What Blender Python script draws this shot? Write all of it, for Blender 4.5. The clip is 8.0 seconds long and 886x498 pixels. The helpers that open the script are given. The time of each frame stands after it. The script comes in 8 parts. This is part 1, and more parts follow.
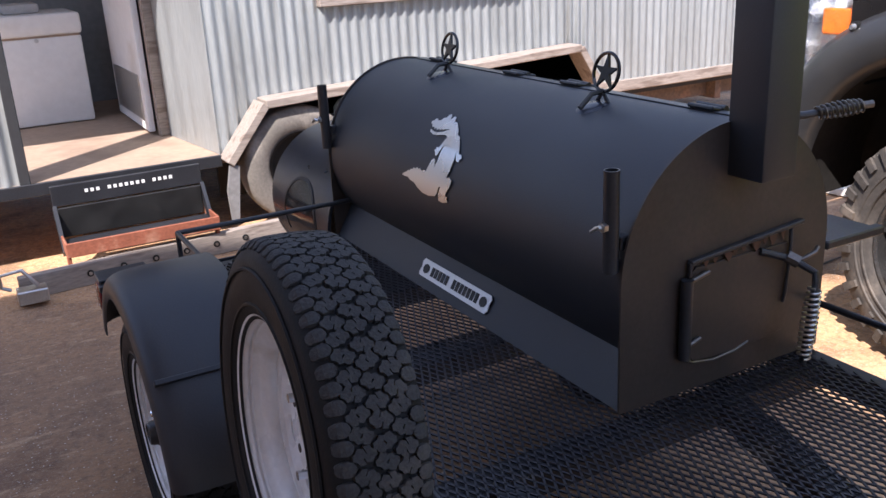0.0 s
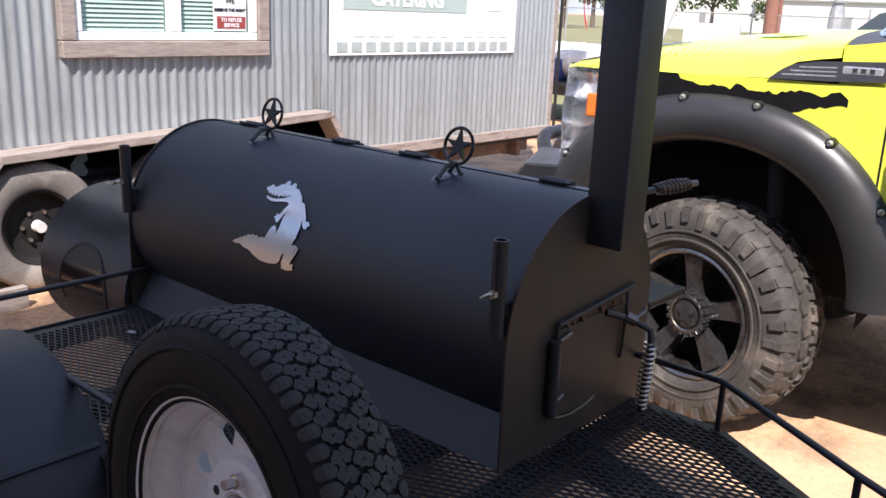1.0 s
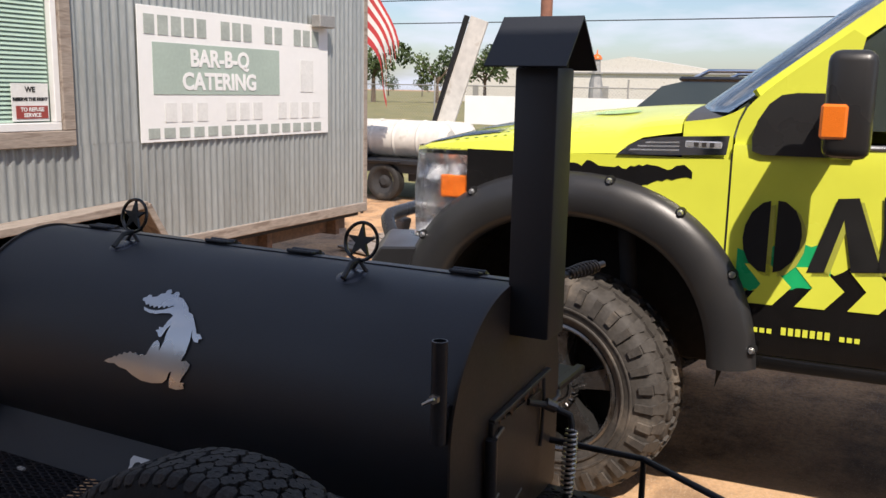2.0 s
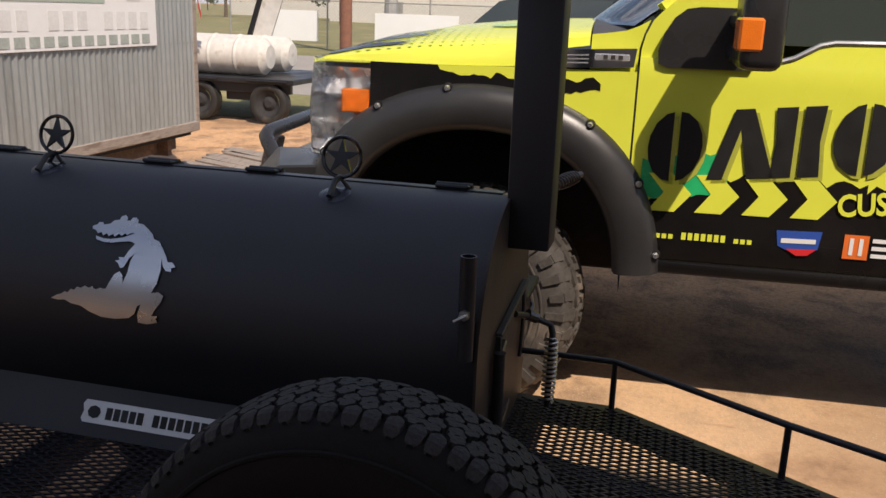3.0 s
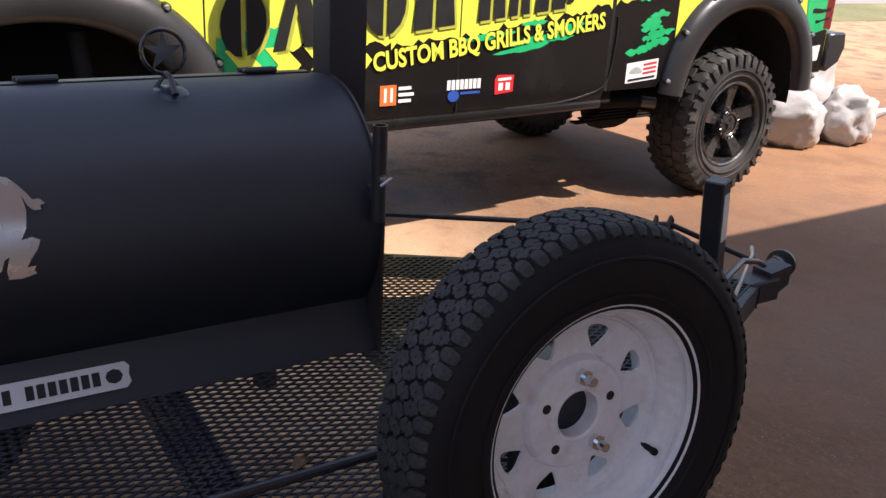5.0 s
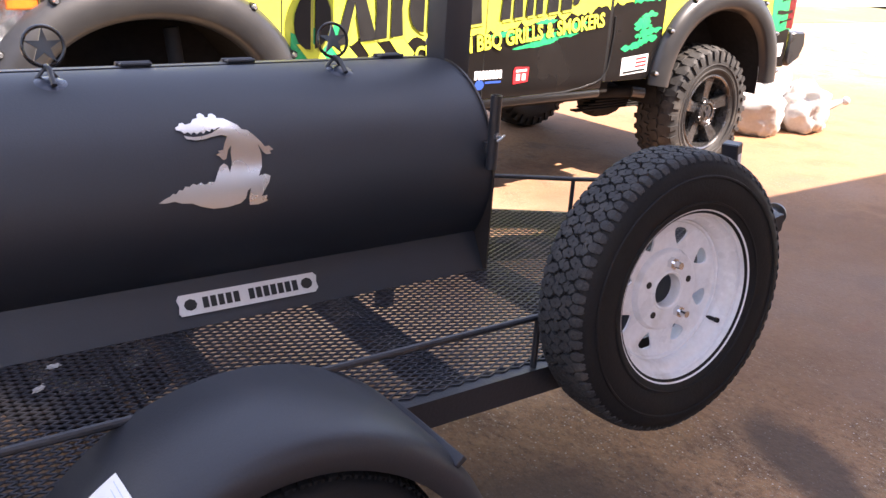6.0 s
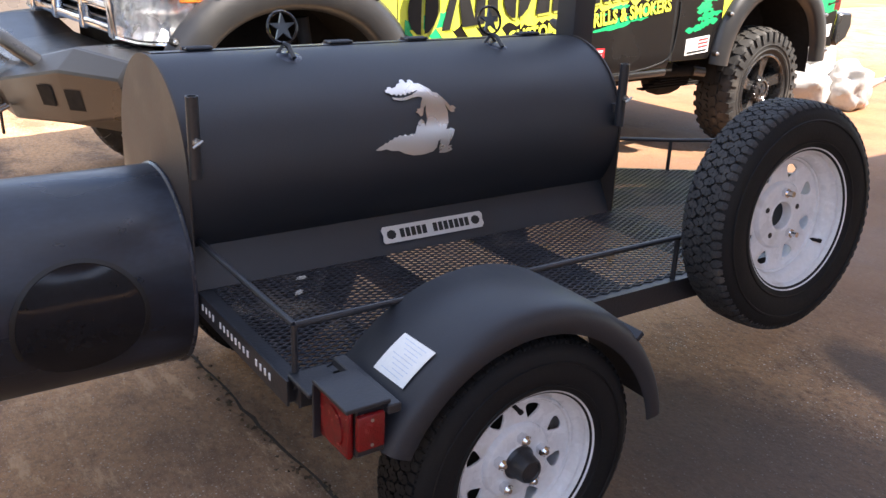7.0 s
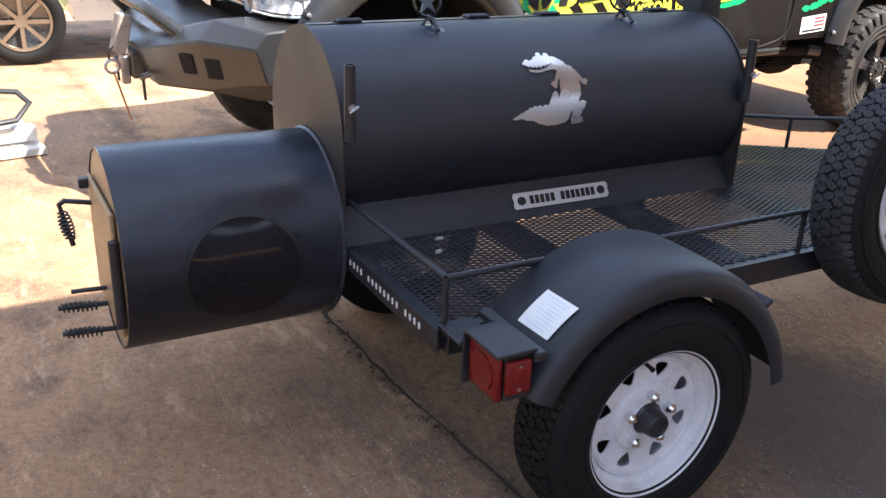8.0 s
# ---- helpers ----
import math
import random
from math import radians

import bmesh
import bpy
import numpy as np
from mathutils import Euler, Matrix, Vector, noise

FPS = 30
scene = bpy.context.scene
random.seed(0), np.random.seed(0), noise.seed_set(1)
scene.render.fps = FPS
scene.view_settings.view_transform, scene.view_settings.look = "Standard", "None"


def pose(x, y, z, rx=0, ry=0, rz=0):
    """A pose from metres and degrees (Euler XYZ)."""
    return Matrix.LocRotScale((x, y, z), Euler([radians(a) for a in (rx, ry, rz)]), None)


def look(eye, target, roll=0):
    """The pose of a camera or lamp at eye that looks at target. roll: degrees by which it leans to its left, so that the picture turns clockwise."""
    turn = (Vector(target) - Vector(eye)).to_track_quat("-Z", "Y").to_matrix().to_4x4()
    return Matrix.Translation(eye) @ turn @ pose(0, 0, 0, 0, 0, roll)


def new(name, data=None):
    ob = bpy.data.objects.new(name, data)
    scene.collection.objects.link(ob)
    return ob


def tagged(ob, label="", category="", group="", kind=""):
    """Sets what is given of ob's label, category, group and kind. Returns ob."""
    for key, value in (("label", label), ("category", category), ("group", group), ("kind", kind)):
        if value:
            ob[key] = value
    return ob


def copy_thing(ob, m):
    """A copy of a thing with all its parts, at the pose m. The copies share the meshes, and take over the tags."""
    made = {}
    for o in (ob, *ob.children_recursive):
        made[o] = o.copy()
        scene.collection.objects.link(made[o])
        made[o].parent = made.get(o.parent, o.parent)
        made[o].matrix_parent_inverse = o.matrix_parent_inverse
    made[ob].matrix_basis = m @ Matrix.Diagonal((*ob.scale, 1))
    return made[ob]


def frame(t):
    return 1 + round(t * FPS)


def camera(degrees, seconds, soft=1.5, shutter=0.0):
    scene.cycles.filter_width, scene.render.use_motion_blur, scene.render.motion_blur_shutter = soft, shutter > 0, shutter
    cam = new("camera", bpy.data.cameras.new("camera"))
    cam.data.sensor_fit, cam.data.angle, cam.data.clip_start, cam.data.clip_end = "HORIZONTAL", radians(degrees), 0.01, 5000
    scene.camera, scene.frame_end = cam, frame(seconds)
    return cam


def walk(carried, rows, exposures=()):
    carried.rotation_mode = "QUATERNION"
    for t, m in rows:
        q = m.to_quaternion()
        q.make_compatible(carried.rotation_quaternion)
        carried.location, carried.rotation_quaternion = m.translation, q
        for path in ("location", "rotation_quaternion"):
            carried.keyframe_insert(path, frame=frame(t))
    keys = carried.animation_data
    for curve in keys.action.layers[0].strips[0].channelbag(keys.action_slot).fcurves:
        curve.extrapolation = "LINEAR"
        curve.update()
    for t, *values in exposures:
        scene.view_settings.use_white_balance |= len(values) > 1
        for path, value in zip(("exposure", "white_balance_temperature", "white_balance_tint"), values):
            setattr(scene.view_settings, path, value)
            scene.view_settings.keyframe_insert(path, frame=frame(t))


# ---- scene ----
PATH = [
    (0, (0.155, 0.042, 1.601), (1.056, 1.703, 0.947), -2.9),
    (0.3, (0.075, 0.104, 1.602), (1.128, 1.687, 0.98), -0.9),
    (0.5, (0.012, 0.151, 1.604), (1.191, 1.652, 1.007), 0.6),
    (1, (-0.17, 0.285, 1.624), (1.285, 1.552, 1.098), 2.4),
    (1.3, (-0.236, 0.351, 1.633), (1.346, 1.476, 1.155), 2.6),
    (1.5, (-0.25, 0.403, 1.642), (1.399, 1.45, 1.214), 2.4),
    (1.7, (-0.218, 0.472, 1.652), (1.474, 1.471, 1.277), 1.4),
    (2.8, (-0.365, 0.91, 1.631), (1.49, 1.495, 1.166), 2.5),
    (3, (-0.358, 1.015, 1.618), (1.514, 1.488, 1.099), 2.1),
    (3.2, (-0.303, 1.126, 1.617), (1.575, 1.501, 1.041), 1.4),
    (3.5, (-0.206, 1.318, 1.616), (1.708, 1.465, 1.055), 0.8),
    (4, (-0.184, 1.701, 1.601), (1.692, 1.304, 1.031), 2.6),
    (4.4, (-0.225, 1.948, 1.592), (1.516, 1.179, 0.977), 3.7),
    (4.5, (-0.244, 1.998, 1.589), (1.458, 1.163, 0.952), 3.6),
    (4.7, (-0.301, 2.082, 1.572), (1.338, 1.152, 0.904), 3.3),
    (5.8, (-0.62, 2.856, 1.604), (0.897, 1.752, 0.911), 3.7),
    (6, (-0.699, 2.963, 1.605), (0.817, 1.852, 0.921), 3.7),
    (6.2, (-0.778, 3.080, 1.600), (0.738, 1.968, 0.917), 3.4),
    (6.5, (-0.873, 3.245, 1.621), (0.662, 2.16, 0.938), 1.9),
    (7, (-0.928, 3.613, 1.606), (0.612, 2.546, 0.907), 2.4),
    (7.4, (-0.969, 3.792, 1.611), (0.602, 2.778, 0.901), 3.2),
    (7.5, (-0.963, 3.8, 1.618), (0.618, 2.81, 0.897), 3.4),
    (8, (-0.977, 3.818, 1.613), (0.643, 2.917, 0.86), 2.2),
]
cam = camera(52.9, 8.0, shutter=0.0)
EXPOSURES = [(0.0, 1.23, 5600, 19), (0.5, 1.11, 5600, 19), (1.0, 0.93, 5600, 19), (1.7, 0.45, 5950, 15), (2.8, -0.08, 6350, 17), (3.0, -0.02, 6400, 17), (3.5, 0.77, 5900, 17), (4.1, 0.6, 5850, 17), (4.7, 0.6, 5900, 18), (5.8, 2.20, 6250, 23), (6.05, 2.18, 6300, 23), (6.5, 1.91, 6300, 20), (7.0, 1.90, 6100, 15), (7.5, 1.95, 5950, 13), (8.0, 1.90, 5850, 12)]
walk(cam, [(t, look(eye, target, roll)) for t, eye, target, roll in PATH], EXPOSURES)

# ---- light ----
SUN_WAY = Vector((0.62, 0.52, -1.0)).normalized()
sun = new("sun", bpy.data.lights.new("sun", "SUN"))
sun.data.energy, sun.data.angle, sun.data.color = 5.0, radians(0.53), (1.0, 0.875, 0.70)
sun.matrix_basis = look((-16, -14, 20), Vector((-16, -14, 20)) + SUN_WAY)

world = bpy.data.worlds.new("sky")
scene.world = world
world.use_nodes = True
wn, wl = world.node_tree.nodes, world.node_tree.links
bg = wn["Background"]
sky = wn.new("ShaderNodeTexSky")
sky.sky_type, sky.sun_disc = "NISHITA", False
sky.sun_elevation, sky.sun_rotation = radians(51.0), math.atan2(-0.62, -0.52)
coord = wn.new("ShaderNodeTexCoord")
squash = wn.new("ShaderNodeMapping")
squash.inputs["Scale"].default_value = (1.0, 1.0, 4.0)
cloud = wn.new("ShaderNodeTexNoise")
cloud.inputs["Scale"].default_value, cloud.inputs["Detail"].default_value = 5.5, 8.0
ramp = wn.new("ShaderNodeValToRGB")
ramp.color_ramp.elements[0].position, ramp.color_ramp.elements[1].position = 0.46, 0.66
blend = wn.new("ShaderNodeMix")
blend.data_type = "RGBA"
blend.inputs["B"].default_value = (7.0, 7.2, 7.7, 1)
wl.new(coord.outputs["Generated"], squash.inputs["Vector"])
wl.new(squash.outputs["Vector"], cloud.inputs["Vector"])
wl.new(cloud.outputs["Fac"], ramp.inputs["Fac"])
wl.new(ramp.outputs["Color"], blend.inputs["Factor"])
wl.new(sky.outputs["Color"], blend.inputs["A"])
wl.new(blend.outputs["Result"], bg.inputs["Color"])
bg.inputs["Strength"].default_value = 0.107

# ---- materials ----
def material(name, color, rough=0.5, metal=0.0, spread=0.12, grain=60.0, stain=3.0, bump=0.0, coat=0.0, rough_spread=0.1,
             tint=None, tint_at=0.55, per_piece=0.0, emission=None, streak=None):
    """A surface with fine grain and larger stains. color: base; tint: the colour of worn or stained patches."""
    m = bpy.data.materials.new(name)
    m.use_nodes = True
    n, l = m.node_tree.nodes, m.node_tree.links
    b = n["Principled BSDF"]
    tc = n.new("ShaderNodeTexCoord")
    src = tc.outputs["Object"]
    if streak:
        mp = n.new("ShaderNodeMapping")
        mp.inputs["Scale"].default_value = streak
        l.new(src, mp.inputs["Vector"])
        src = mp.outputs["Vector"]
    fine = n.new("ShaderNodeTexNoise")
    fine.inputs["Scale"].default_value, fine.inputs["Detail"].default_value = grain, 6.0
    big = n.new("ShaderNodeTexNoise")
    big.inputs["Scale"].default_value, big.inputs["Detail"].default_value = stain, 5.0
    l.new(src, fine.inputs["Vector"])
    l.new(src, big.inputs["Vector"])
    mix = n.new("ShaderNodeMath")
    mix.operation = "ADD"
    l.new(fine.outputs["Fac"], mix.inputs[0])
    l.new(big.outputs["Fac"], mix.inputs[1])
    r = n.new("ShaderNodeMapRange")
    r.inputs["From Min"].default_value, r.inputs["From Max"].default_value = 0.6, 1.4
    r.inputs["To Min"].default_value, r.inputs["To Max"].default_value = 1 - spread, 1 + spread
    l.new(mix.outputs[0], r.inputs["Value"])
    value = r.outputs["Result"]
    if per_piece:
        info = n.new("ShaderNodeObjectInfo")
        pr = n.new("ShaderNodeMapRange")
        pr.inputs["To Min"].default_value, pr.inputs["To Max"].default_value = 1 - per_piece, 1 + per_piece
        l.new(info.outputs["Random"], pr.inputs["Value"])
        mul = n.new("ShaderNodeMath")
        mul.operation = "MULTIPLY"
        l.new(value, mul.inputs[0])
        l.new(pr.outputs["Result"], mul.inputs[1])
        value = mul.outputs[0]
    col = n.new("ShaderNodeMix")
    col.data_type = "RGBA"
    col.inputs["A"].default_value = (*color, 1)
    col.inputs["B"].default_value = (*(tint or color), 1)
    step = n.new("ShaderNodeMapRange")
    step.inputs["From Min"].default_value, step.inputs["From Max"].default_value = tint_at, tint_at + 0.12
    l.new(big.outputs["Fac"], step.inputs["Value"])
    l.new(step.outputs["Result"], col.inputs["Factor"])
    scale = n.new("ShaderNodeVectorMath")
    scale.operation = "SCALE"
    l.new(col.outputs["Result"], scale.inputs[0])
    l.new(value, scale.inputs["Scale"])
    l.new(scale.outputs["Vector"], b.inputs["Base Color"])
    rr = n.new("ShaderNodeMapRange")
    rr.inputs["From Min"].default_value, rr.inputs["From Max"].default_value = 0.3, 0.7
    rr.inputs["To Min"].default_value, rr.inputs["To Max"].default_value = max(0.02, rough - rough_spread), min(1.0, rough + rough_spread)
    l.new(big.outputs["Fac"], rr.inputs["Value"])
    l.new(rr.outputs["Result"], b.inputs["Roughness"])
    b.inputs["Metallic"].default_value = metal
    b.inputs["Coat Weight"].default_value = coat
    b.inputs["Coat Roughness"].default_value = 0.05
    if bump:
        bm = n.new("ShaderNodeBump")
        bm.inputs["Strength"].default_value, bm.inputs["Distance"].default_value = min(1.0, bump), 0.004
        l.new(fine.outputs["Fac"], bm.inputs["Height"])
        l.new(bm.outputs["Normal"], b.inputs["Normal"])
    if emission:
        b.inputs["Emission Color"].default_value = (*emission[:3], 1)
        b.inputs["Emission Strength"].default_value = emission[3]
    return m


def glass(name, color, rough=0.02):
    m = material(name, color, rough, 0.0, 0.03, rough_spread=0.01)
    b = m.node_tree.nodes["Principled BSDF"]
    b.inputs["Transmission Weight"].default_value = 1.0
    b.inputs["IOR"].default_value = 1.45
    return m




def concrete_material():
    """Stained tan concrete: broad damp stains, blotches, drag marks and pale specks of stone."""
    m = bpy.data.materials.new("stained concrete")
    m.use_nodes = True
    n, l = m.node_tree.nodes, m.node_tree.links
    b = n["Principled BSDF"]
    tc = n.new("ShaderNodeTexCoord")

    def noise_at(scale, detail, stretch=None, rough=0.55):
        t = n.new("ShaderNodeTexNoise")
        t.inputs["Scale"].default_value, t.inputs["Detail"].default_value, t.inputs["Roughness"].default_value = scale, detail, rough
        src = tc.outputs["Object"]
        if stretch:
            mp = n.new("ShaderNodeMapping")
            mp.inputs["Scale"].default_value = stretch
            mp.inputs["Rotation"].default_value = (0, 0, 0.5)
            l.new(src, mp.inputs["Vector"])
            src = mp.outputs["Vector"]
        l.new(src, t.inputs["Vector"])
        return t.outputs["Fac"]

    def step(src, a, b2):
        r = n.new("ShaderNodeMapRange")
        r.interpolation_type = "SMOOTHSTEP"
        r.inputs["From Min"].default_value, r.inputs["From Max"].default_value = a, b2
        l.new(src, r.inputs["Value"])
        return r.outputs["Result"]

    def layer(below, color, fac, amount=1.0):
        x = n.new("ShaderNodeMix")
        x.data_type = "RGBA"
        x.inputs["B"].default_value = (*color, 1)
        if below is None:
            x.inputs["A"].default_value = (0.66, 0.386, 0.188, 1)
        else:
            l.new(below, x.inputs["A"])
        if amount != 1.0:
            k = n.new("ShaderNodeMath")
            k.operation = "MULTIPLY"
            k.inputs[1].default_value = amount
            l.new(fac, k.inputs[0])
            fac = k.outputs[0]
        l.new(fac, x.inputs["Factor"])
        return x.outputs["Result"]

    broad, blotch, streak, fine = noise_at(0.42, 5.0), noise_at(2.6, 7.0, rough=0.62), noise_at(1.5, 6.0, (0.5, 5.0, 1.0)), noise_at(55.0, 5.0)
    c = layer(None, (0.33, 0.19, 0.10), step(broad, 0.46, 0.68), 0.8)
    c = layer(c, (0.125, 0.070, 0.040), step(blotch, 0.44, 0.66), 0.75)
    c = layer(c, (0.46, 0.32, 0.20), step(streak, 0.56, 0.72), 0.35)
    c = layer(c, (0.10, 0.07, 0.05), step(fine, 0.52, 0.72), 0.32)
    mid = noise_at(32.0, 6.0, rough=0.8)
    c = layer(c, (0.075, 0.046, 0.030), step(mid, 0.45, 0.60), 0.42)
    c = layer(c, (0.62, 0.47, 0.33), step(noise_at(26.0, 6.0, (1.0, 2.6, 1.0), 0.8), 0.55, 0.64), 0.45)
    c = layer(c, (0.72, 0.66, 0.58), step(noise_at(110.0, 3.0, rough=0.75), 0.60, 0.65), 0.9)
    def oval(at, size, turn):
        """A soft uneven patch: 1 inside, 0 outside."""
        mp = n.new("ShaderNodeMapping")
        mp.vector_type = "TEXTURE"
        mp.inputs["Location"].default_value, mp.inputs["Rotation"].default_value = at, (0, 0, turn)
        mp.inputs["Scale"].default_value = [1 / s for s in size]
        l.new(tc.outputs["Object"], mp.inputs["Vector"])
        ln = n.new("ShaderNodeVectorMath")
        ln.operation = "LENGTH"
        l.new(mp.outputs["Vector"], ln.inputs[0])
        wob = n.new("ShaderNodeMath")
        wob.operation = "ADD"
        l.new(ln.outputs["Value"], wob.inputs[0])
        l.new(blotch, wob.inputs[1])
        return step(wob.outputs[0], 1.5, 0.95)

    def both(a, b2):
        k = n.new("ShaderNodeMath")
        k.operation = "MULTIPLY"
        l.new(a, k.inputs[0])
        l.new(b2, k.inputs[1])
        return k.outputs[0]

    # oval over the shaded ground: a darker tone painted in, plus scoured mottle
    shaded_ground = oval((0.3, 1.4, 0), (0.36, 0.24, 1), 0.3)
    c = layer(c, (0.15, 0.082, 0.045), shaded_ground, 0.40)
    scour = noise_at(17.0, 6.0, (1.0, 1.8, 1.0), 0.85)
    c = layer(c, (0.050, 0.032, 0.022), both(shaded_ground, step(scour, 0.52, 0.60)), 0.5)
    c = layer(c, (0.52, 0.40, 0.26), both(shaded_ground, step(noise_at(24.0, 6.0, (1.0, 2.0, 1.0), 0.85), 0.54, 0.61)), 0.6)
    # scattered chips of pale stone, some patches with many and some with few
    chip = n.new("ShaderNodeTexVoronoi")
    chip.inputs["Scale"].default_value = 62.0
    l.new(tc.outputs["Object"], chip.inputs["Vector"])
    pick = n.new("ShaderNodeSeparateColor")
    l.new(chip.outputs["Color"], pick.inputs["Color"])
    few = n.new("ShaderNodeMath")
    few.operation = "MULTIPLY"
    l.new(step(chip.outputs["Distance"], 0.26, 0.10), few.inputs[0])
    many = n.new("ShaderNodeMath")
    many.operation = "ADD"
    l.new(pick.outputs["Red"], many.inputs[0])
    l.new(blotch, many.inputs[1])
    l.new(step(many.outputs[0], 1.02, 1.30), few.inputs[1])
    c = layer(c, (0.85, 0.80, 0.72), both(shaded_ground, few.outputs[0]), 0.9)
    # the slab on the trailer's side of the joint is an older, browner pour; dirt has settled along the edge
    spot = n.new("ShaderNodeVectorMath")
    spot.operation = "DOT_PRODUCT"
    spot.inputs[1].default_value = (0.0579, -0.9983, 0.0)
    l.new(tc.outputs["Object"], spot.inputs[0])
    edge = n.new("ShaderNodeMath")
    edge.operation = "MULTIPLY_ADD"
    edge.inputs[1].default_value = 0.16
    l.new(noise_at(9.0, 5.0, rough=0.7), edge.inputs[0])
    l.new(spot.outputs["Value"], edge.inputs[2])
    c = layer(c, (0.060, 0.036, 0.024), step(edge.outputs[0], -2.47, -2.44), 0.14)
    # a darker band on the other side as well, faded out by y 5
    c = layer(c, (0.13, 0.078, 0.050), both(step(edge.outputs[0], -2.44, -2.47), step(edge.outputs[0], -5.2, -3.9)), 0.46)
    # sunlight painted in: a pale oval between trailer and truck
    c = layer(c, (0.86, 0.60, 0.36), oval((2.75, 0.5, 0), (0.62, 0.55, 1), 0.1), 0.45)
    # a broad redder, darker oval behind the truck
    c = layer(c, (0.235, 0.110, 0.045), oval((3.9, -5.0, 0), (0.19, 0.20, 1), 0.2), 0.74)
    # shade beyond the tongue deepened by a painted dark oval
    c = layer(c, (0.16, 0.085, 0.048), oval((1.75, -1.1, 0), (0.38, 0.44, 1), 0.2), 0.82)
    # shade under the trailer painted in, up to the joint
    c = layer(c, (0.050, 0.032, 0.022), both(step(edge.outputs[0], -2.47, -2.44), oval((0.9, 2.05, 0), (0.72, 0.72, 1), 0.0)), 0.45)
    c = layer(c, (0.045, 0.030, 0.020), both(step(edge.outputs[0], -2.54, -2.46), step(edge.outputs[0], -2.36, -2.44)), 0.40)
    c = layer(c, (0.40, 0.31, 0.24), step(noise_at(5.0, 7.0, (0.35, 7.0, 1.0), 0.75), 0.60, 0.70), 0.30)
    scuff = both(step(edge.outputs[0], -2.44, -2.50), step(noise_at(3.2, 7.0, (1.0, 3.0, 1.0), 0.72), 0.54, 0.66))
    c = layer(c, (0.62, 0.43, 0.26), scuff, 0.42)
    c = layer(c, (0.20, 0.075, 0.038), step(noise_at(1.9, 6.0, (4.0, 0.8, 1.0), 0.7), 0.60, 0.72), 0.35)
    # the oil stain near the tongue, then a broad darker oval beside the wheel
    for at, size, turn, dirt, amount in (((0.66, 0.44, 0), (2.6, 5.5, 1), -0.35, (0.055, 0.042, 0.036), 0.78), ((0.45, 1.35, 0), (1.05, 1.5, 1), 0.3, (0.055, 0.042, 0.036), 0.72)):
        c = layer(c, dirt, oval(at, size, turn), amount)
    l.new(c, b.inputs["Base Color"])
    rr = n.new("ShaderNodeMapRange")
    rr.inputs["To Min"].default_value, rr.inputs["To Max"].default_value = 0.92, 0.62
    l.new(step(broad, 0.42, 0.7), rr.inputs["Value"])
    l.new(rr.outputs["Result"], b.inputs["Roughness"])
    bp = n.new("ShaderNodeBump")
    bp.inputs["Strength"].default_value, bp.inputs["Distance"].default_value = 0.5, 0.006
    l.new(fine, bp.inputs["Height"])
    l.new(bp.outputs["Normal"], b.inputs["Normal"])
    return m


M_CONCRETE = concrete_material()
M_JOINT = material("joint dirt", (0.035, 0.028, 0.02), 0.95, 0, 0.4, 60, 6)
M_HAIRLINE = material("hairline joint", (0.26, 0.155, 0.085), 0.95, 0, 0.3, 40, 4)
M_GRASS = material("grass", (0.20, 0.19, 0.075), 0.95, 0, 0.4, 9, 0.5, 0.5, tint=(0.30, 0.24, 0.12))
M_ROAD = material("road", (0.30, 0.28, 0.25), 0.9, 0, 0.15, 8, 0.4)
M_BLACK = material("black paint", (0.0122, 0.0154, 0.0218), 0.53, 0, 0.2, 240, 2.2, 0.10, rough_spread=0.06, tint=(0.0155, 0.018, 0.025))
M_FENDER = material("black fender paint", (0.017, 0.0185, 0.024), 0.52, 0, 0.2, 240, 2.2, 0.10, rough_spread=0.06, tint=(0.016, 0.0175, 0.022))
M_BLACK_WORN = material("heat worn black paint", (0.011, 0.014, 0.024), 0.38, 0, 0.3, 150, 5, 0.15, rough_spread=0.14, tint=(0.022, 0.022, 0.026), tint_at=0.58)
# browned base: bounce off the lit ground is mixed into the black paint
M_PLATE = material("bounce-browned end plate", (0.032, 0.025, 0.0215), 0.52, 0, 0.3, 90, 4, 0.08, rough_spread=0.10, tint=(0.046, 0.031, 0.0235), tint_at=0.52)
M_DARK_STEEL = material("dark bare steel", (0.14, 0.13, 0.12), 0.42, 0.85, 0.25, 120, 20, 0.1)
M_MESH = material("worn black mesh paint", (0.036, 0.036, 0.042), 0.42, 0, 0.3, 90, 5, 0.1, tint=(0.075, 0.066, 0.060), tint_at=0.56)
M_TREAD = material("dusty tread rubber", (0.041, 0.041, 0.042), 0.76, 0, 0.45, 220, 9, 0.5, tint=(0.056, 0.053, 0.050))
M_FRAME = material("black frame paint", (0.019, 0.020, 0.024), 0.42, 0, 0.3, 120, 4, 0.2)
M_RUBBER = material("tyre rubber", (0.0095, 0.0095, 0.0105), 0.66, 0, 0.25, 160, 6, 0.2, tint=(0.0125, 0.012, 0.0115))
# front tyres: the sun on their dust is put into this lighter tone
M_RUBBER_DUST = material("dusty tyre rubber", (0.058, 0.052, 0.046), 0.72, 0, 0.4, 60, 7, 0.35, tint=(0.115, 0.098, 0.080))
M_RUBBER_OLD = material("sun faded tyre rubber", (0.16, 0.145, 0.125), 0.9, 0, 0.3, 60, 6, 0.3, tint=(0.26, 0.235, 0.2))
M_WHITE_WHEEL = material("white wheel enamel", (0.70, 0.71, 0.73), 0.32, 0, 0.1, 80, 9, 0.1, tint=(0.56, 0.55, 0.53), tint_at=0.6)
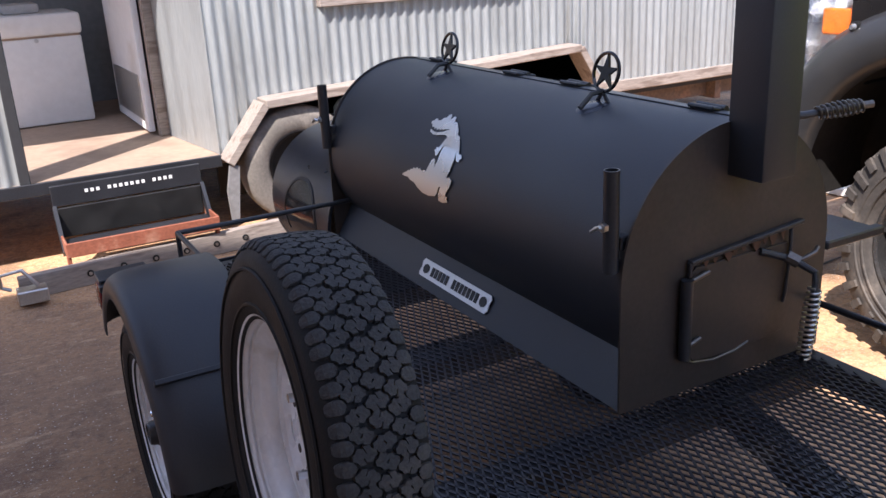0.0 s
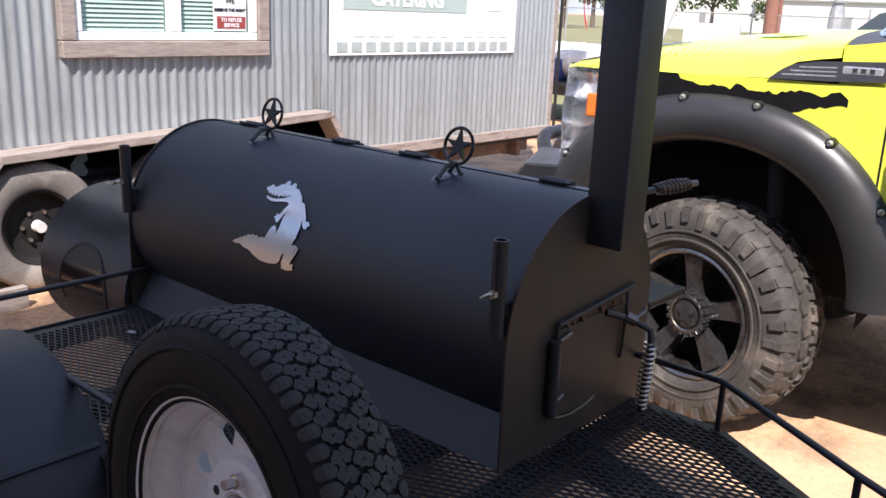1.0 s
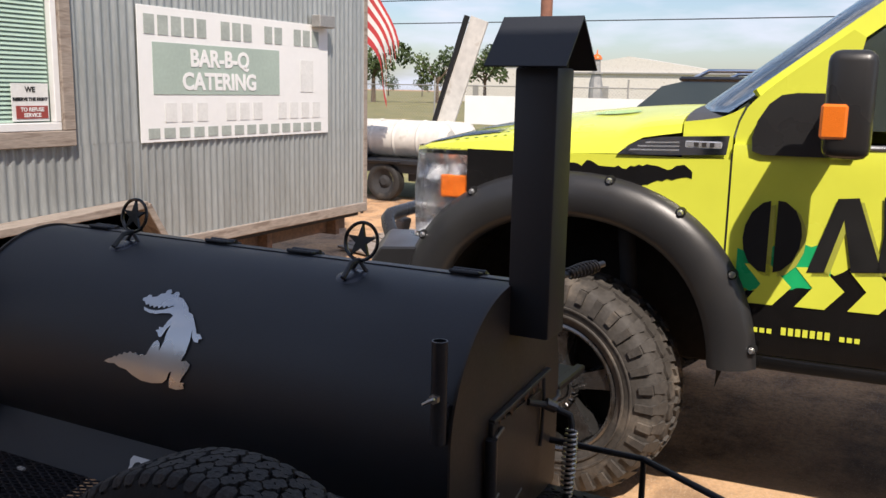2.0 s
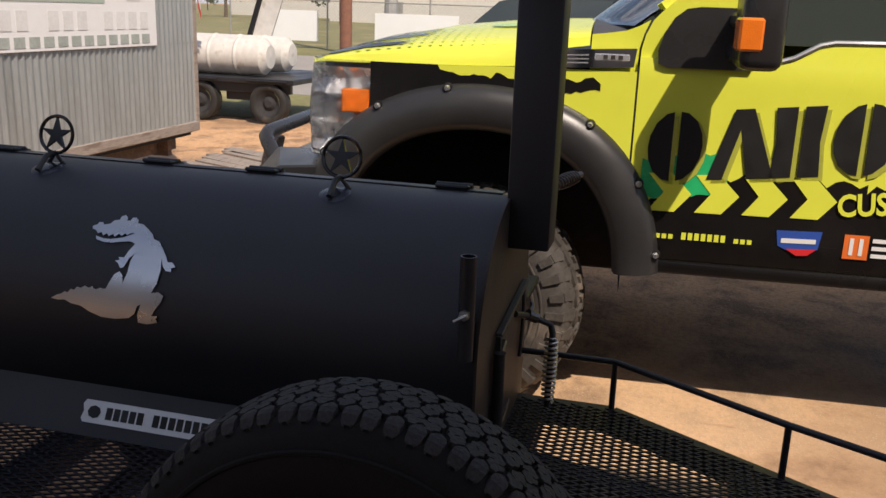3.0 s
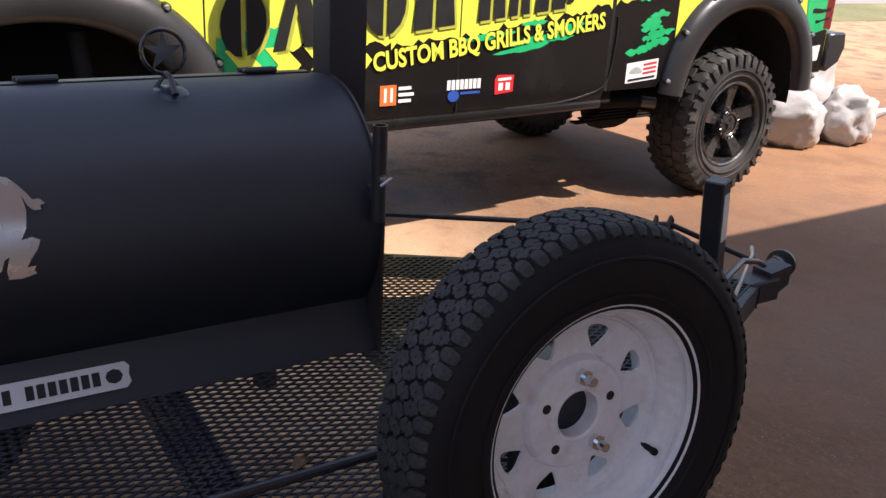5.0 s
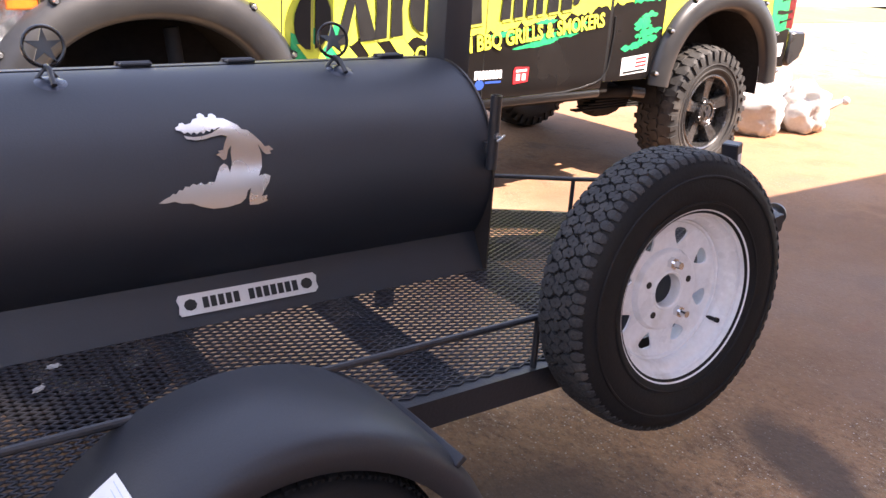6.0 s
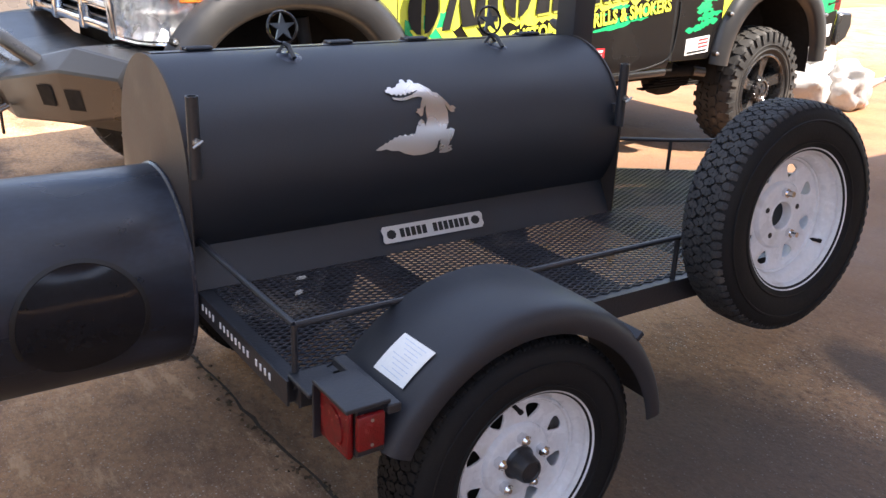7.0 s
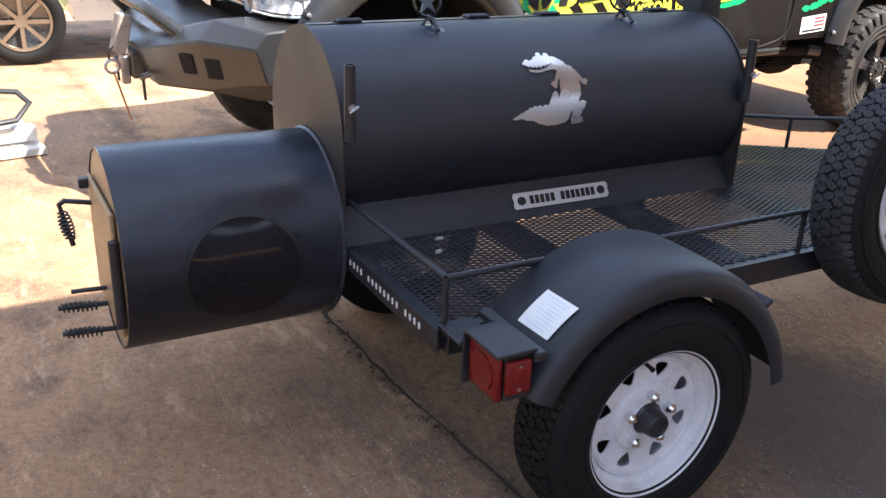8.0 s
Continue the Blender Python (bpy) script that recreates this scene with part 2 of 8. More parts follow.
M_BLACK_WHEEL = material("black alloy", (0.16, 0.158, 0.158), 0.26, 0.85, 0.3, 90, 8, 0.1, tint=(0.07, 0.06, 0.05), tint_at=0.55)
M_STEEL = material("brushed stainless steel", (0.56, 0.57, 0.58), 0.28, 0.85, 0.04, 300, 5, 0.015)
M_ZINC = material("zinc plated steel", (0.50, 0.49, 0.47), 0.38, 1.0, 0.15, 120, 20, 0.1)
M_CHROME = material("chrome", (0.75, 0.76, 0.78), 0.08, 1.0, 0.04, 60, 8)
M_CHAIN = material("rusty chain", (0.10, 0.085, 0.07), 0.6, 0.7, 0.3, 120, 20, 0.2, tint=(0.12, 0.05, 0.025))
M_INK = material("black lettering", (0.006, 0.006, 0.006), 0.55, 0, 0.2, 200, 9)
M_SCRIPT = material("pale blue handwriting", (0.52, 0.57, 0.66), 0.8, 0, 0.2, 200, 40)
M_RED_LENS = material("red lamp lens", (0.16, 0.004, 0.005), 0.20, 0, 0.3, 320, 40, 0.5)
M_AMBER = material("amber lens", (0.80, 0.185, 0.012), 0.15, 0, 0.08, 260, 15, 0.3, coat=0.5)
M_PAPER = material("white paper", (0.78, 0.78, 0.75), 0.8, 0, 0.05, 90, 10)
M_YELLOW = material("lime yellow vinyl wrap", (0.72, 0.76, 0.068), 0.28, 0, 0.05, 8, 1.2, coat=0.3, tint=(0.66, 0.71, 0.072))
M_WRAP_LIME = material("faded lime green ink", (0.50, 0.72, 0.10), 0.3, 0, 0.1, 30, 6, coat=0.3)
M_COWL = material("weathered grey plastic", (0.055, 0.057, 0.062), 0.55, 0, 0.15, 60, 5, 0.1)
M_SCREEN = material("windscreen glass", (0.075, 0.095, 0.115), 0.03, 0, 0.05, 4, 0.5, coat=1.0, rough_spread=0.01)
M_FIREBOX = material("heat burnished black steel", (0.0105, 0.0135, 0.022), 0.36, 0, 0.35, 90, 4.5, 0.04, rough_spread=0.22, tint=(0.024, 0.029, 0.044), tint_at=0.50, streak=(1.0, 0.45, 1.0))
# darker copy of the truck's rubber for its less lit rear tyres
M_RUBBER_REAR = material("dark mud tyre rubber", (0.022, 0.021, 0.020), 0.68, 0, 0.4, 60, 7, 0.35, tint=(0.045, 0.039, 0.033))
M_UNDERFRAME = material("grimy underframe", (0.12, 0.085, 0.065), 0.85, 0, 0.35, 40, 5, 0.3, tint=(0.16, 0.10, 0.07))
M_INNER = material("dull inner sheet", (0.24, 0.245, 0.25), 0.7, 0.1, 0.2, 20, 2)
M_FLAP = material("grey rubber flap", (0.20, 0.195, 0.19), 0.8, 0, 0.25, 40, 6, 0.2, tint=(0.13, 0.125, 0.12))
M_RUST_RUN = material("rust run", (0.085, 0.038, 0.020), 0.8, 0, 0.3, 200, 30, 0.2)
M_STRAP = material("tan webbing", (0.30, 0.15, 0.075), 0.85, 0, 0.25, 160, 12, 0.2)
M_BRONZE = material("bronze alloy", (0.26, 0.20, 0.145), 0.4, 0.7, 0.12, 60, 6)
M_WRAP_BLACK = material("black vinyl wrap", (0.0085, 0.008, 0.008), 0.24, 0, 0.3, 20, 1.5, tint=(0.014, 0.0125, 0.0115))
M_WRAP_GREEN = material("green vinyl wrap", (0.015, 0.42, 0.14), 0.3, 0, 0.2, 15, 3, coat=0.3)
M_WRAP_GREY = material("grey letter shadow vinyl", (0.40, 0.42, 0.06), 0.3, 0, 0.08, 15, 3, coat=0.3)
M_WRAP_WHITE = material("white vinyl", (0.75, 0.75, 0.74), 0.35, 0, 0.05, 30, 3)
M_WRAP_BLUE = material("blue vinyl", (0.03, 0.08, 0.36), 0.35, 0, 0.1, 30, 3)
M_WRAP_ORANGE = material("orange vinyl", (0.72, 0.16, 0.03), 0.35, 0, 0.1, 30, 3)
M_WRAP_RED = material("red vinyl", (0.62, 0.03, 0.035), 0.35, 0, 0.1, 30, 3)
M_PLASTIC = material("textured black plastic", (0.024, 0.024, 0.025), 0.33, 0, 0.2, 300, 3, 0.08, tint=(0.027, 0.0265, 0.026))
M_UNDER = material("dusty underbody", (0.022, 0.0205, 0.019), 0.9, 0, 0.3, 30, 4)
for gloss, level in ((M_BLACK, 0.62), (M_BLACK_WORN, 0.60)):
    gloss.node_tree.nodes["Principled BSDF"].inputs["Specular IOR Level"].default_value = level
M_UNDER.node_tree.nodes["Principled BSDF"].inputs["Specular IOR Level"].default_value = 0.08
M_WELD = material("burnished weld", (0.030, 0.034, 0.048), 0.30, 0.2, 0.3, 120, 14, 0.1)
M_NAME = material("pale brushed steel plate", (0.62, 0.62, 0.61), 0.46, 0.55, 0.10, 300, 12, 0.04)
M_PORT = material("dark polished port", (0.0085, 0.009, 0.012), 0.12, 0, 0.3, 60, 9, rough_spread=0.06)
M_PORT.node_tree.nodes["Principled BSDF"].inputs["Specular IOR Level"].default_value = 0.30
# tan stands for warm bounce off the sunlit ground
M_TAN_STEEL = material("bounce-tanned steel", (0.34, 0.25, 0.15), 0.5, 0.2, 0.3, 60, 5, 0.15, tint=(0.24, 0.15, 0.09))
for rubber in (M_RUBBER, M_TREAD, M_MESH):
    rubber.node_tree.nodes["Principled BSDF"].inputs["Specular IOR Level"].default_value = 0.2
M_GLASS_DARK = material("dark tinted glass", (0.035, 0.046, 0.042), 0.04, 0, 0.05, 4, 0.5, coat=1.0, rough_spread=0.01)
M_LAMP_GLASS = glass("clear headlamp lens", (0.95, 0.97, 1.0), 0.02)
M_LAMP_CHROME = material("lamp housing chrome", (0.80, 0.82, 0.85), 0.22, 0.75, 0.10, 22, 14, 0.06)
M_GLOSS_BLACK = material("glossy black paint", (0.008, 0.008, 0.009), 0.22, 0, 0.2, 120, 8)
M_SILVER = material("silver car paint", (0.34, 0.31, 0.29), 0.3, 0.5, 0.1, 60, 2, coat=0.6)
M_DARK_CAR = material("black car paint", (0.012, 0.013, 0.016), 0.15, 0, 0.1, 20, 1, coat=1.0)
M_GALV = material("galvanised corrugated steel", (0.39, 0.415, 0.412), 0.46, 0.55, 0.20, 26, 2.2, 0.1, tint=(0.345, 0.37, 0.37), streak=(4.0, 4.0, 0.45))
M_WOOD = material("weathered grey wood", (0.30, 0.255, 0.215), 0.85, 0, 0.35, 26, 5, 0.5, tint=(0.165, 0.130, 0.105), streak=(0.6, 4, 4))
M_PLY = material("worn plywood floor", (0.34, 0.25, 0.18), 0.85, 0, 0.2, 24, 3, 0.3, tint=(0.25, 0.18, 0.13))
M_WHITE = material("white painted panel", (0.74, 0.74, 0.73), 0.55, 0, 0.07, 20, 2, 0.1, tint=(0.62, 0.60, 0.56), tint_at=0.6)
M_SIGN = material("white banner vinyl", (0.80, 0.81, 0.80), 0.45, 0, 0.03, 20, 2)
M_SIGN_GREEN = material("faded green ink", (0.37, 0.456, 0.402), 0.5, 0, 0.1, 40, 4)
M_SIGN_GREY = material("faded grey ink", (0.36, 0.40, 0.37), 0.5, 0, 0.2, 40, 9)
M_SIGN_PALE = material("very faded ink", (0.70, 0.71, 0.69), 0.5, 0, 0.1, 40, 9)
M_BLIND = material("green tinted blinds", (0.37, 0.50, 0.42), 0.6, 0, 0.1, 40, 4)
M_NOTICE_RED = material("brown red notice", (0.28, 0.05, 0.04), 0.5, 0, 0.1, 40, 4)
M_RUST = material("rusty red steel", (0.26, 0.085, 0.045), 0.75, 0.1, 0.3, 60, 8, 0.3, tint=(0.32, 0.16, 0.10))
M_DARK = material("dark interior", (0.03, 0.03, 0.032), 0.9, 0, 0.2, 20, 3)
M_FENCE = material("galvanised fence", (0.40, 0.39, 0.37), 0.5, 0.6, 0.2, 40, 4)
M_TANK = material("dirty white tank paint", (0.62, 0.60, 0.55), 0.6, 0, 0.15, 12, 4, 0.1, tint=(0.40, 0.36, 0.30), tint_at=0.6)
M_BARK = material("bark", (0.12, 0.085, 0.06), 0.95, 0, 0.3, 40, 6, 0.5)
M_LEAF = material("leaves", (0.055, 0.085, 0.025), 0.75, 0, 0.45, 2.2, 0.7, tint=(0.095, 0.12, 0.035))
M_RUSTPOLE = material("red brown steel post", (0.22, 0.10, 0.065), 0.8, 0, 0.3, 30, 5)
M_FLAG_RED = material("red flag cloth", (0.50, 0.05, 0.05), 0.8, 0, 0.1, 60, 5)
M_FLAG_WHITE = material("white flag cloth", (0.75, 0.73, 0.70), 0.8, 0, 0.1, 60, 5)
M_FLAG_BLUE = material("blue tarpaulin", (0.03, 0.045, 0.16), 0.6, 0, 0.2, 30, 5)
M_BAG = material("white woven bag plastic", (0.44, 0.425, 0.41), 0.4, 0, 0.12, 40, 9, 0.5)
M_UNSEEN_WALL = material("grey painted siding", (0.30, 0.285, 0.265), 0.6, 0.1, 0.1, 20, 2)
M_WALL_METAL = material("tan metal siding", (0.42, 0.38, 0.32), 0.6, 0.1, 0.1, 20, 2)

# ---- mesh helpers ----
LOCAL_ROOTS = []


def thing(name, label, category, at=(0, 0, 0), group="", kind="", local=None):
    """An Empty at the base of a thing. local: a pose; the parts are then built in its own axes."""
    ob = new(name)
    ob.empty_display_size = 0.1
    ob.matrix_basis = local if local is not None else Matrix.Translation(at)
    if local is not None:
        LOCAL_ROOTS.append(ob)
    return tagged(ob, label, category, group, kind)


def mesh_of(bm, mat, sharp=35, smooth=True):
    bmesh.ops.recalc_face_normals(bm, faces=bm.faces)
    me = bpy.data.meshes.new("mesh")
    bm.to_mesh(me)
    bm.free()
    for mm in (mat if isinstance(mat, (list, tuple)) else [mat]):
        me.materials.append(mm)
    if smooth:
        me.shade_smooth()
        me.set_sharp_from_angle(angle=radians(sharp))
    return me


def part(name, bm, mat, parent=None, label="", sharp=35, smooth=True, kind=""):
    """One mesh object out of a bmesh, under a thing or a part."""
    me = bm if isinstance(bm, bpy.types.Mesh) else mesh_of(bm, mat, sharp, smooth)
    ob = new(name, me)
    if parent is not None:
        ob.parent = parent
        if parent not in LOCAL_ROOTS:
            ob.matrix_parent_inverse = parent.matrix_basis.inverted()
    return tagged(ob, label=label, kind=kind)


def solo(name, bm, mat, label, category, kind="", group="", sharp=35, smooth=True):
    """A thing of one mesh."""
    return tagged(part(name, bm, mat, None, label, sharp, smooth), category=category, kind=kind, group=group)


def holder(name, parent, m, label=""):
    """A part that only holds sub-parts, at the pose m in its parent's axes."""
    ob = new(name)
    ob.empty_display_size = 0.05
    ob.parent = parent
    if parent not in LOCAL_ROOTS:
        ob.matrix_parent_inverse = parent.matrix_basis.inverted()
    ob.matrix_basis = m
    LOCAL_ROOTS.append(ob)
    return tagged(ob, label=label)


def box(bm, lo, hi, bevel=0.0, m=None, seg=1):
    lo, hi = Vector(lo), Vector(hi)
    r = bmesh.ops.create_cube(bm, size=1.0)
    vs = r["verts"]
    c, s = (lo + hi) / 2, hi - lo
    for v in vs:
        v.co = Vector((v.co.x * s.x + c.x, v.co.y * s.y + c.y, v.co.z * s.z + c.z))
    if m is not None:
        for v in vs:
            v.co = m @ v.co
    if bevel:
        es = list({e for v in vs for e in v.link_edges})
        bmesh.ops.bevel(bm, geom=es, offset=bevel, segments=seg, profile=0.5, affect="EDGES")
    return bm


def rod(bm, a, b, r, r2=None, seg=12, caps=True):
    """A round bar from a to b."""
    a, b = Vector(a), Vector(b)
    d = b - a
    m = Matrix.Translation((a + b) / 2) @ d.to_track_quat("Z", "Y").to_matrix().to_4x4()
    bmesh.ops.create_cone(bm, cap_ends=caps, segments=seg, radius1=r, radius2=r if r2 is None else r2, depth=d.length, matrix=m)
    return bm


def tube(bm, pts, r, seg=8, caps=True):
    """A bent round bar along pts."""
    pts = [Vector(p) for p in pts]
    rings, up = [], None
    for i, p in enumerate(pts):
        d = ((pts[i] - pts[i - 1]).normalized() if i else Vector()) + ((pts[i + 1] - pts[i]).normalized() if i < len(pts) - 1 else Vector())
        d.normalize()
        if up is None:
            up = d.orthogonal().normalized()
        up = (up - d * up.dot(d)).normalized()
        side = d.cross(up)
        rings.append([bm.verts.new(p + r * (math.cos(a) * up + math.sin(a) * side)) for a in (2 * math.pi * k / seg for k in range(seg))])
    for a, b in zip(rings, rings[1:]):
        for k in range(seg):
            bm.faces.new((a[k], a[(k + 1) % seg], b[(k + 1) % seg], b[k]))
    if caps:
        bm.faces.new(rings[0][::-1])
        bm.faces.new(rings[-1])
    return bm


def flat_bar(bm, a, b, w, h, up=(0, 0, 1), bevel=0.0):
    """A bar of rectangular section, w across and h along up, from a to b."""
    a, b, up = Vector(a), Vector(b), Vector(up)
    d = b - a
    y = d.normalized()
    x = y.cross(up).normalized()
    z = x.cross(y)
    m = Matrix.Translation((a + b) / 2) @ Matrix((x, y, z)).transposed().to_4x4()
    return box(bm, (-w / 2, -d.length / 2, -h / 2), (w / 2, d.length / 2, h / 2), bevel, m)


def lathe(bm, profile, seg=48, m=None, closed=False, a0=0.0, a1=2 * math.pi):
    """Turns (radius, along) pairs round the local x axis."""
    full = abs(a1 - a0 - 2 * math.pi) < 1e-6
    n = seg if full else seg + 1
    rings = []
    for k in range(n):
        a = a0 + (a1 - a0) * k / seg
        ring = []
        for r, x in profile:
            v = Vector((x, r * math.cos(a), r * math.sin(a)))
            ring.append(bm.verts.new(m @ v if m is not None else v))
        rings.append(ring)
    cols = len(profile)
    for k in range(seg):
        a, b = rings[k], rings[(k + 1) % n]
        for i in range(cols if closed else cols - 1):
            j = (i + 1) % cols
            bm.faces.new((a[i], a[j], b[j], b[i]))
    return bm


def slab(bm, pts, depth, m=None):
    """A flat plate: the outline pts in local x, y, from z = 0 to z = depth."""
    m = m if m is not None else Matrix()
    lo = [bm.verts.new(m @ Vector((x, y, 0))) for x, y in pts]
    hi = [bm.verts.new(m @ Vector((x, y, depth))) for x, y in pts]
    bm.faces.new(lo[::-1])
    bm.faces.new(hi)
    n = len(pts)
    for i in range(n):
        bm.faces.new((lo[i], lo[(i + 1) % n], hi[(i + 1) % n], hi[i]))
    return bm


def arc(cx, cy, r, a0, a1, n):
    return [(cx + r * math.cos(radians(a0 + (a1 - a0) * k / n)), cy + r * math.sin(radians(a0 + (a1 - a0) * k / n))) for k in range(n + 1)]


def axes(o, x, y):
    """A pose with local x along x, local y along y (as near as may be)."""
    x = Vector(x).normalized()
    z = x.cross(Vector(y)).normalized()
    y = z.cross(x)
    m = Matrix((x, y, z)).transposed().to_4x4()
    m.translation = o
    return m


def spring(bm, a, b, r, wire, turns, seg=6, bulge=0.0):
    """A coil round the line from a to b."""
    a, b = Vector(a), Vector(b)
    d = (b - a).normalized()
    u = d.orthogonal().normalized()
    w = d.cross(u)
    n = turns * 12
    pts = []
    for k in range(n + 1):
        f = k / n
        rr = r * (1 - bulge + bulge * math.sin(math.pi * f))
        pts.append(a.lerp(b, f) + rr * (math.cos(2 * math.pi * turns * f) * u + math.sin(2 * math.pi * turns * f) * w))
    return tube(bm, pts, wire, seg)


def lettering(text, size, m, depth=0.001, bold=0.0, align="LEFT"):
    """A mesh of the built-in font: local x along the line, y up."""
    c = bpy.data.curves.new("text", "FONT")
    c.body, c.size, c.extrude, c.offset, c.align_x = text, size, depth, bold, align
    c.resolution_u = 3
    tmp = bpy.data.objects.new("text", c)
    scene.collection.objects.link(tmp)
    bpy.context.view_layer.update()
    me = bpy.data.meshes.new_from_object(tmp.evaluated_get(bpy.context.evaluated_depsgraph_get()))
    bpy.data.objects.remove(tmp)
    bpy.data.curves.remove(c)
    me.transform(m)
    return me

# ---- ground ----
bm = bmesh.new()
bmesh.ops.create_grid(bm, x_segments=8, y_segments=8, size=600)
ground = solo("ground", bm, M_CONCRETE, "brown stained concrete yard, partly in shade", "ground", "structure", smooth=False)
bm = bmesh.new()
pts = [(-6 + 0.07 * k, 2.545 + 0.058 * (-6 + 0.07 * k) + random.uniform(-0.006, 0.006) + 0.008 * math.sin(k * 0.31), 0.004 + random.uniform(0, 0.007) * random.random()) for k in range(147)]
va = [bm.verts.new((x, y - w, 0.003)) for x, y, w in pts]
vb = [bm.verts.new((x, y + w, 0.003)) for x, y, w in pts]
for k in range(len(pts) - 1):
    bm.faces.new((va[k], va[k + 1], vb[k + 1], vb[k]))
solo("ground_joint", bm, M_JOINT, "dirt-filled crack joint in the concrete", "joint", "structure", smooth=False)
M_WEED = material("dead weeds and dirt", (0.085, 0.060, 0.036), 0.95, 0, 0.5, 40, 6, 0.4, tint=(0.13, 0.10, 0.055))
weed_rng = random.Random(12)
verts, faces = [], []
for k in range(95):
    x = weed_rng.triangular(0.2, 3.2, 1.35)
    y = 2.545 + 0.058 * x + weed_rng.gauss(0.012, 0.016) + (0.03 * weed_rng.random() if 1.2 < x < 1.75 else 0.0)
    size, turn = weed_rng.uniform(0.004, 0.013), weed_rng.uniform(0, 6.28)
    tall = weed_rng.uniform(0.003, 0.016)
    i = len(verts)
    for q in range(3):
        w = turn + q * 2.1 + weed_rng.uniform(-0.4, 0.4)
        verts.append((x + size * math.cos(w), y + size * math.sin(w), 0.002))
    verts.append((x + weed_rng.uniform(-0.006, 0.006), y + weed_rng.uniform(-0.006, 0.006), tall))
    faces.extend(((i, i + 1, i + 3), (i + 1, i + 2, i + 3), (i + 2, i, i + 3)))
me = bpy.data.meshes.new("mesh")
me.from_pydata(verts, [], faces)
me.materials.append(M_WEED)
tagged(part("joint_weeds", me, M_WEED, None, "dead weeds and dirt crumbs caught along the joint"), category="weeds", kind="stuff")
bm = bmesh.new()
q = [bm.verts.new(c) for c in ((4.98, 2.936, 0.003), (4.98, 2.941, 0.003), (6.7, 3.092, 0.003), (6.7, 3.089, 0.003))]
bm.faces.new(q)
solo("ground_hairline", bm, M_HAIRLINE, "faint hairline joint in the concrete", "joint", "structure", smooth=False)
bm = bmesh.new()
box(bm, (11.5, -40, -0.1), (15.0, 60, 0.012))
box(bm, (27.0, -80, -0.1), (400, 300, 0.012))
box(bm, (-60, 13, -0.1), (11.5, 60, 0.012))
box(bm, (-30, -200, -0.1), (27, -24, 0.012))
solo("grass_field", bm, M_GRASS, "dry green and tan grass beyond the yard", "grass", "stuff", smooth=False)
bm = bmesh.new()
box(bm, (15.0, -80, -0.1), (27.0, 100, 0.016))
solo("road", bm, M_ROAD, "pale dusty asphalt road", "road", "structure", smooth=False)

# added unseen behind the camera: canopy shades the trailer, wall tones its reflections
bm = bmesh.new()
box(bm, (-14.0, -24.0, 0), (-8.6, 18.0, 4.0))
solo("unseen_wall", bm, M_UNSEEN_WALL, "unseen grey wall added to tone the smoker's reflections", "wall", "structure", smooth=False)
bm = slab(bmesh.new(), [(-6.5, -24.0), (0.71, -24.0), (0.19, -6.0), (0.06, 2.67), (-6.5, 2.67)], 0.15, Matrix.Translation((0, 0, 4.0)))
solo("shade_canopy", bm, M_WALL_METAL, "unseen flat canopy added to cast the trailer's shade", "roof", "structure", smooth=False)
bm = bmesh.new()
for y in (-22.0, -14.0, -6.5, 1.0):
    box(bm, (-6.4, y, 0), (-6.25, y + 0.15, 4.0))
solo("shade_canopy_post", bm, M_WALL_METAL, "unseen row of square posts under the added canopy", "post", "structure", smooth=False)

# ---- corrugated hut on wheels ----
WALL_Y, WALL_TOP = 5.21, 2.75


def corrugated(x0, x1, z0, z1, y, pitch=0.068, amp=0.009, n=8, along="x"):
    bm = bmesh.new()
    k = int((x1 - x0) / pitch * n)
    rows = []
    foot = z0 if callable(z0) else (lambda u: z0)
    for z in (None, z1):
        rows.append([])
        for i in range(k + 1):
            u = x0 + (x1 - x0) * i / k
            d = amp * math.sin(2 * math.pi * (u - x0) / pitch)
            zz = foot(u) if z is None else z
            rows[-1].append(bm.verts.new((u, y - amp + d, zz) if along == "x" else (y - amp + d, u, zz)))
    for i in range(k):
        bm.faces.new((rows[0][i], rows[0][i + 1], rows[1][i + 1], rows[1][i]))
    r = bmesh.ops.extrude_face_region(bm, geom=bm.faces[:])
    for v in r["geom"]:
        if isinstance(v, bmesh.types.BMVert):
            v.co += Vector((0, 0.02, 0)) if along == "x" else Vector((0.02, 0, 0))
    return bm


WIN = (2.185, 3.593, 1.26, 2.36)
hut = thing("concession_hut", "corrugated galvanised concession hut on trailer wheels", "hut", (4.2, 5.2, 0.0))
ARCH_LINE = ((1.0, 0.44), (1.50, 0.44), (1.75, 0.765), (4.03, 0.865), (4.24, 0.56), (9.0, 0.56))


def wall_foot(x):
    """The sheet's lower edge, cut out over the wheels."""
    for (xa, za), (xb, zb) in zip(ARCH_LINE, ARCH_LINE[1:]):
        if x <= xb:
            return za + (zb - za) * (x - xa) / (xb - xa)


part("wall_lower", corrugated(1.49, 6.90, wall_foot, WIN[2], WALL_Y), M_GALV, hut, "galvanised corrugated sheet", 60)
part("wall_left", corrugated(1.49, WIN[0], WIN[2], WALL_TOP, WALL_Y), M_GALV, hut, "galvanised corrugated sheet", 60)
part("wall_right", corrugated(WIN[1], 6.90, WIN[2], WALL_TOP, WALL_Y), M_GALV, hut, "galvanised corrugated sheet", 60)
part("wall_top", corrugated(WIN[0], WIN[1], WIN[3], WALL_TOP, WALL_Y), M_GALV, hut, "galvanised corrugated sheet", 60)
part("wall_far_left", corrugated(0.09, 0.43, 0.42, WALL_TOP, WALL_Y), M_GALV, hut, "galvanised corrugated sheet", 60)
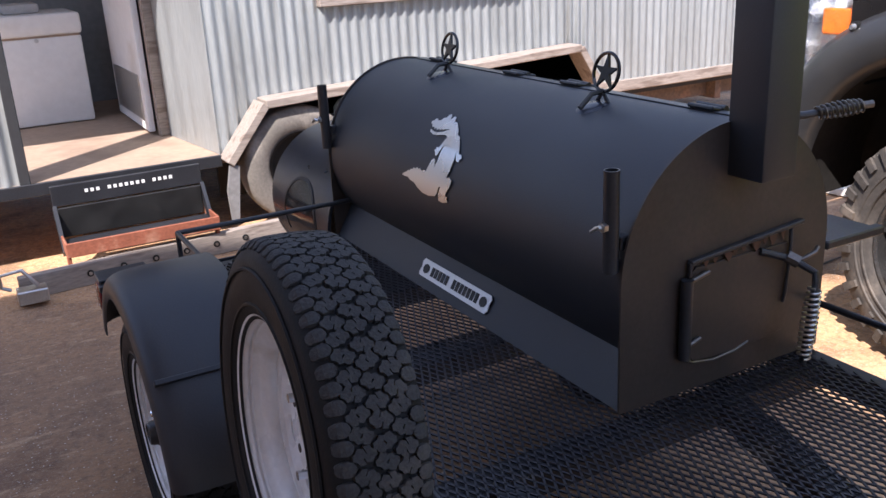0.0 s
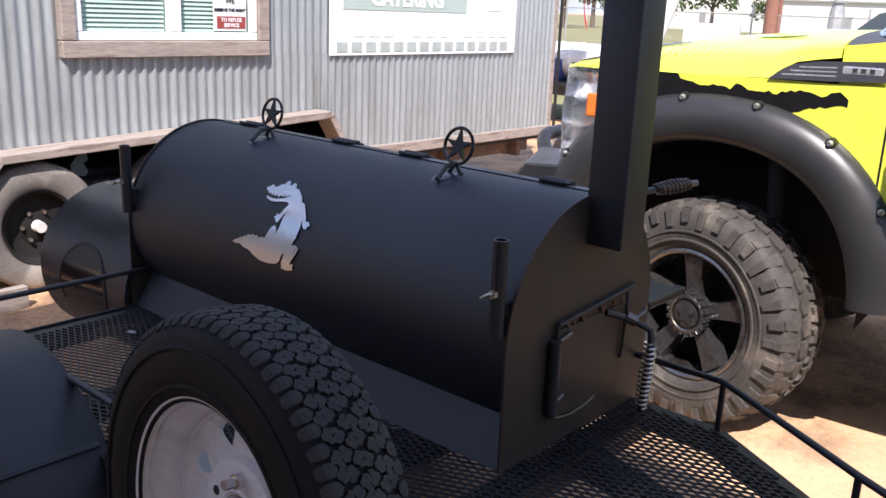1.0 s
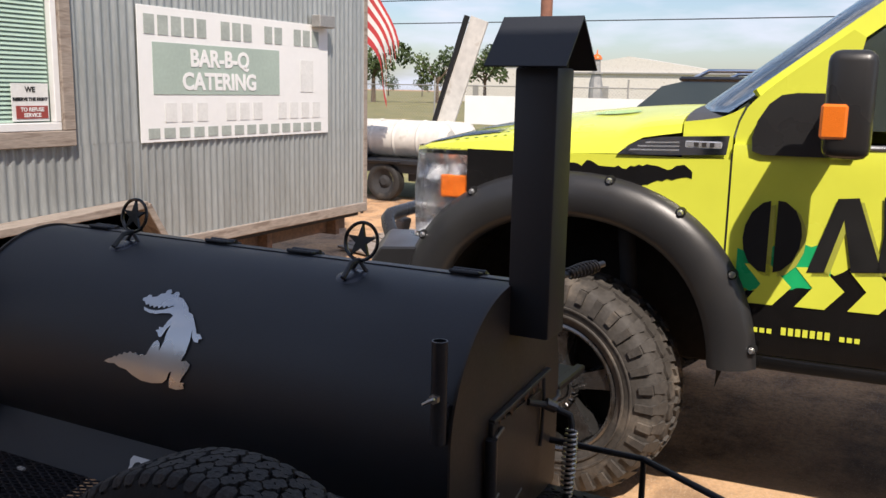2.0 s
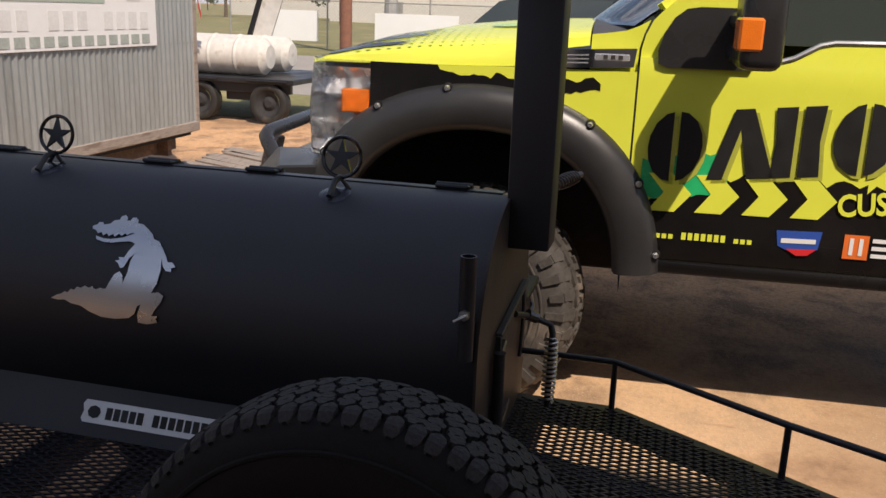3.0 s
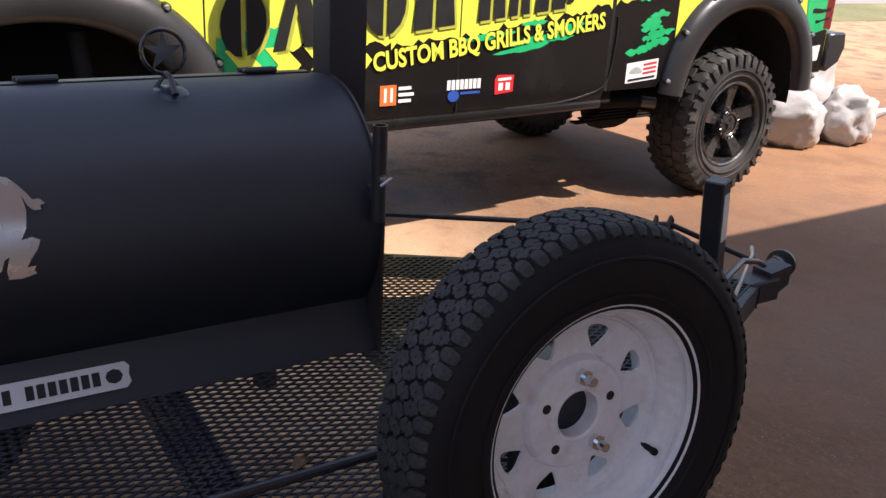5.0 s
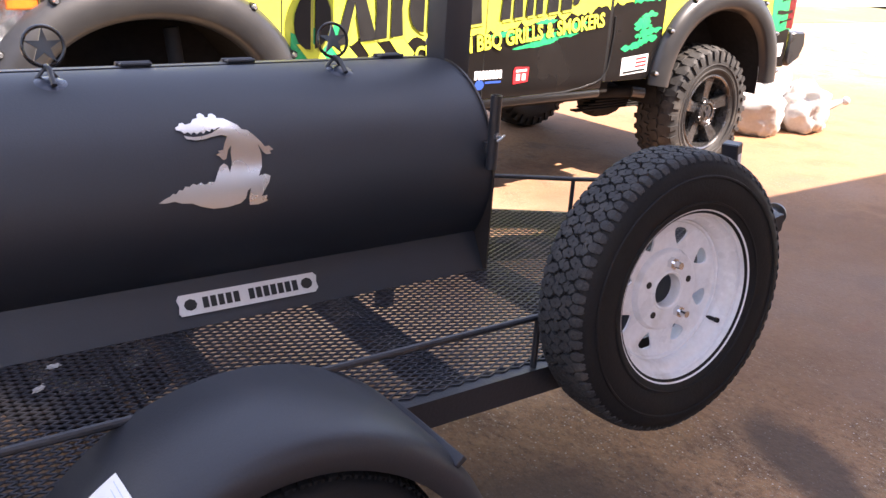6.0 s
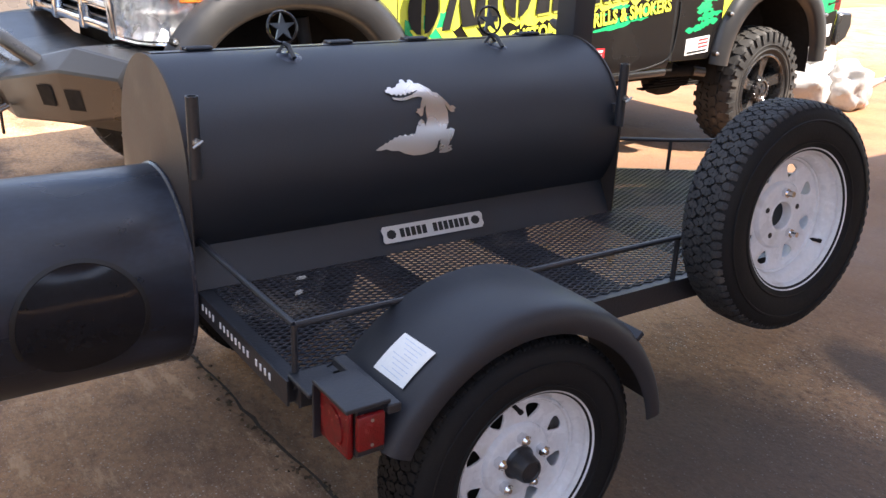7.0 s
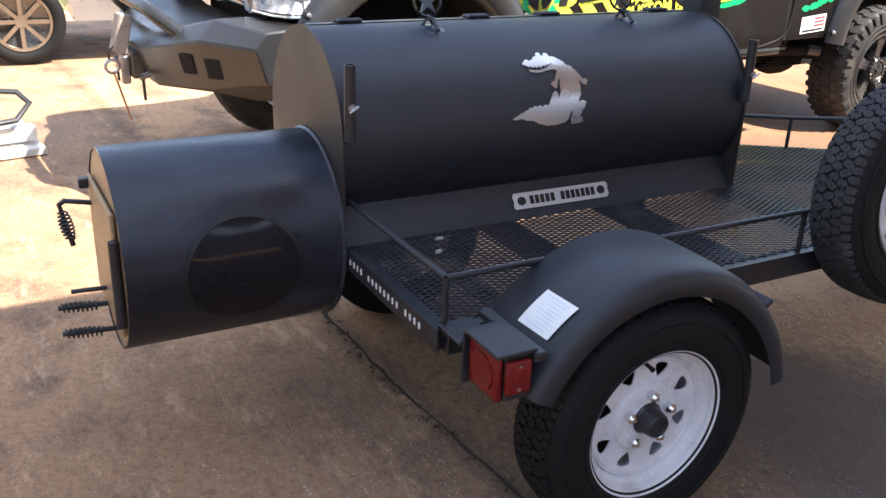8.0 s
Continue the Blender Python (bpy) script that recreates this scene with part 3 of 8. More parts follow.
part("wall_end", corrugated(WALL_Y + 0.02, 8.2, 0.56, WALL_TOP, 6.92, along="y"), M_GALV, hut, "galvanised corrugated sheet", 60)
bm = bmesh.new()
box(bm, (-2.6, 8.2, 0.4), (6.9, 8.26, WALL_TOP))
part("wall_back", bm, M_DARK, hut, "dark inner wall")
bm = bmesh.new()
box(bm, (-0.95, 5.15, WALL_TOP), (7.0, 8.3, WALL_TOP + 0.06))
part("roof", bm, M_GALV, hut, "flat metal roof")
bm = bmesh.new()
box(bm, (1.60, WALL_Y + 0.03, 0.44), (6.88, 8.2, 0.52))
part("floor_frame", bm, M_DARK, hut)
bm = bmesh.new()
box(bm, (-2.0, WALL_Y - 0.02, 0.42), (1.60, 8.2, 0.47), 0.004)
part("floor_board", bm, M_PLY, hut, "worn plywood floor of the doorway")
part("floor_lip", box(bmesh.new(), (-0.9, WALL_Y - 0.045, 0.405), (1.49, WALL_Y - 0.022, 0.474), 0.003), M_FRAME, hut, "dark steel lip of the floor")
bm = bmesh.new()
slab(bm, [(1.49, 5.20), (1.52, 5.22), (1.42, 6.02), (1.39, 6.0)], WALL_TOP - 0.472, Matrix.Translation((0, 0, 0.472)))
part("side_panel", bm, M_GALV, hut, "flat galvanised sheet of the doorway")
bm = bmesh.new()
box(bm, (1.33, 6.02, 0.472), (1.42, 6.09, WALL_TOP - 0.01), 0.006)
part("door_jamb", bm, M_WOOD, hut, "pale weathered door jamb")
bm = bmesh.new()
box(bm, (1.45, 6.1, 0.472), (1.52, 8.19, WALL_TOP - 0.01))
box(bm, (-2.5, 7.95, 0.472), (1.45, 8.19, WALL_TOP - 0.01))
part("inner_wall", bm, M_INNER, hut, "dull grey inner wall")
bm = bmesh.new()
box(bm, (0.40, WALL_Y - 0.03, 0.40), (0.455, WALL_Y + 0.05, WALL_TOP - 0.01), 0.004)
part("corner_post", bm, M_DARK, hut, "dark steel post")
door = part("door", box(bmesh.new(), (1.28, 6.12, 0.49), (1.325, 7.15, 2.5), 0.006), M_WHITE, hut, "white door standing open")
part("kick_plate", box(bmesh.new(), (1.272, 6.2, 0.56), (1.279, 7.05, 0.86), 0.002), M_ZINC, door, "grey metal kick plate")
bm = bmesh.new()
box(bm, (3.9, WALL_Y - 0.03, 0.48), (6.93, WALL_Y + 0.02, 0.565), 0.006)
part("bottom_board", bm, M_WOOD, hut, "weathered board under the sheet")
bm = bmesh.new()
box(bm, (6.90, WALL_Y - 0.02, 0.48), (6.96, WALL_Y + 0.04, WALL_TOP - 0.01), 0.004)
part("corner_trim", bm, M_WOOD, hut, "weathered corner board")
# wooden wheel arch: two slopes and a long top board
for a, b in (((1.50, 0.44), (1.75, 0.755)), ((1.75, 0.755), (4.03, 0.855)), ((4.03, 0.855), (4.24, 0.52))):
    bm = flat_bar(bmesh.new(), (a[0], WALL_Y - 0.10, a[1]), (b[0], WALL_Y - 0.10, b[1]), 0.17, 0.05, up=(0, 0, 1), bevel=0.005)
    part("arch_board", bm, M_WOOD, hut, "weathered grey wheel-arch board")
bm = bmesh.new()
slab(bm, [(1.475, 0.10), (1.515, 0.09), (1.555, 0.42), (1.50, 0.43), (1.468, 0.28)], 0.03, axes((0, WALL_Y - 0.14, 0), (1, 0, 0), (0, 0, 1)))
part("mud_flap", bm, M_FLAP, hut, "grey weathered mud flap")
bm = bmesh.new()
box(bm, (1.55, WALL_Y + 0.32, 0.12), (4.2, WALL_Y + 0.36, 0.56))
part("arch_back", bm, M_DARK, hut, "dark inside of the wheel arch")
bm = slab(bmesh.new(), [(2.36, 0.60), (2.40, 0.645), (2.46, 0.66), (2.475, 0.62), (2.44, 0.60), (2.47, 0.55), (2.45, 0.52), (2.36, 0.53)], 0.003, axes((0, WALL_Y + 0.317, 0), (1, 0, 0), (0, 0, 1)))
part("painted_mark", bm, M_SIGN_GREY, hut, "small pale painted mark", smooth=False)
bm = bmesh.new()
for x in (4.5, 5.6, 6.6):
    box(bm, (x, WALL_Y + 0.1, 0.28), (x + 0.06, 8.0, 0.44))
box(bm, (4.3, WALL_Y + 0.2, 0.30), (6.9, WALL_Y + 0.27, 0.44))
part("underframe", bm, M_UNDERFRAME, hut, "dark grimy underframe")

# window in its weathered wooden frame
x0, x1, z0, z1 = WIN
window = part("window", box(bmesh.new(), (x0 + 0.1, WALL_Y + 0.02, z0 + 0.1), (x1 - 0.1, WALL_Y + 0.026, z1 - 0.1)), M_BLIND, hut, "white sliding window with green tinted blinds")
for lo, hi in (((x0, z0), (x1, z0 + 0.095)), ((x0, z1 - 0.095), (x1, z1)), ((x0, z0 + 0.097), (x0 + 0.085, z1 - 0.097)), ((x1 - 0.085, z0 + 0.097), (x1, z1 - 0.097))):
    part("wooden_frame", box(bmesh.new(), (lo[0], WALL_Y - 0.055, lo[1]), (hi[0], WALL_Y + 0.01, hi[1]), 0.005), M_WOOD, window, "weathered brown timber")
for lo, hi in (((x0 + 0.087, z0 + 0.097), (x1 - 0.087, z0 + 0.145)), ((x0 + 0.087, z1 - 0.145), (x1 - 0.087, z1 - 0.097)), ((x0 + 0.087, z0 + 0.147), (x0 + 0.13, z1 - 0.147)),
               ((x1 - 0.13, z0 + 0.147), (x1 - 0.087, z1 - 0.147)), ((2.86, z0 + 0.147), (2.945, z1 - 0.147))):
    part("white_frame", box(bmesh.new(), (lo[0], WALL_Y - 0.035, lo[1]), (hi[0], WALL_Y + 0.012, hi[1]), 0.004), M_WHITE, window, "white vinyl window frame")
for xa, xb in ((x0 + 0.14, 2.85), (2.955, x1 - 0.14)):
    bm = bmesh.new()
    for k in range(32):
        z = z0 + 0.16 + k * 0.026
        flat_bar(bm, (xa, WALL_Y + 0.012, z), (xb, WALL_Y + 0.012, z), 0.0255, 0.0015, up=(0, -0.90, 0.43))
    part("blind", bm, M_BLIND, window, "horizontal slat blind", smooth=False, kind="stuff")
notice = part("notice", box(bmesh.new(), (3.19, WALL_Y - 0.008, z0 + 0.155), (3.44, WALL_Y - 0.003, z0 + 0.375), 0.001), M_WRAP_WHITE, window, "pale green printed notice in the pane")
notice.data.materials[0] = M_SIGN_PALE
part("notice_panel", box(bmesh.new(), (3.215, WALL_Y - 0.0115, z0 + 0.17), (3.43, WALL_Y - 0.0085, z0 + 0.245), 0.0), M_NOTICE_RED, window, "brown red panel of the notice")
up = lambda x, y, z: axes((x, y, z), (1, 0, 0), (0, 0, 1))
for text, size, x, z, mat in (("WE", 0.044, 3.315, z0 + 0.325, M_INK), ("RESERVE THE RIGHT", 0.026, 3.315, z0 + 0.275, M_INK)):
    part("printing", lettering(text, size, up(x, WALL_Y - 0.0095, z), 0.0005, 0.0015, "CENTER"), mat, window, smooth=False).data.materials.append(mat)
for text, z in (("TO REFUSE", 0.213), ("SERVICE", 0.180)):
    part("printing", lettering(text, 0.032, up(3.322, WALL_Y - 0.013, z0 + z), 0.0005, 0.001, "CENTER"), M_WRAP_WHITE, window).data.materials.append(M_WRAP_WHITE)

# banner on the wall
sx0, sx1, sz0, sz1 = 4.135, 6.30, 1.25, 2.16
banner = thing("wall_banner", "white vinyl banner with faded green and grey printing", "sign", ((sx0 + sx1) / 2, WALL_Y - 0.03, sz0))
SY = WALL_Y - 0.030
part("sheet", box(bmesh.new(), (sx0, SY, sz0), (sx1, SY + 0.006, sz1), 0.002), M_SIGN, banner)
part("green_panel", box(bmesh.new(), (4.26, SY - 0.004, 1.575), (5.62, SY - 0.001, 1.925)), M_SIGN_GREEN, banner, "faded green panel")
for text, size, x, z in (("BAR-B-Q", 0.165, 4.93, 1.775), ("CATERING", 0.165, 4.93, 1.612)):
    part("printing", lettering(text, size, up(x, SY - 0.0065, z), 0.001, 0.006, "CENTER"), M_SIGN, banner).data.materials.append(M_SIGN)


def bars(parent, spans, mat, z0, z1, y, name="printed_bar"):
    for a, b in spans:
        part(name, box(bmesh.new(), (a, y, z0), (b, y + 0.002, z1)), mat, parent, smooth=False)


bars(banner, [(4.19 + 0.125 * k, 4.19 + 0.125 * k + 0.095) for k in range(16) if k not in (5, 9, 12)], M_SIGN_GREY, 1.975, 2.105, SY - 0.004)
bars(banner, [(4.20 + 0.145 * k, 4.20 + 0.145 * k + 0.105) for k in range(14)], M_SIGN_GREY, 1.275, 1.345, SY - 0.004)
bars(banner, [(4.36 + 0.155 * k, 4.36 + 0.155 * k + 0.11) for k in range(12) if k not in (3, 7)], M_SIGN_PALE, 1.385, 1.515, SY - 0.004)
bars(banner, [(5.90, 6.08)], M_SIGN_PALE, 1.60, 1.86, SY - 0.004)

# flood lamp box on the wall above the banner
bm = bmesh.new()
box(bm, (6.05, SY - 0.10, 2.14), (6.27, SY - 0.01, 2.24), 0.006)
tagged(part("wall_box", bm, M_FENCE, None, "small grey metal box on the wall above the banner"), category="box")


# ---- wheels ----
def tyre_profile(r, rim, w):
    """Section of a tyre as (radius, along) from inner bead over the tread to the outer bead."""
    h = w / 2
    return [(rim + 0.004, -h * 0.78), (rim + 0.02, -h * 0.90), (rim + (r - rim) * 0.45, -h), (r - 0.035, -h * 0.93), (r - 0.014, -h * 0.80), (r - 0.008, -h * 0.5),
            (r - 0.007, 0), (r - 0.008, h * 0.5), (r - 0.014, h * 0.80), (r - 0.035, h * 0.93), (rim + (r - rim) * 0.45, h), (rim + 0.02, h * 0.90), (rim + 0.004, h * 0.78)]


def tread_point(r, h, s, a, lift):
    """A place on the tread: s from -1 to 1 across and on down the sidewall, a round it, lift above the carcass."""
    f = min(1.0, abs(s))
    over = max(0.0, abs(s) - 1.0)
    drop = 0.007 + 0.006 * f ** 3 + 0.022 * max(0.0, f - 0.78) / 0.22 + 0.13 * over
    rr = r - drop + lift * (1.0 - 0.3 * f)
    side = math.copysign(h * (0.93 * f + 0.26 * over) + lift * 0.5 * max(0.0, f - 0.8) / 0.2, s)
    return Vector((side, rr * math.cos(a), rr * math.sin(a)))


def block(bm, r, h, pts, lift, shrink=0.88):
    """A tread block with the outline pts (s, angle) and sloping flanks."""
    cs, ca = sum(p[0] for p in pts) / len(pts), sum(p[1] for p in pts) / len(pts)
    lo = [bm.verts.new(tread_point(r, h, cs + (s - cs) * (shrink + 0.06), ca + (a - ca) * (shrink + 0.06), -0.004)) for s, a in pts]
    hi = [bm.verts.new(tread_point(r, h, cs + (s - cs) * shrink, ca + (a - ca) * shrink, lift)) for s, a in pts]
    bm.faces.new(hi)
    for i in range(len(pts)):
        j = (i + 1) % len(pts)
        bm.faces.new((lo[i], lo[j], hi[j], hi[i]))


def all_season_tread(r, w, n=76, worn=False):
    """Five rows of six-sided blocks in a honeycomb, waisted and cut by a zigzag sipe; rounded lobes run down the shoulders."""
    bm = bmesh.new()
    h, da = w / 2, 2 * math.pi / n
    u, g = 0.20, da / 2
    reach = 0.10 if worn else 0.6
    fore = [(-1.28, -0.26), (-0.98, -0.50), (-0.70, -1.0), (-0.08, -0.90), (0.16, -0.22), (-0.16, 0.22), (0.08, 0.90), (-0.54, 1.0), (-0.84, 0.52), (-1.28, 0.34)]
    for c in range(5):
        s = (c - 2) * 2 * u
        for k in range(n):
            a = (k + (0.5 if c % 2 else 0.0)) * da + 0.12 * g * math.sin(k * 2.4 + c * 1.7)
            if c in (0, 4):
                o = 1 if c == 4 else -1
                rows = [[bm.verts.new(tread_point(r, h, s + o * x * u, a + q * y * g, lift)) for q, lift in ((-1.06, -0.004), (-0.96, 0.0075), (-0.5, 0.0085), (0.5, 0.0085), (0.96, 0.0075), (1.06, -0.004))]
                        for x, y in ((-1.18, 0.16), (-0.92, 0.66), (-0.50, 0.82), (0.0, 0.76), (0.40 * reach, 0.72), (0.64 * reach, 0.58), (0.78 * reach, 0.30))]
                for p, q in zip(rows, rows[1:]):
                    for i in range(5):
                        bm.faces.new((p[i], p[i + 1], q[i + 1], q[i]))
                continue
            turn = 1 if (k // 2 + c) % 2 else -1
            for half in (1, -1):
                step_ = 0.10 * half * (1 if k % 2 else -1) * g
                block(bm, r, h, [(s + half * x * u * 0.88, a + step_ + half * y * g * turn * 0.88) for x, y in fore], 0.0085, 0.975)
    return bm


def mud_tread(r, w, n=34):
    """Heavy mud-terrain lugs that reach over the shoulder."""
    bm = bmesh.new()
    h, da = w / 2, 2 * math.pi / n
    for k in range(n):
        for side in (-1, 1):
            a = (k + (0.5 if side > 0 else 0)) * da
            long = 1.04 if k % 2 else 0.98
            block(bm, r, h, [(side * 0.52, a - 0.36 * da), (side * long, a - 0.24 * da), (side * long, a + 0.22 * da), (side * 0.60, a + 0.36 * da), (side * 0.46, a + 0.12 * da)], 0.013)
            b = a + 0.35 * da
            block(bm, r, h, [(side * 0.08, b - 0.40 * da), (side * 0.42, b - 0.46 * da), (side * 0.44, b + 0.05 * da), (side * 0.36, b + 0.42 * da), (side * 0.05, b + 0.30 * da), (side * 0.18, b)], 0.013)
            # shoulder lug down the sidewall
            ang = a
            bmv = []
            for rr, ss in ((r - 0.022, 0.955), (r - 0.075 - (0.02 if k % 2 else 0.0), 1.005)):
                for dd in (-0.20, 0.20):
                    for lift in (0.0, 0.012):
                        bmv.append(bm.verts.new((side * (h * ss + lift - 0.004), rr * math.cos(ang + dd * da), rr * math.sin(ang + dd * da))))
            q = bmv
            for f in ((1, 3, 7, 5), (0, 1, 5, 4), (2, 6, 7, 3), (0, 2, 3, 1), (4, 5, 7, 6)):
                bm.faces.new([q[i] for i in f])
    return bm


def spoke_wheel(root, r, w, outward, hub_cap=True, deep=0.0):
    """A white steel wheel with eight tear-drop holes; local x is the axle, outward +1 faces local -x."""
    o = -outward
    rim, lip = 0.200, w * 0.43
    at = lambda d: o * (lip - d)
    part("tyre", lathe(bmesh.new(), tyre_profile(r, rim, w), 72), M_RUBBER, root, "black tyre with worn road dirt", 50)
    part("tread", all_season_tread(r, w, worn=hub_cap), M_RUBBER if hub_cap else M_TREAD, root, "interlocking block tread", smooth=False)
    bm = bmesh.new()
    for rr, out in ((0.232, 0.470), (0.292, 0.494)):
        lathe(bm, [(rr - 0.004, o * w * (out - 0.008)), (rr - 0.002, o * (w * out + 0.002)), (rr + 0.002, o * (w * out + 0.002)), (rr + 0.004, o * w * (out - 0.008))], 64)
    part("sidewall_ring", bm, M_RUBBER, root)
    flange = [(0.200, at(0.016)), (0.2075, at(0.006)), (0.212, at(0.001)), (0.2140, at(0.0)), (0.2145, at(0.003)), (0.2125, at(0.006)), (0.2075, at(0.009)), (0.2035, at(0.014)), (0.2020, at(0.021)),
              (0.1970, at(0.0235)), (0.1950, at(0.034)), (0.1890, at(0.040)), (0.1800, at(0.046)), (0.1755, at(0.060)), (0.174, at(0.13)), (0.20, at(w * 0.86))]
    part("rim", lathe(bmesh.new(), flange, 72), M_WHITE_WHEEL, root, "white enamelled steel rim", 40)
    at = lambda d: o * (lip - deep - d)
    # dished disc with eight tear-drop openings
    bm = bmesh.new()

    def loop(pts):
        vs = [bm.verts.new((0, y, z)) for y, z in pts]
        return [bm.edges.new((vs[i], vs[(i + 1) % len(vs)])) for i in range(len(vs))]

    edges = loop([(0.172 * math.cos(2 * math.pi * k / 96), 0.172 * math.sin(2 * math.pi * k / 96)) for k in range(96)])
    edges += loop([(0.099 * math.cos(2 * math.pi * k / 64), 0.099 * math.sin(2 * math.pi * k / 64)) for k in range(64)])
    for k in range(8):
        a = 2 * math.pi * (k + 0.4) / 8
        drop = []
        for q in range(18):
            t = 2 * math.pi * q / 18
            rr = 0.1365 + 0.0215 * math.cos(t) * (1.0 - 0.12 * math.cos(t))
            half = 0.0215 * math.sin(t) * (0.95 + 0.55 * math.cos(t))
            drop.append((rr * math.cos(a) - half * math.sin(a), rr * math.sin(a) + half * math.cos(a)))
        edges += loop(drop)
    bmesh.ops.triangle_fill(bm, use_beauty=True, use_dissolve=False, edges=edges)
    for v in bm.verts:
        rr = math.hypot(v.co.y, v.co.z)
        v.co.x = at(0.058 - 0.010 * max(0.0, (rr - 0.145) / 0.027) ** 2)
    r2 = bmesh.ops.extrude_face_region(bm, geom=bm.faces[:])
    for v in r2["geom"]:
        if isinstance(v, bmesh.types.BMVert):
            v.co.x -= o * 0.005
    part("disc", bm, M_WHITE_WHEEL, root, "white enamelled wheel disc with tear-drop openings", 40)
    part("outer_step", lathe(bmesh.new(), [(0.1795, at(0.062)), (0.1775, at(0.047)), (0.1745, at(0.0425)), (0.1705, at(0.0435)), (0.1675, at(0.050))], 72), M_WHITE_WHEEL, root)
    part("centre_dish", lathe(bmesh.new(), [(0.1035, at(0.0595)), (0.1005, at(0.050)), (0.096, at(0.0445)), (0.088, at(0.0425)), (0.062, at(0.0420)), (0.043, at(0.0420))], 56), M_WHITE_WHEEL, root)
    part("centre_ring", lathe(bmesh.new(), [(0.051, at(0.0425)), (0.047, at(0.0395)), (0.042, at(0.0420)), (0.040, at(0.070))], 40), M_WHITE_WHEEL, root)
    if hub_cap:
        # added dark backing, so the tear-drop holes read dark
        part("drum_backing", lathe(bmesh.new(), [(0.0, at(0.098)), (0.12, at(0.098)), (0.155, at(0.105)), (0.168, at(0.13))], 40), M_UNDER, root, "dark backing behind the wheel's holes")
        bm = lathe(bmesh.new(), [(0.046, at(0.07)), (0.046, at(0.040)), (0.041, at(0.034)), (0.0385, at(0.030)), (0.034, at(-0.002)), (0.030, at(-0.009)), (0.026, at(-0.010)), (0.024, at(-0.006)), (0.0, at(-0.006))], 32)
        part("hub_cap", bm, M_FRAME, root, "black grease cap")
    else:
        # dark plate added so the centre hole reads dark
        part("mount_plate", lathe(bmesh.new(), [(0.0, at(0.085)), (0.060, at(0.085)), (0.060, at(0.095)), (0.0, at(0.095))], 32), M_FRAME, root, "black mounting plate behind the centre")
    for k in range(5):
        a = radians(72 * k + 20)
        y, z = 0.070 * math.cos(a), 0.070 * math.sin(a)
        if hub_cap:
            bm = rod(bmesh.new(), (at(0.048), y, z), (at(0.022), y, z), 0.0155, seg=6)
            rod(bm, (at(0.022), y, z), (at(0.014), y, z), 0.0135, 0.007, seg=10)
            part("lug_nut", bm, M_CHROME, root, "chrome lug nut")
        elif k in (1, 3):
            bm = rod(bmesh.new(), (at(0.046), y, z), (at(0.030), y, z), 0.0145, seg=6)
            rod(bm, (at(0.046), y, z), (at(0.010), y, z), 0.0085, seg=10)
            part("lug_nut", bm, M_CHROME, root, "chrome mounting nut on its stud")
        else:
            part("bolt_hole", rod(bmesh.new(), (at(0.044), y, z), (at(0.0412), y, z), 0.0085, seg=12), M_INK, root, "dark bolt hole")
    ang = radians(212 if not hub_cap else 78)
    y, z = 0.181 * math.cos(ang), 0.181 * math.sin(ang)
    bm = rod(bmesh.new(), (at(0.046), y, z), (at(0.012), y * 0.965, z * 0.965), 0.0055, seg=8)
    rod(bm, (at(0.012), y * 0.965, z * 0.965), (at(0.004), y * 0.957, z * 0.957), 0.0068, seg=8)
    part("valve_stem", bm, M_RUBBER, root, "black rubber valve")


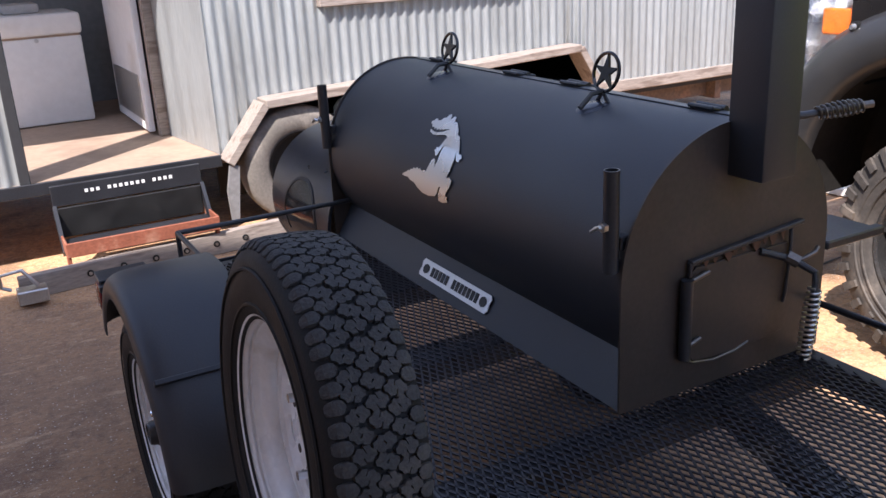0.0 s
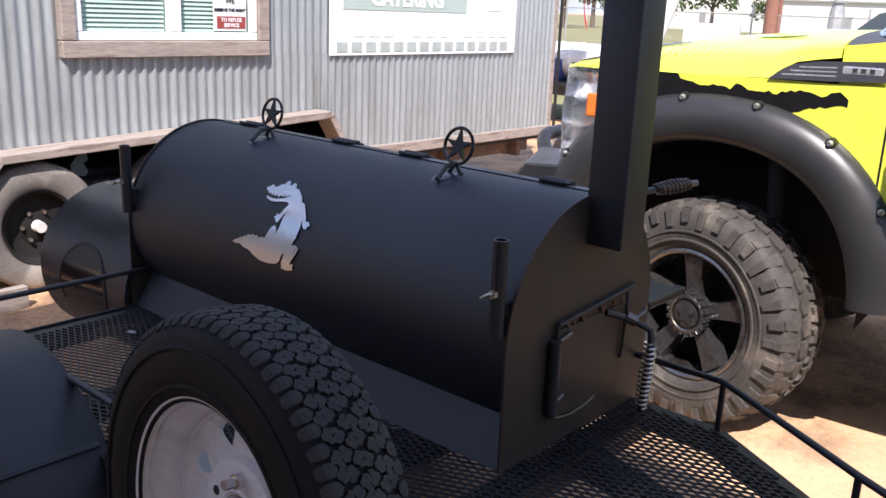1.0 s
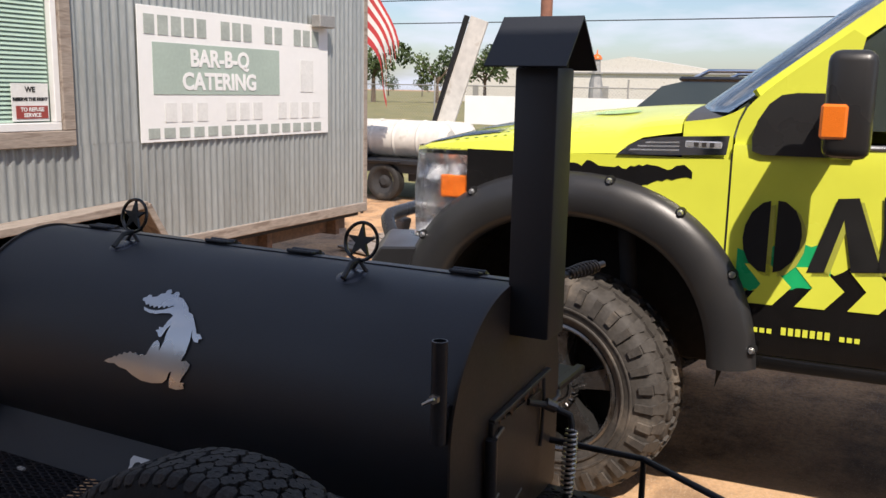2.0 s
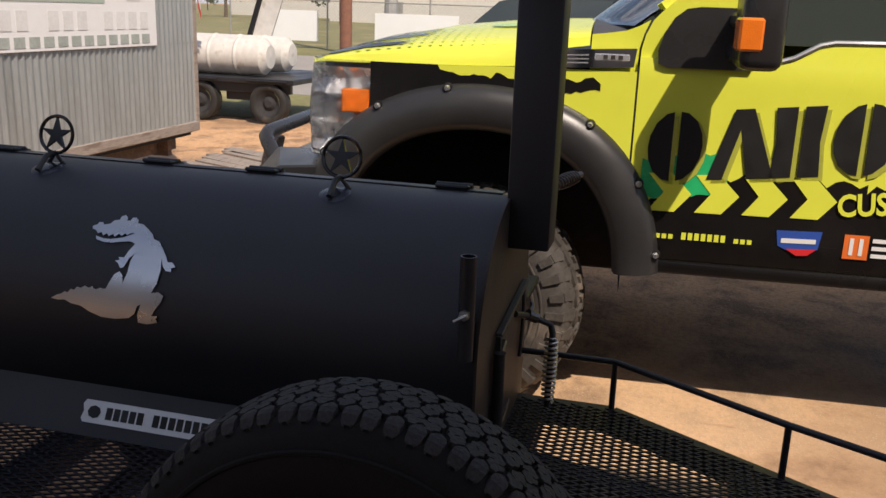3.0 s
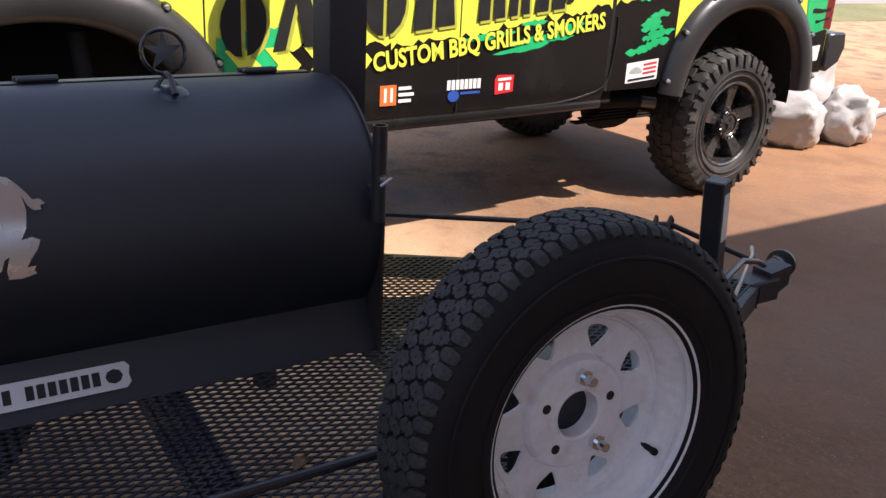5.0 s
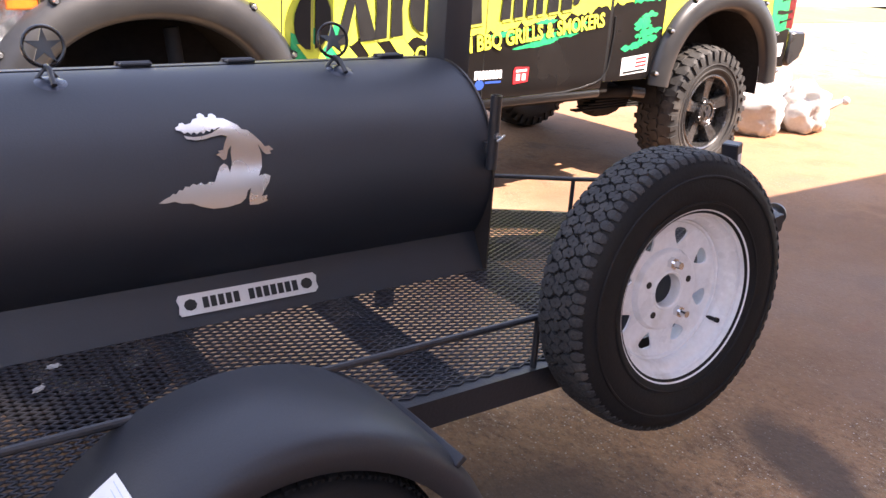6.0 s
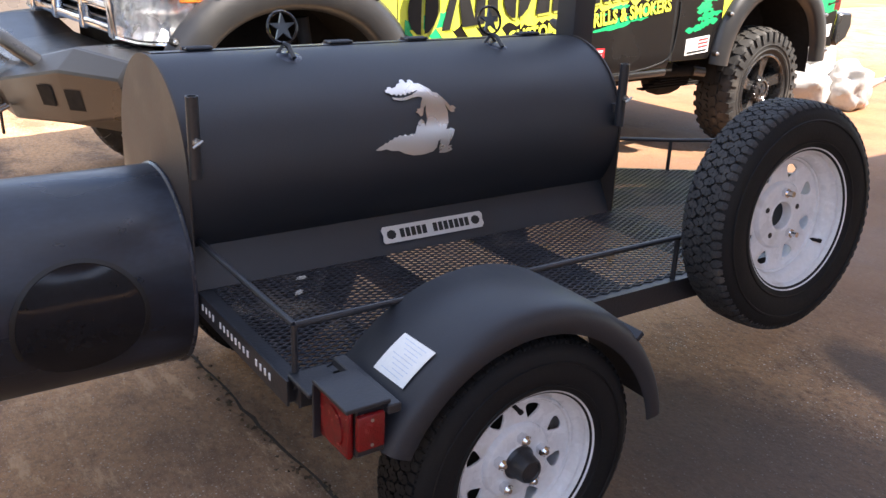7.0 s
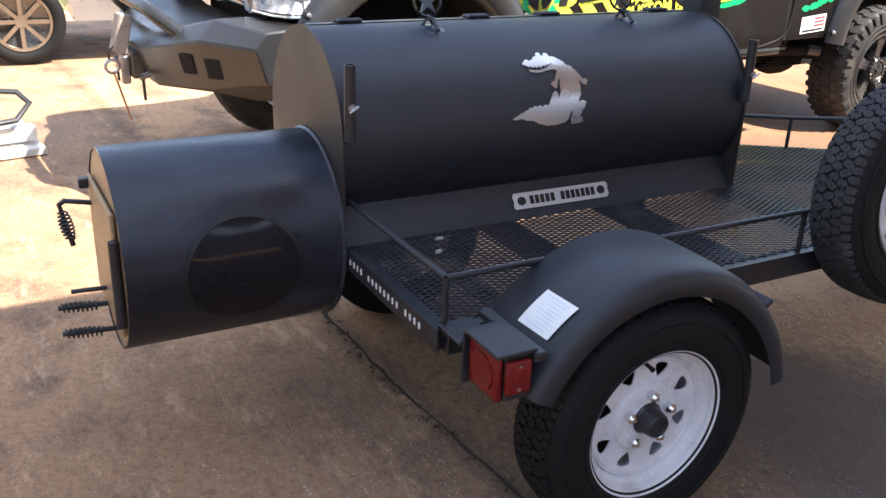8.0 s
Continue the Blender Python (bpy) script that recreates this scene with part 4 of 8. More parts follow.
def truck_wheel(root, r, w, rubber):
    """A black five-spoke alloy with a mud-terrain tyre; local -x faces out."""
    h = w / 2
    rim = 0.258
    part("tyre", lathe(bmesh.new(), tyre_profile(r, rim, w), 72), rubber, root, "dusty mud-terrain tyre", 50)
    part("tread", mud_tread(r, w), rubber, root, "heavy tread lugs with road dust", 30)
    bm = bmesh.new()
    for rr in (0.31, 0.345):
        lathe(bm, [(rr - 0.006, -h * 0.985), (rr - 0.003, -h - 0.003), (rr + 0.003, -h - 0.003), (rr + 0.006, -h * 0.985)], 64)
    part("sidewall_ring", bm, rubber, root)
    part("rim", lathe(bmesh.new(), [(0.27, -h * 0.80), (0.272, -h * 0.90), (0.262, -h * 0.93), (0.252, -h * 0.88), (0.246, -h * 0.60), (0.236, -h * 0.3), (0.236, h * 0.8)], 64), M_BLACK_WHEEL, root, "black alloy rim")
    bm = lathe(bmesh.new(), [(0.0, h * 0.1), (0.15, h * 0.1), (0.236, h * 0.05)], 40)
    part("drum_backing", bm, M_UNDER, root, "dark brake behind the spokes")
    for k in range(5):
        a = radians(72 * k + 90)
        m = Matrix.Rotation(a, 4, "X")
        bm = bmesh.new()
        outline = [(0.055, -0.040), (0.13, -0.034), (0.19, -0.044), (0.244, -0.062), (0.244, 0.062), (0.19, 0.044), (0.13, 0.034), (0.055, 0.040)]
        lo = [bm.verts.new(m @ Vector((-h * 0.25, y, z))) for y, z in outline]
        hi = [bm.verts.new(m @ Vector((-h * (0.62 if y < 0.1 else 0.70 if y < 0.2 else 0.80), y, z * 0.82))) for y, z in outline]
        bm.faces.new(lo)
        bm.faces.new(hi[::-1])
        for i in range(8):
            j = (i + 1) % 8
            bm.faces.new((lo[i], lo[j], hi[j], hi[i]))
        bmesh.ops.bevel(bm, geom=bm.edges[:], offset=0.005, segments=1, affect="EDGES")
        part("spoke", bm, M_BLACK_WHEEL, root, "black alloy spoke", 25)
    bm = lathe(bmesh.new(), [(0.082, -h * 0.4), (0.082, -h * 0.70), (0.074, -h * 0.78), (0.060, -h * 0.76), (0.056, -h * 0.84), (0.0, -h * 0.87)], 40)
    part("hub", bm, M_BLACK_WHEEL, root, "black hub cap with a ring of bolts")
    for k in range(10):
        a = radians(36 * k)
        y, z = 0.082 * math.cos(a), 0.082 * math.sin(a)
        part("bolt", rod(bmesh.new(), (-h * 0.5, y, z), (-h * 0.76, y, z), 0.012, seg=6), M_BLACK_WHEEL, root)
    part("hub_ring", lathe(bmesh.new(), [(0.066, -h * 0.74), (0.066, -h * 0.86), (0.070, -h * 0.885), (0.080, -h * 0.875), (0.084, -h * 0.80), (0.084, -h * 0.6)], 40), M_BLACK_WHEEL, root, "raised hub ring", 25)
    for k in range(18):
        a = radians(20 * k)
        tooth = Matrix.Rotation(a, 4, "X")
        part("ring_tooth", box(bmesh.new(), (-h * 0.87, 0.080, -0.0085), (-h * 0.66, 0.094, 0.0085), 0.002, tooth), M_BLACK_WHEEL, root)
    bm = bmesh.new()
    m = axes((-h * 0.868, 0, 0), (0, 1, 0), (0, 0, 1))
    slab(bm, [(0.045 * (1 if k % 2 == 0 else 0.42) * math.cos(radians(36 * k + 90)), 0.045 * (1 if k % 2 == 0 else 0.42) * math.sin(radians(36 * k + 90))) for k in range(10)], -0.006, m)
    part("hub_star", bm, M_FRAME, root, "raised star")

# ---- trailer ----
DECK, RAIL = 0.622, 0.75
XN, XF, YR, YB = 0.715, 1.85, 2.865, 1.10
TIP = (1.22, 0.18)
trailer = thing("utility_trailer", "black steel utility trailer with expanded-metal deck and tube rails", "trailer", (1.28, 1.9, 0.0))
OUTLINE = [(XN, YR), (XN, YB), (TIP[0] - 0.06, TIP[1]), (TIP[0] + 0.06, TIP[1]), (XF, YB), (XF, YR)]
for a, b in zip(OUTLINE, OUTLINE[1:] + OUTLINE[:1]):
    bm = flat_bar(bmesh.new(), (*a, DECK - 0.035), (*b, DECK - 0.035), 0.045, 0.062, bevel=0.004)
    part("frame_rail", bm, M_FRAME, trailer, "black angle-iron frame rail")
bm = box(bmesh.new(), (XN - 0.02, YR + 0.024, DECK - 0.060), (XF + 0.02, YR + 0.030, DECK + 0.004), 0.001)
rear_plate = part("rear_plate", bm, M_FRAME, trailer, "black rear plate with cut-out lettering")
for k in range(18):
    if k in (4, 13):
        continue
    x = 0.785 + 0.026 * k
    part("cutout", box(bmesh.new(), (x, YR + 0.030, DECK - 0.036), (x + 0.0085, YR + 0.0318, DECK - 0.019)), M_WRAP_WHITE, rear_plate, "light cut-out bar", smooth=False)
for y in (2.33, 1.85, 1.31, 0.78):
    half = 1.0 if y > YB else 0.62
    xa = XN if y > YB else XN + (TIP[0] - XN) * (YB - y) / (YB - TIP[1])
    xb = XF if y > YB else XF + (TIP[0] - XF) * (YB - y) / (YB - TIP[1])
    part("cross_member", box(bmesh.new(), (xa + 0.025, y - 0.04, DECK - 0.062), (xb - 0.025, y + 0.04, DECK - 0.006), 0.003), M_FRAME, trailer, "black steel cross member")

# expanded metal: diamonds with their long way along y
def expanded_metal(inside, x0, x1, y0, y1, short, long, t, h):
    verts, faces = [], []

    def strand(a, b):
        (ax, ay), (bx, by) = a, b
        dx, dy = bx - ax, by - ay
        d = math.hypot(dx, dy)
        nx, ny = -dy / d * t / 2, dx / d * t / 2
        i = len(verts)
        for x, y in ((ax + nx, ay + ny), (ax - nx, ay - ny), (bx - nx, by - ny), (bx + nx, by + ny)):
            verts.append((x, y, DECK))
            verts.append((x, y, DECK - h))
        faces.extend(((i, i + 2, i + 4, i + 6), (i + 1, i + 7, i + 5, i + 3), (i, i + 6, i + 7, i + 1), (i + 2, i + 3, i + 5, i + 4)))

    nx, ny = int((x1 - x0) / (short / 2)), int((y1 - y0) / (long / 2))
    for i in range(nx):
        for j in range(ny):
            if (i + j) % 2:
                continue
            a = (x0 + i * short / 2, y0 + j * long / 2)
            for di in (1, -1):
                b = (a[0] + di * short / 2, a[1] + long / 2)
                if inside(*a) and inside(*b):
                    strand(a, b)
    me = bpy.data.meshes.new("mesh")
    me.from_pydata(verts, [], faces)
    me.materials.append(M_MESH)
    return me


def on_deck(x, y):
    if y > YB:
        return XN < x < XF and y < YR
    f = (YB - y) / (YB - TIP[1])
    return f <= 1 and XN + (TIP[0] - 0.06 - XN) * f < x < XF + (TIP[0] + 0.06 - XF) * f


part("deck_mesh", expanded_metal(on_deck, XN, XF, TIP[1], YR, 0.0205, 0.0445, 0.0044, 0.0035), M_MESH, trailer, "black expanded-metal diamond mesh", kind="stuff")

# tube rails and their posts
def taper(side, y):
    f = (YB - y) / (YB - TIP[1])
    return (XF + (TIP[0] + 0.06 - XF) * f) if side > 0 else (XN + (TIP[0] - 0.06 - XN) * f)


R = 0.0085
far_rail = [(XF, YR, RAIL), (XF, YB, RAIL), (taper(1, 0.70), 0.70, RAIL), (taper(1, 0.325), 0.325, RAIL + 0.012), (1.30, 0.20, 0.705), (1.25, 0.10, 0.66)]
near_rail = [(XN, YR, RAIL), (XN, YB, RAIL), (taper(-1, 0.70), 0.70, RAIL), (taper(-1, 0.34), 0.34, RAIL), (1.14, 0.20, 0.705), (1.19, 0.10, 0.66)]
part("rail", tube(bmesh.new(), far_rail, R, 10), M_FRAME, trailer, "thin black tube rail")
part("rail", tube(bmesh.new(), near_rail, R, 10), M_FRAME, trailer, "thin black tube rail")
part("rail", tube(bmesh.new(), [(XN, YR, RAIL), (XF, YR, RAIL)], R, 10), M_FRAME, trailer, "thin black tube rail")
for x, y in ((XN, YR), (XF, YR), (XF, YB), (XN, 1.635), (taper(1, 0.70), 0.70), (taper(-1, 0.70), 0.70), (XN, YB)):
    part("rail_post", rod(bmesh.new(), (x, y, DECK - 0.03), (x, y, RAIL), R * 0.95, seg=10), M_FRAME, trailer)

# tongue, coupler, jack and chains
for xa, xb in ((TIP[0] - 0.03, 0.93), (TIP[0] + 0.03, 1.55)):
    part("tongue_leg", flat_bar(bmesh.new(), (xa, 0.22, DECK - 0.045), (xb, 1.30, DECK - 0.045), 0.06, 0.07, bevel=0.004), M_FRAME, trailer, "black tongue leg")
part("tongue", box(bmesh.new(), (TIP[0] - 0.045, 0.02, DECK - 0.085), (TIP[0] + 0.045, 0.85, DECK - 0.012), 0.006), M_FRAME, trailer, "black square tongue tube")
bm = slab(bmesh.new(), [(0.06, -0.09), (0.06, 0.005), (-0.03, 0.018), (-0.03, -0.045)], 0.07, axes((TIP[0] + 0.035, 0, DECK), (0, 1, 0), (0, 0, 1)) @ Matrix.Scale(-1, 4, (0, 0, 1)))
rod(bm, (TIP[0] + 0.02, -0.02, DECK - 0.015), (TIP[0] + 0.05, -0.085, DECK - 0.015), 0.031, seg=20)
coupler = part("coupler", bm, M_FRAME, trailer, "dark round coupler tube")
part("collar", lathe(bmesh.new(), [(0.031, -0.045), (0.036, -0.045), (0.036, -0.035), (0.031, -0.035)], 24, Matrix.Translation((TIP[0] + 0.03, 0, DECK - 0.015)) @ Matrix.Rotation(radians(90), 4, "Z")), M_DARK_STEEL, coupler, "steel collar")
bm = rod(bmesh.new(), (TIP[0] + 0.045, -0.085, DECK - 0.015), (TIP[0] + 0.05, -0.098, DECK - 0.015), 0.046, seg=28)
rod(bm, (TIP[0] + 0.05, -0.098, DECK + 0.012), (TIP[0] + 0.05, -0.106, DECK + 0.012), 0.010, seg=12)
part("end_disc", bm, M_DARK_STEEL, coupler, "dull steel end disc")
jack_m = Matrix.Translation((1.17, 0.36, 0.68)) @ Matrix.Rotation(radians(-6), 4, "X") @ Matrix.Rotation(radians(20), 4, "Z") @ Matrix.Translation((0, 0, -0.68))
bm = box(bmesh.new(), (-0.029, -0.027, 0.30), (0.029, 0.027, 0.962), 0.004, jack_m)
jack = part("jack", bm, M_FRAME, trailer, "black square tongue jack")
part("jack_foot", rod(bmesh.new(), jack_m @ Vector((0, 0, 0.003)), jack_m @ Vector((0, 0, 0.302)), 0.024, seg=16), M_ZINC, jack, "zinc inner tube")
part("jack_sticker", box(bmesh.new(), (-0.0305, -0.018, 0.79), (-0.0292, 0.016, 0.925), 0.0, jack_m), M_WRAP_WHITE, jack, "white sticker")


def chain(name, pts, parent, link=0.032):
    """Welded links hanging along pts."""
    pts = [Vector(p) for p in pts]
    total = sum((b - a).length for a, b in zip(pts, pts[1:]))
    n = int(total / (link * 0.72))
    bm = bmesh.new()
    for k in range(n):
        d, i = total * (k + 0.5) / n, 0
        while d > (pts[i + 1] - pts[i]).length and i < len(pts) - 2:
            d -= (pts[i + 1] - pts[i]).length
            i += 1
        p = pts[i].lerp(pts[i + 1], d / (pts[i + 1] - pts[i]).length)
        w = (pts[i + 1] - pts[i]).normalized()
        s = w.orthogonal().normalized()
        s = Matrix.Rotation(radians(90 * (k % 2) + 25), 3, w) @ s
        ring = [p + w * (link / 2 * math.cos(a)) + s * (link * 0.32 * math.sin(a)) for a in (2 * math.pi * q / 10 for q in range(11))]
        tube(bm, ring, 0.0042, 5, caps=False)
    part(name, bm, M_CHAIN, parent, "worn steel safety chain")


chain("safety_chain", [(1.215, 0.17, 0.60), (1.20, 0.165, 0.45), (1.19, 0.17, 0.33)], trailer, 0.038)
chain("safety_chain", [(1.195, 0.195, 0.57), (1.18, 0.19, 0.45), (1.185, 0.185, 0.30)], trailer, 0.038)
chain("safety_chain", [(1.385, 0.372, 0.74), (1.375, 0.375, 0.66), (1.36, 0.385, 0.63)], trailer)
for x, y, spread in ((1.392, 0.365, 0.022), (1.372, 0.325, 0.034)):
    bm = tube(bmesh.new(), [(x - 0.012, y + spread, 0.635), (x - 0.008, y + spread * 0.5, 0.74), (x - 0.004, y + spread * 0.3, 0.772), (x, y, 0.784), (x + 0.006, y - spread * 0.4, 0.772), (x + 0.010, y - spread * 0.6, 0.74), (x + 0.014, y - spread * 1.3, 0.65)], 0.0065)
    part("chain_hook", bm, M_CHAIN, trailer, "bent steel hook over the rail")
bm = tube(bmesh.new(), [(1.12, 0.30, 0.62), (1.16, 0.20, 0.72), (1.175, 0.19, 0.735), (1.18, 0.17, 0.70)], 0.006)
part("chain_hook", bm, M_ZINC, trailer, "bent steel hook over the rail")

# wheel, fender, axle and tail lamp
HUB_X, HUB_Y, HUB_Z, TYRE_R, TYRE_W = 0.548, 2.364, 0.345, 0.345, 0.195
near_wheel = holder("wheel", trailer, Matrix.Translation((HUB_X, HUB_Y, HUB_Z)), "white spoke wheel with a black tyre")
spoke_wheel(near_wheel, TYRE_R, TYRE_W, 1, True)
far_wheel = holder("wheel", trailer, Matrix.Translation((2.565 - HUB_X, HUB_Y, HUB_Z)) @ Matrix.Rotation(math.pi, 4, "Z"), "white spoke wheel with a black tyre")
spoke_wheel(far_wheel, TYRE_R, TYRE_W, 1, True)
part("axle", rod(bmesh.new(), (HUB_X + 0.08, HUB_Y, HUB_Z), (2.565 - HUB_X - 0.08, HUB_Y, HUB_Z), 0.03, seg=16), M_FRAME, trailer)
for x in (XN + 0.06, XF - 0.06):
    part("leaf_spring", tube(bmesh.new(), [(x, HUB_Y - 0.33, 0.53), (x, HUB_Y - 0.15, 0.42), (x, HUB_Y, 0.385), (x, HUB_Y + 0.15, 0.42), (x, HUB_Y + 0.33, 0.53)], 0.02, 6), M_FRAME, trailer)


FEND = (2.395, 0.358)
FEND_R = 0.442


def fender(x_out, x_in, label):
    """A rolled round fender with a skirt lip along its outer edge."""
    bm = bmesh.new()
    c = FEND
    rr = FEND_R
    n = 40
    s = 1 if x_in > x_out else -1
    section = [(x_in, 0.0), (x_out + s * 0.100, 0.0), (x_out + s * 0.070, -0.0015), (x_out + s * 0.046, -0.004), (x_out + s * 0.027, -0.009), (x_out + s * 0.013, -0.017), (x_out + s * 0.004, -0.028), (x_out, -0.045), (x_out + s * 0.001, -0.072)]
    rings = []
    for k in range(n + 1):
        deg = 175 - k * 150 / n
        a = radians(deg)
        wide = 0.034 * max(0.0, (deg - 118) / 57)
        rings.append([bm.verts.new((x, c[0] + (rr + wide + d) * math.cos(a), c[1] + (rr + d) * math.sin(a))) for x, d in section])
    for p, q in zip(rings, rings[1:]):
        for i in range(len(section) - 1):
            bm.faces.new((p[i], p[i + 1], q[i + 1], q[i]))
    r2 = bmesh.ops.extrude_face_region(bm, geom=bm.faces[:])
    for v in r2["geom"]:
        if isinstance(v, bmesh.types.BMVert):
            d = Vector((0, v.co.y - c[0], v.co.z - c[1]))
            v.co += Vector((s * 0.004, 0, 0)) - d.normalized() * 0.004
    return part("fender", bm, M_FENDER, trailer, label, 50)


near_fender = fender(0.432, 0.716, "rolled black round fender")
fender(2.565 - 0.432, 2.565 - 0.70, "rolled black round fender")
# folded lip across the front
bm = flat_bar(bmesh.new(), (0.446, FEND[0] + (FEND_R + 0.005) * math.cos(radians(141)), FEND[1] + (FEND_R + 0.005) * math.sin(radians(141))), (0.70, FEND[0] + (FEND_R + 0.005) * math.cos(radians(141)), FEND[1] + (FEND_R + 0.005) * math.sin(radians(141))), 0.014, 0.026, up=(0, math.cos(radians(141)), math.sin(radians(141))), bevel=0.002)
part("fender_lip", bm, M_FENDER, near_fender, "folded lip")
# fender brackets to the frame
part("fender_bracket", box(bmesh.new(), (0.44, 2.752, 0.640), (0.69, 2.785, 0.662), 0.003), M_FRAME, trailer, "black angle bracket")
part("fender_bracket", box(bmesh.new(), (0.605, 2.79, 0.622), (0.715, 2.885, 0.634), 0.003), M_FRAME, trailer, "black angle bracket")
lamp = part("tail_lamp", box(bmesh.new(), (0.445, 2.775, 0.664), (0.600, 2.880, 0.674), 0.002), M_FRAME, trailer, "boxed red tail lamp under a black hood")
part("lamp_box", box(bmesh.new(), (0.458, 2.78, 0.545), (0.598, 2.850, 0.663), 0.004), M_FRAME, lamp)
part("lamp_side", box(bmesh.new(), (0.594, 2.775, 0.530), (0.601, 2.880, 0.663), 0.002), M_FRAME, lamp)
part("lens", box(bmesh.new(), (0.462, 2.851, 0.542), (0.590, 2.868, 0.656), 0.008, seg=2), M_RED_LENS, lamp, "ribbed red lens")
part("side_lens", box(bmesh.new(), (0.440, 2.79, 0.570), (0.457, 2.855, 0.652), 0.006, seg=2), M_RED_LENS, lamp, "red side lens")
part("lens_rib", rod(bmesh.new(), (0.526, 2.867, 0.598), (0.526, 2.872, 0.598), 0.046, seg=24), M_RED_LENS, lamp)
for z in (0.582, 0.640):
    part("screw", rod(bmesh.new(), (0.4385, 2.822, z), (0.4405, 2.822, z), 0.004, seg=8), M_ZINC, lamp)

# paper taped on the fender, bent to its curve
bm = bmesh.new()
c = FEND
rows = []
for i in range(7):
    row = []
    for j in range(7):
        u, v = (i - 3) / 3 * 0.060, (j - 3) / 3 * 0.052
        uu, vv = u + 0.04 * v, v + 0.03 * u
        a = radians(49.3) - vv / (FEND_R + 0.0015)
        row.append(bm.verts.new((0.547 + uu, c[0] + (FEND_R + 0.0015) * math.cos(a), c[1] + (FEND_R + 0.0015) * math.sin(a))))
    rows.append(row)
for i in range(6):
    for j in range(6):
        bm.faces.new((rows[i][j], rows[i][j + 1], rows[i + 1][j + 1], rows[i + 1][j]))
r2 = bmesh.ops.extrude_face_region(bm, geom=bm.faces[:])
for v in r2["geom"]:
    if isinstance(v, bmesh.types.BMVert):
        v.co += Vector((0, v.co.y - c[0], v.co.z - c[1])).normalized() * 0.0012
note = solo("paper_note", bm, M_PAPER, "white handwritten paper note taped to the fender", "paper")
for k in range(9):
    a = radians(49.3 + 5.2 - k * 1.3)
    q = []
    for x in (0.505 + 0.004 * (k % 3), 0.590 - 0.011 * (k % 4)):
        for da in (0.0, 0.0035):
            q.append((x, c[0] + (FEND_R + 0.0031) * math.cos(a + da), c[1] + (FEND_R + 0.0031) * math.sin(a + da)))
    bm = bmesh.new()
    vs = [bm.verts.new(p) for p in (q[0], q[1], q[3], q[2])]
    bm.faces.new(vs)
    part("handwriting", bm, M_SCRIPT, note, "faint written line", smooth=False)

# ---- spare wheel ----
spare = thing("spare_wheel", "spare trailer tyre on a white spoke rim hung on the frame", "wheel", local=Matrix.Translation((0.590, 1.350, 0.813)) @ Matrix.Rotation(radians(-2.2), 4, "Z") @ Matrix.Rotation(radians(4.0), 4, "Y"))
spoke_wheel(spare, 0.343, 0.172, 1, False, 0.022)
bm = box(bmesh.new(), (0.05, -0.05, -0.06), (0.17, 0.05, 0.06), 0.006)
part("mount", bm, M_FRAME, spare, "black mounting post")
bm = box(bmesh.new(), (0.10, -0.03, -0.24), (0.15, 0.03, 0.02), 0.004)
part("mount_arm", bm, M_FRAME, spare, "black mounting arm")

# ---- smoker ----
CX, CZ, CR = 1.580, 0.912, 0.303
Y0, Y1 = 1.348, 2.900
smoker = thing("barbecue_smoker", "matte black steel barrel smoker with an offset firebox", "smoker", (CX, 2.12, DECK))
along = Matrix.Translation((CX, 0, CZ)) @ Matrix.Rotation(radians(90), 4, "Z")
bm = lathe(bmesh.new(), [(CR, Y0 + 0.006), (CR, Y1 - 0.006), (CR - 0.006, Y1 - 0.006), (CR - 0.006, Y0 + 0.006)], 96, along, closed=True)
barrel = part("barrel", bm, M_BLACK, smoker, "matte black rolled steel barrel", 30)
# lid seam along the top with its edge strip
bm = flat_bar(bmesh.new(), (CX + 0.055, Y0 + 0.03, CZ + CR - 0.002), (CX + 0.055, Y1 - 0.03, CZ + CR - 0.002), 0.030, 0.006, bevel=0.001)
part("lid_strip", bm, M_FRAME, barrel, "flat steel seam strip")
for y, mat in ((Y0, M_PLATE), (Y1 - 0.006, M_PLATE)):
    pts = arc(CX, CZ, CR + 0.006, 0, 180, 48) + [(CX - CR - 0.006, DECK + 0.002), (CX + CR + 0.006, DECK + 0.002)]
    bm = slab(bmesh.new(), [(-x, z) for x, z in pts], 0.006, axes((0, y, 0), (-1, 0, 0), (0, 0, 1)))
    part("end_plate", bm, mat, smoker, "flat black end plate browned by painted bounce", 20)
# skirts below the barrel
for s in (-1, 1):
    x0, x1 = CX + s * (CR - 0.005), CX + s * (CR - 0.065)
    bm = flat_bar(bmesh.new(), ((x0 + x1) / 2, Y0 + 0.008, 0.674), ((x0 + x1) / 2, Y1 - 0.008, 0.674), 0.006, 0.122, up=(x1 - x0, 0, 0.106))
    part("skirt", bm, M_BLACK, smoker, "sloping black skirt plate")
for s in (-1, 1):
    for y in (1.55, 2.12, 2.70):
        part("foot", box(bmesh.new(), (CX + s * 0.17 - 0.03, y - 0.03, DECK), (CX + s * 0.17 + 0.03, y + 0.03, 0.668), 0.003), M_FRAME, smoker)

# lid hinges
for y in (2.73, 2.27, 1.985, 1.50):
    m = Matrix.Translation((CX + 0.07, y, CZ + CR + 0.002)) @ Matrix.Rotation(radians(12), 4, "Y")
    bm = box(bmesh.new(), (-0.034, -0.040, -0.006), (0.035, 0.040, 0.004), 0.003, m)
    rod(bm, m @ Vector((0.004, -0.044, 0.002)), m @ Vector((0.004, 0.044, 0.002)), 0.0075, seg=10)
    part("hinge", bm, M_FRAME, smoker, "black welded hinge")

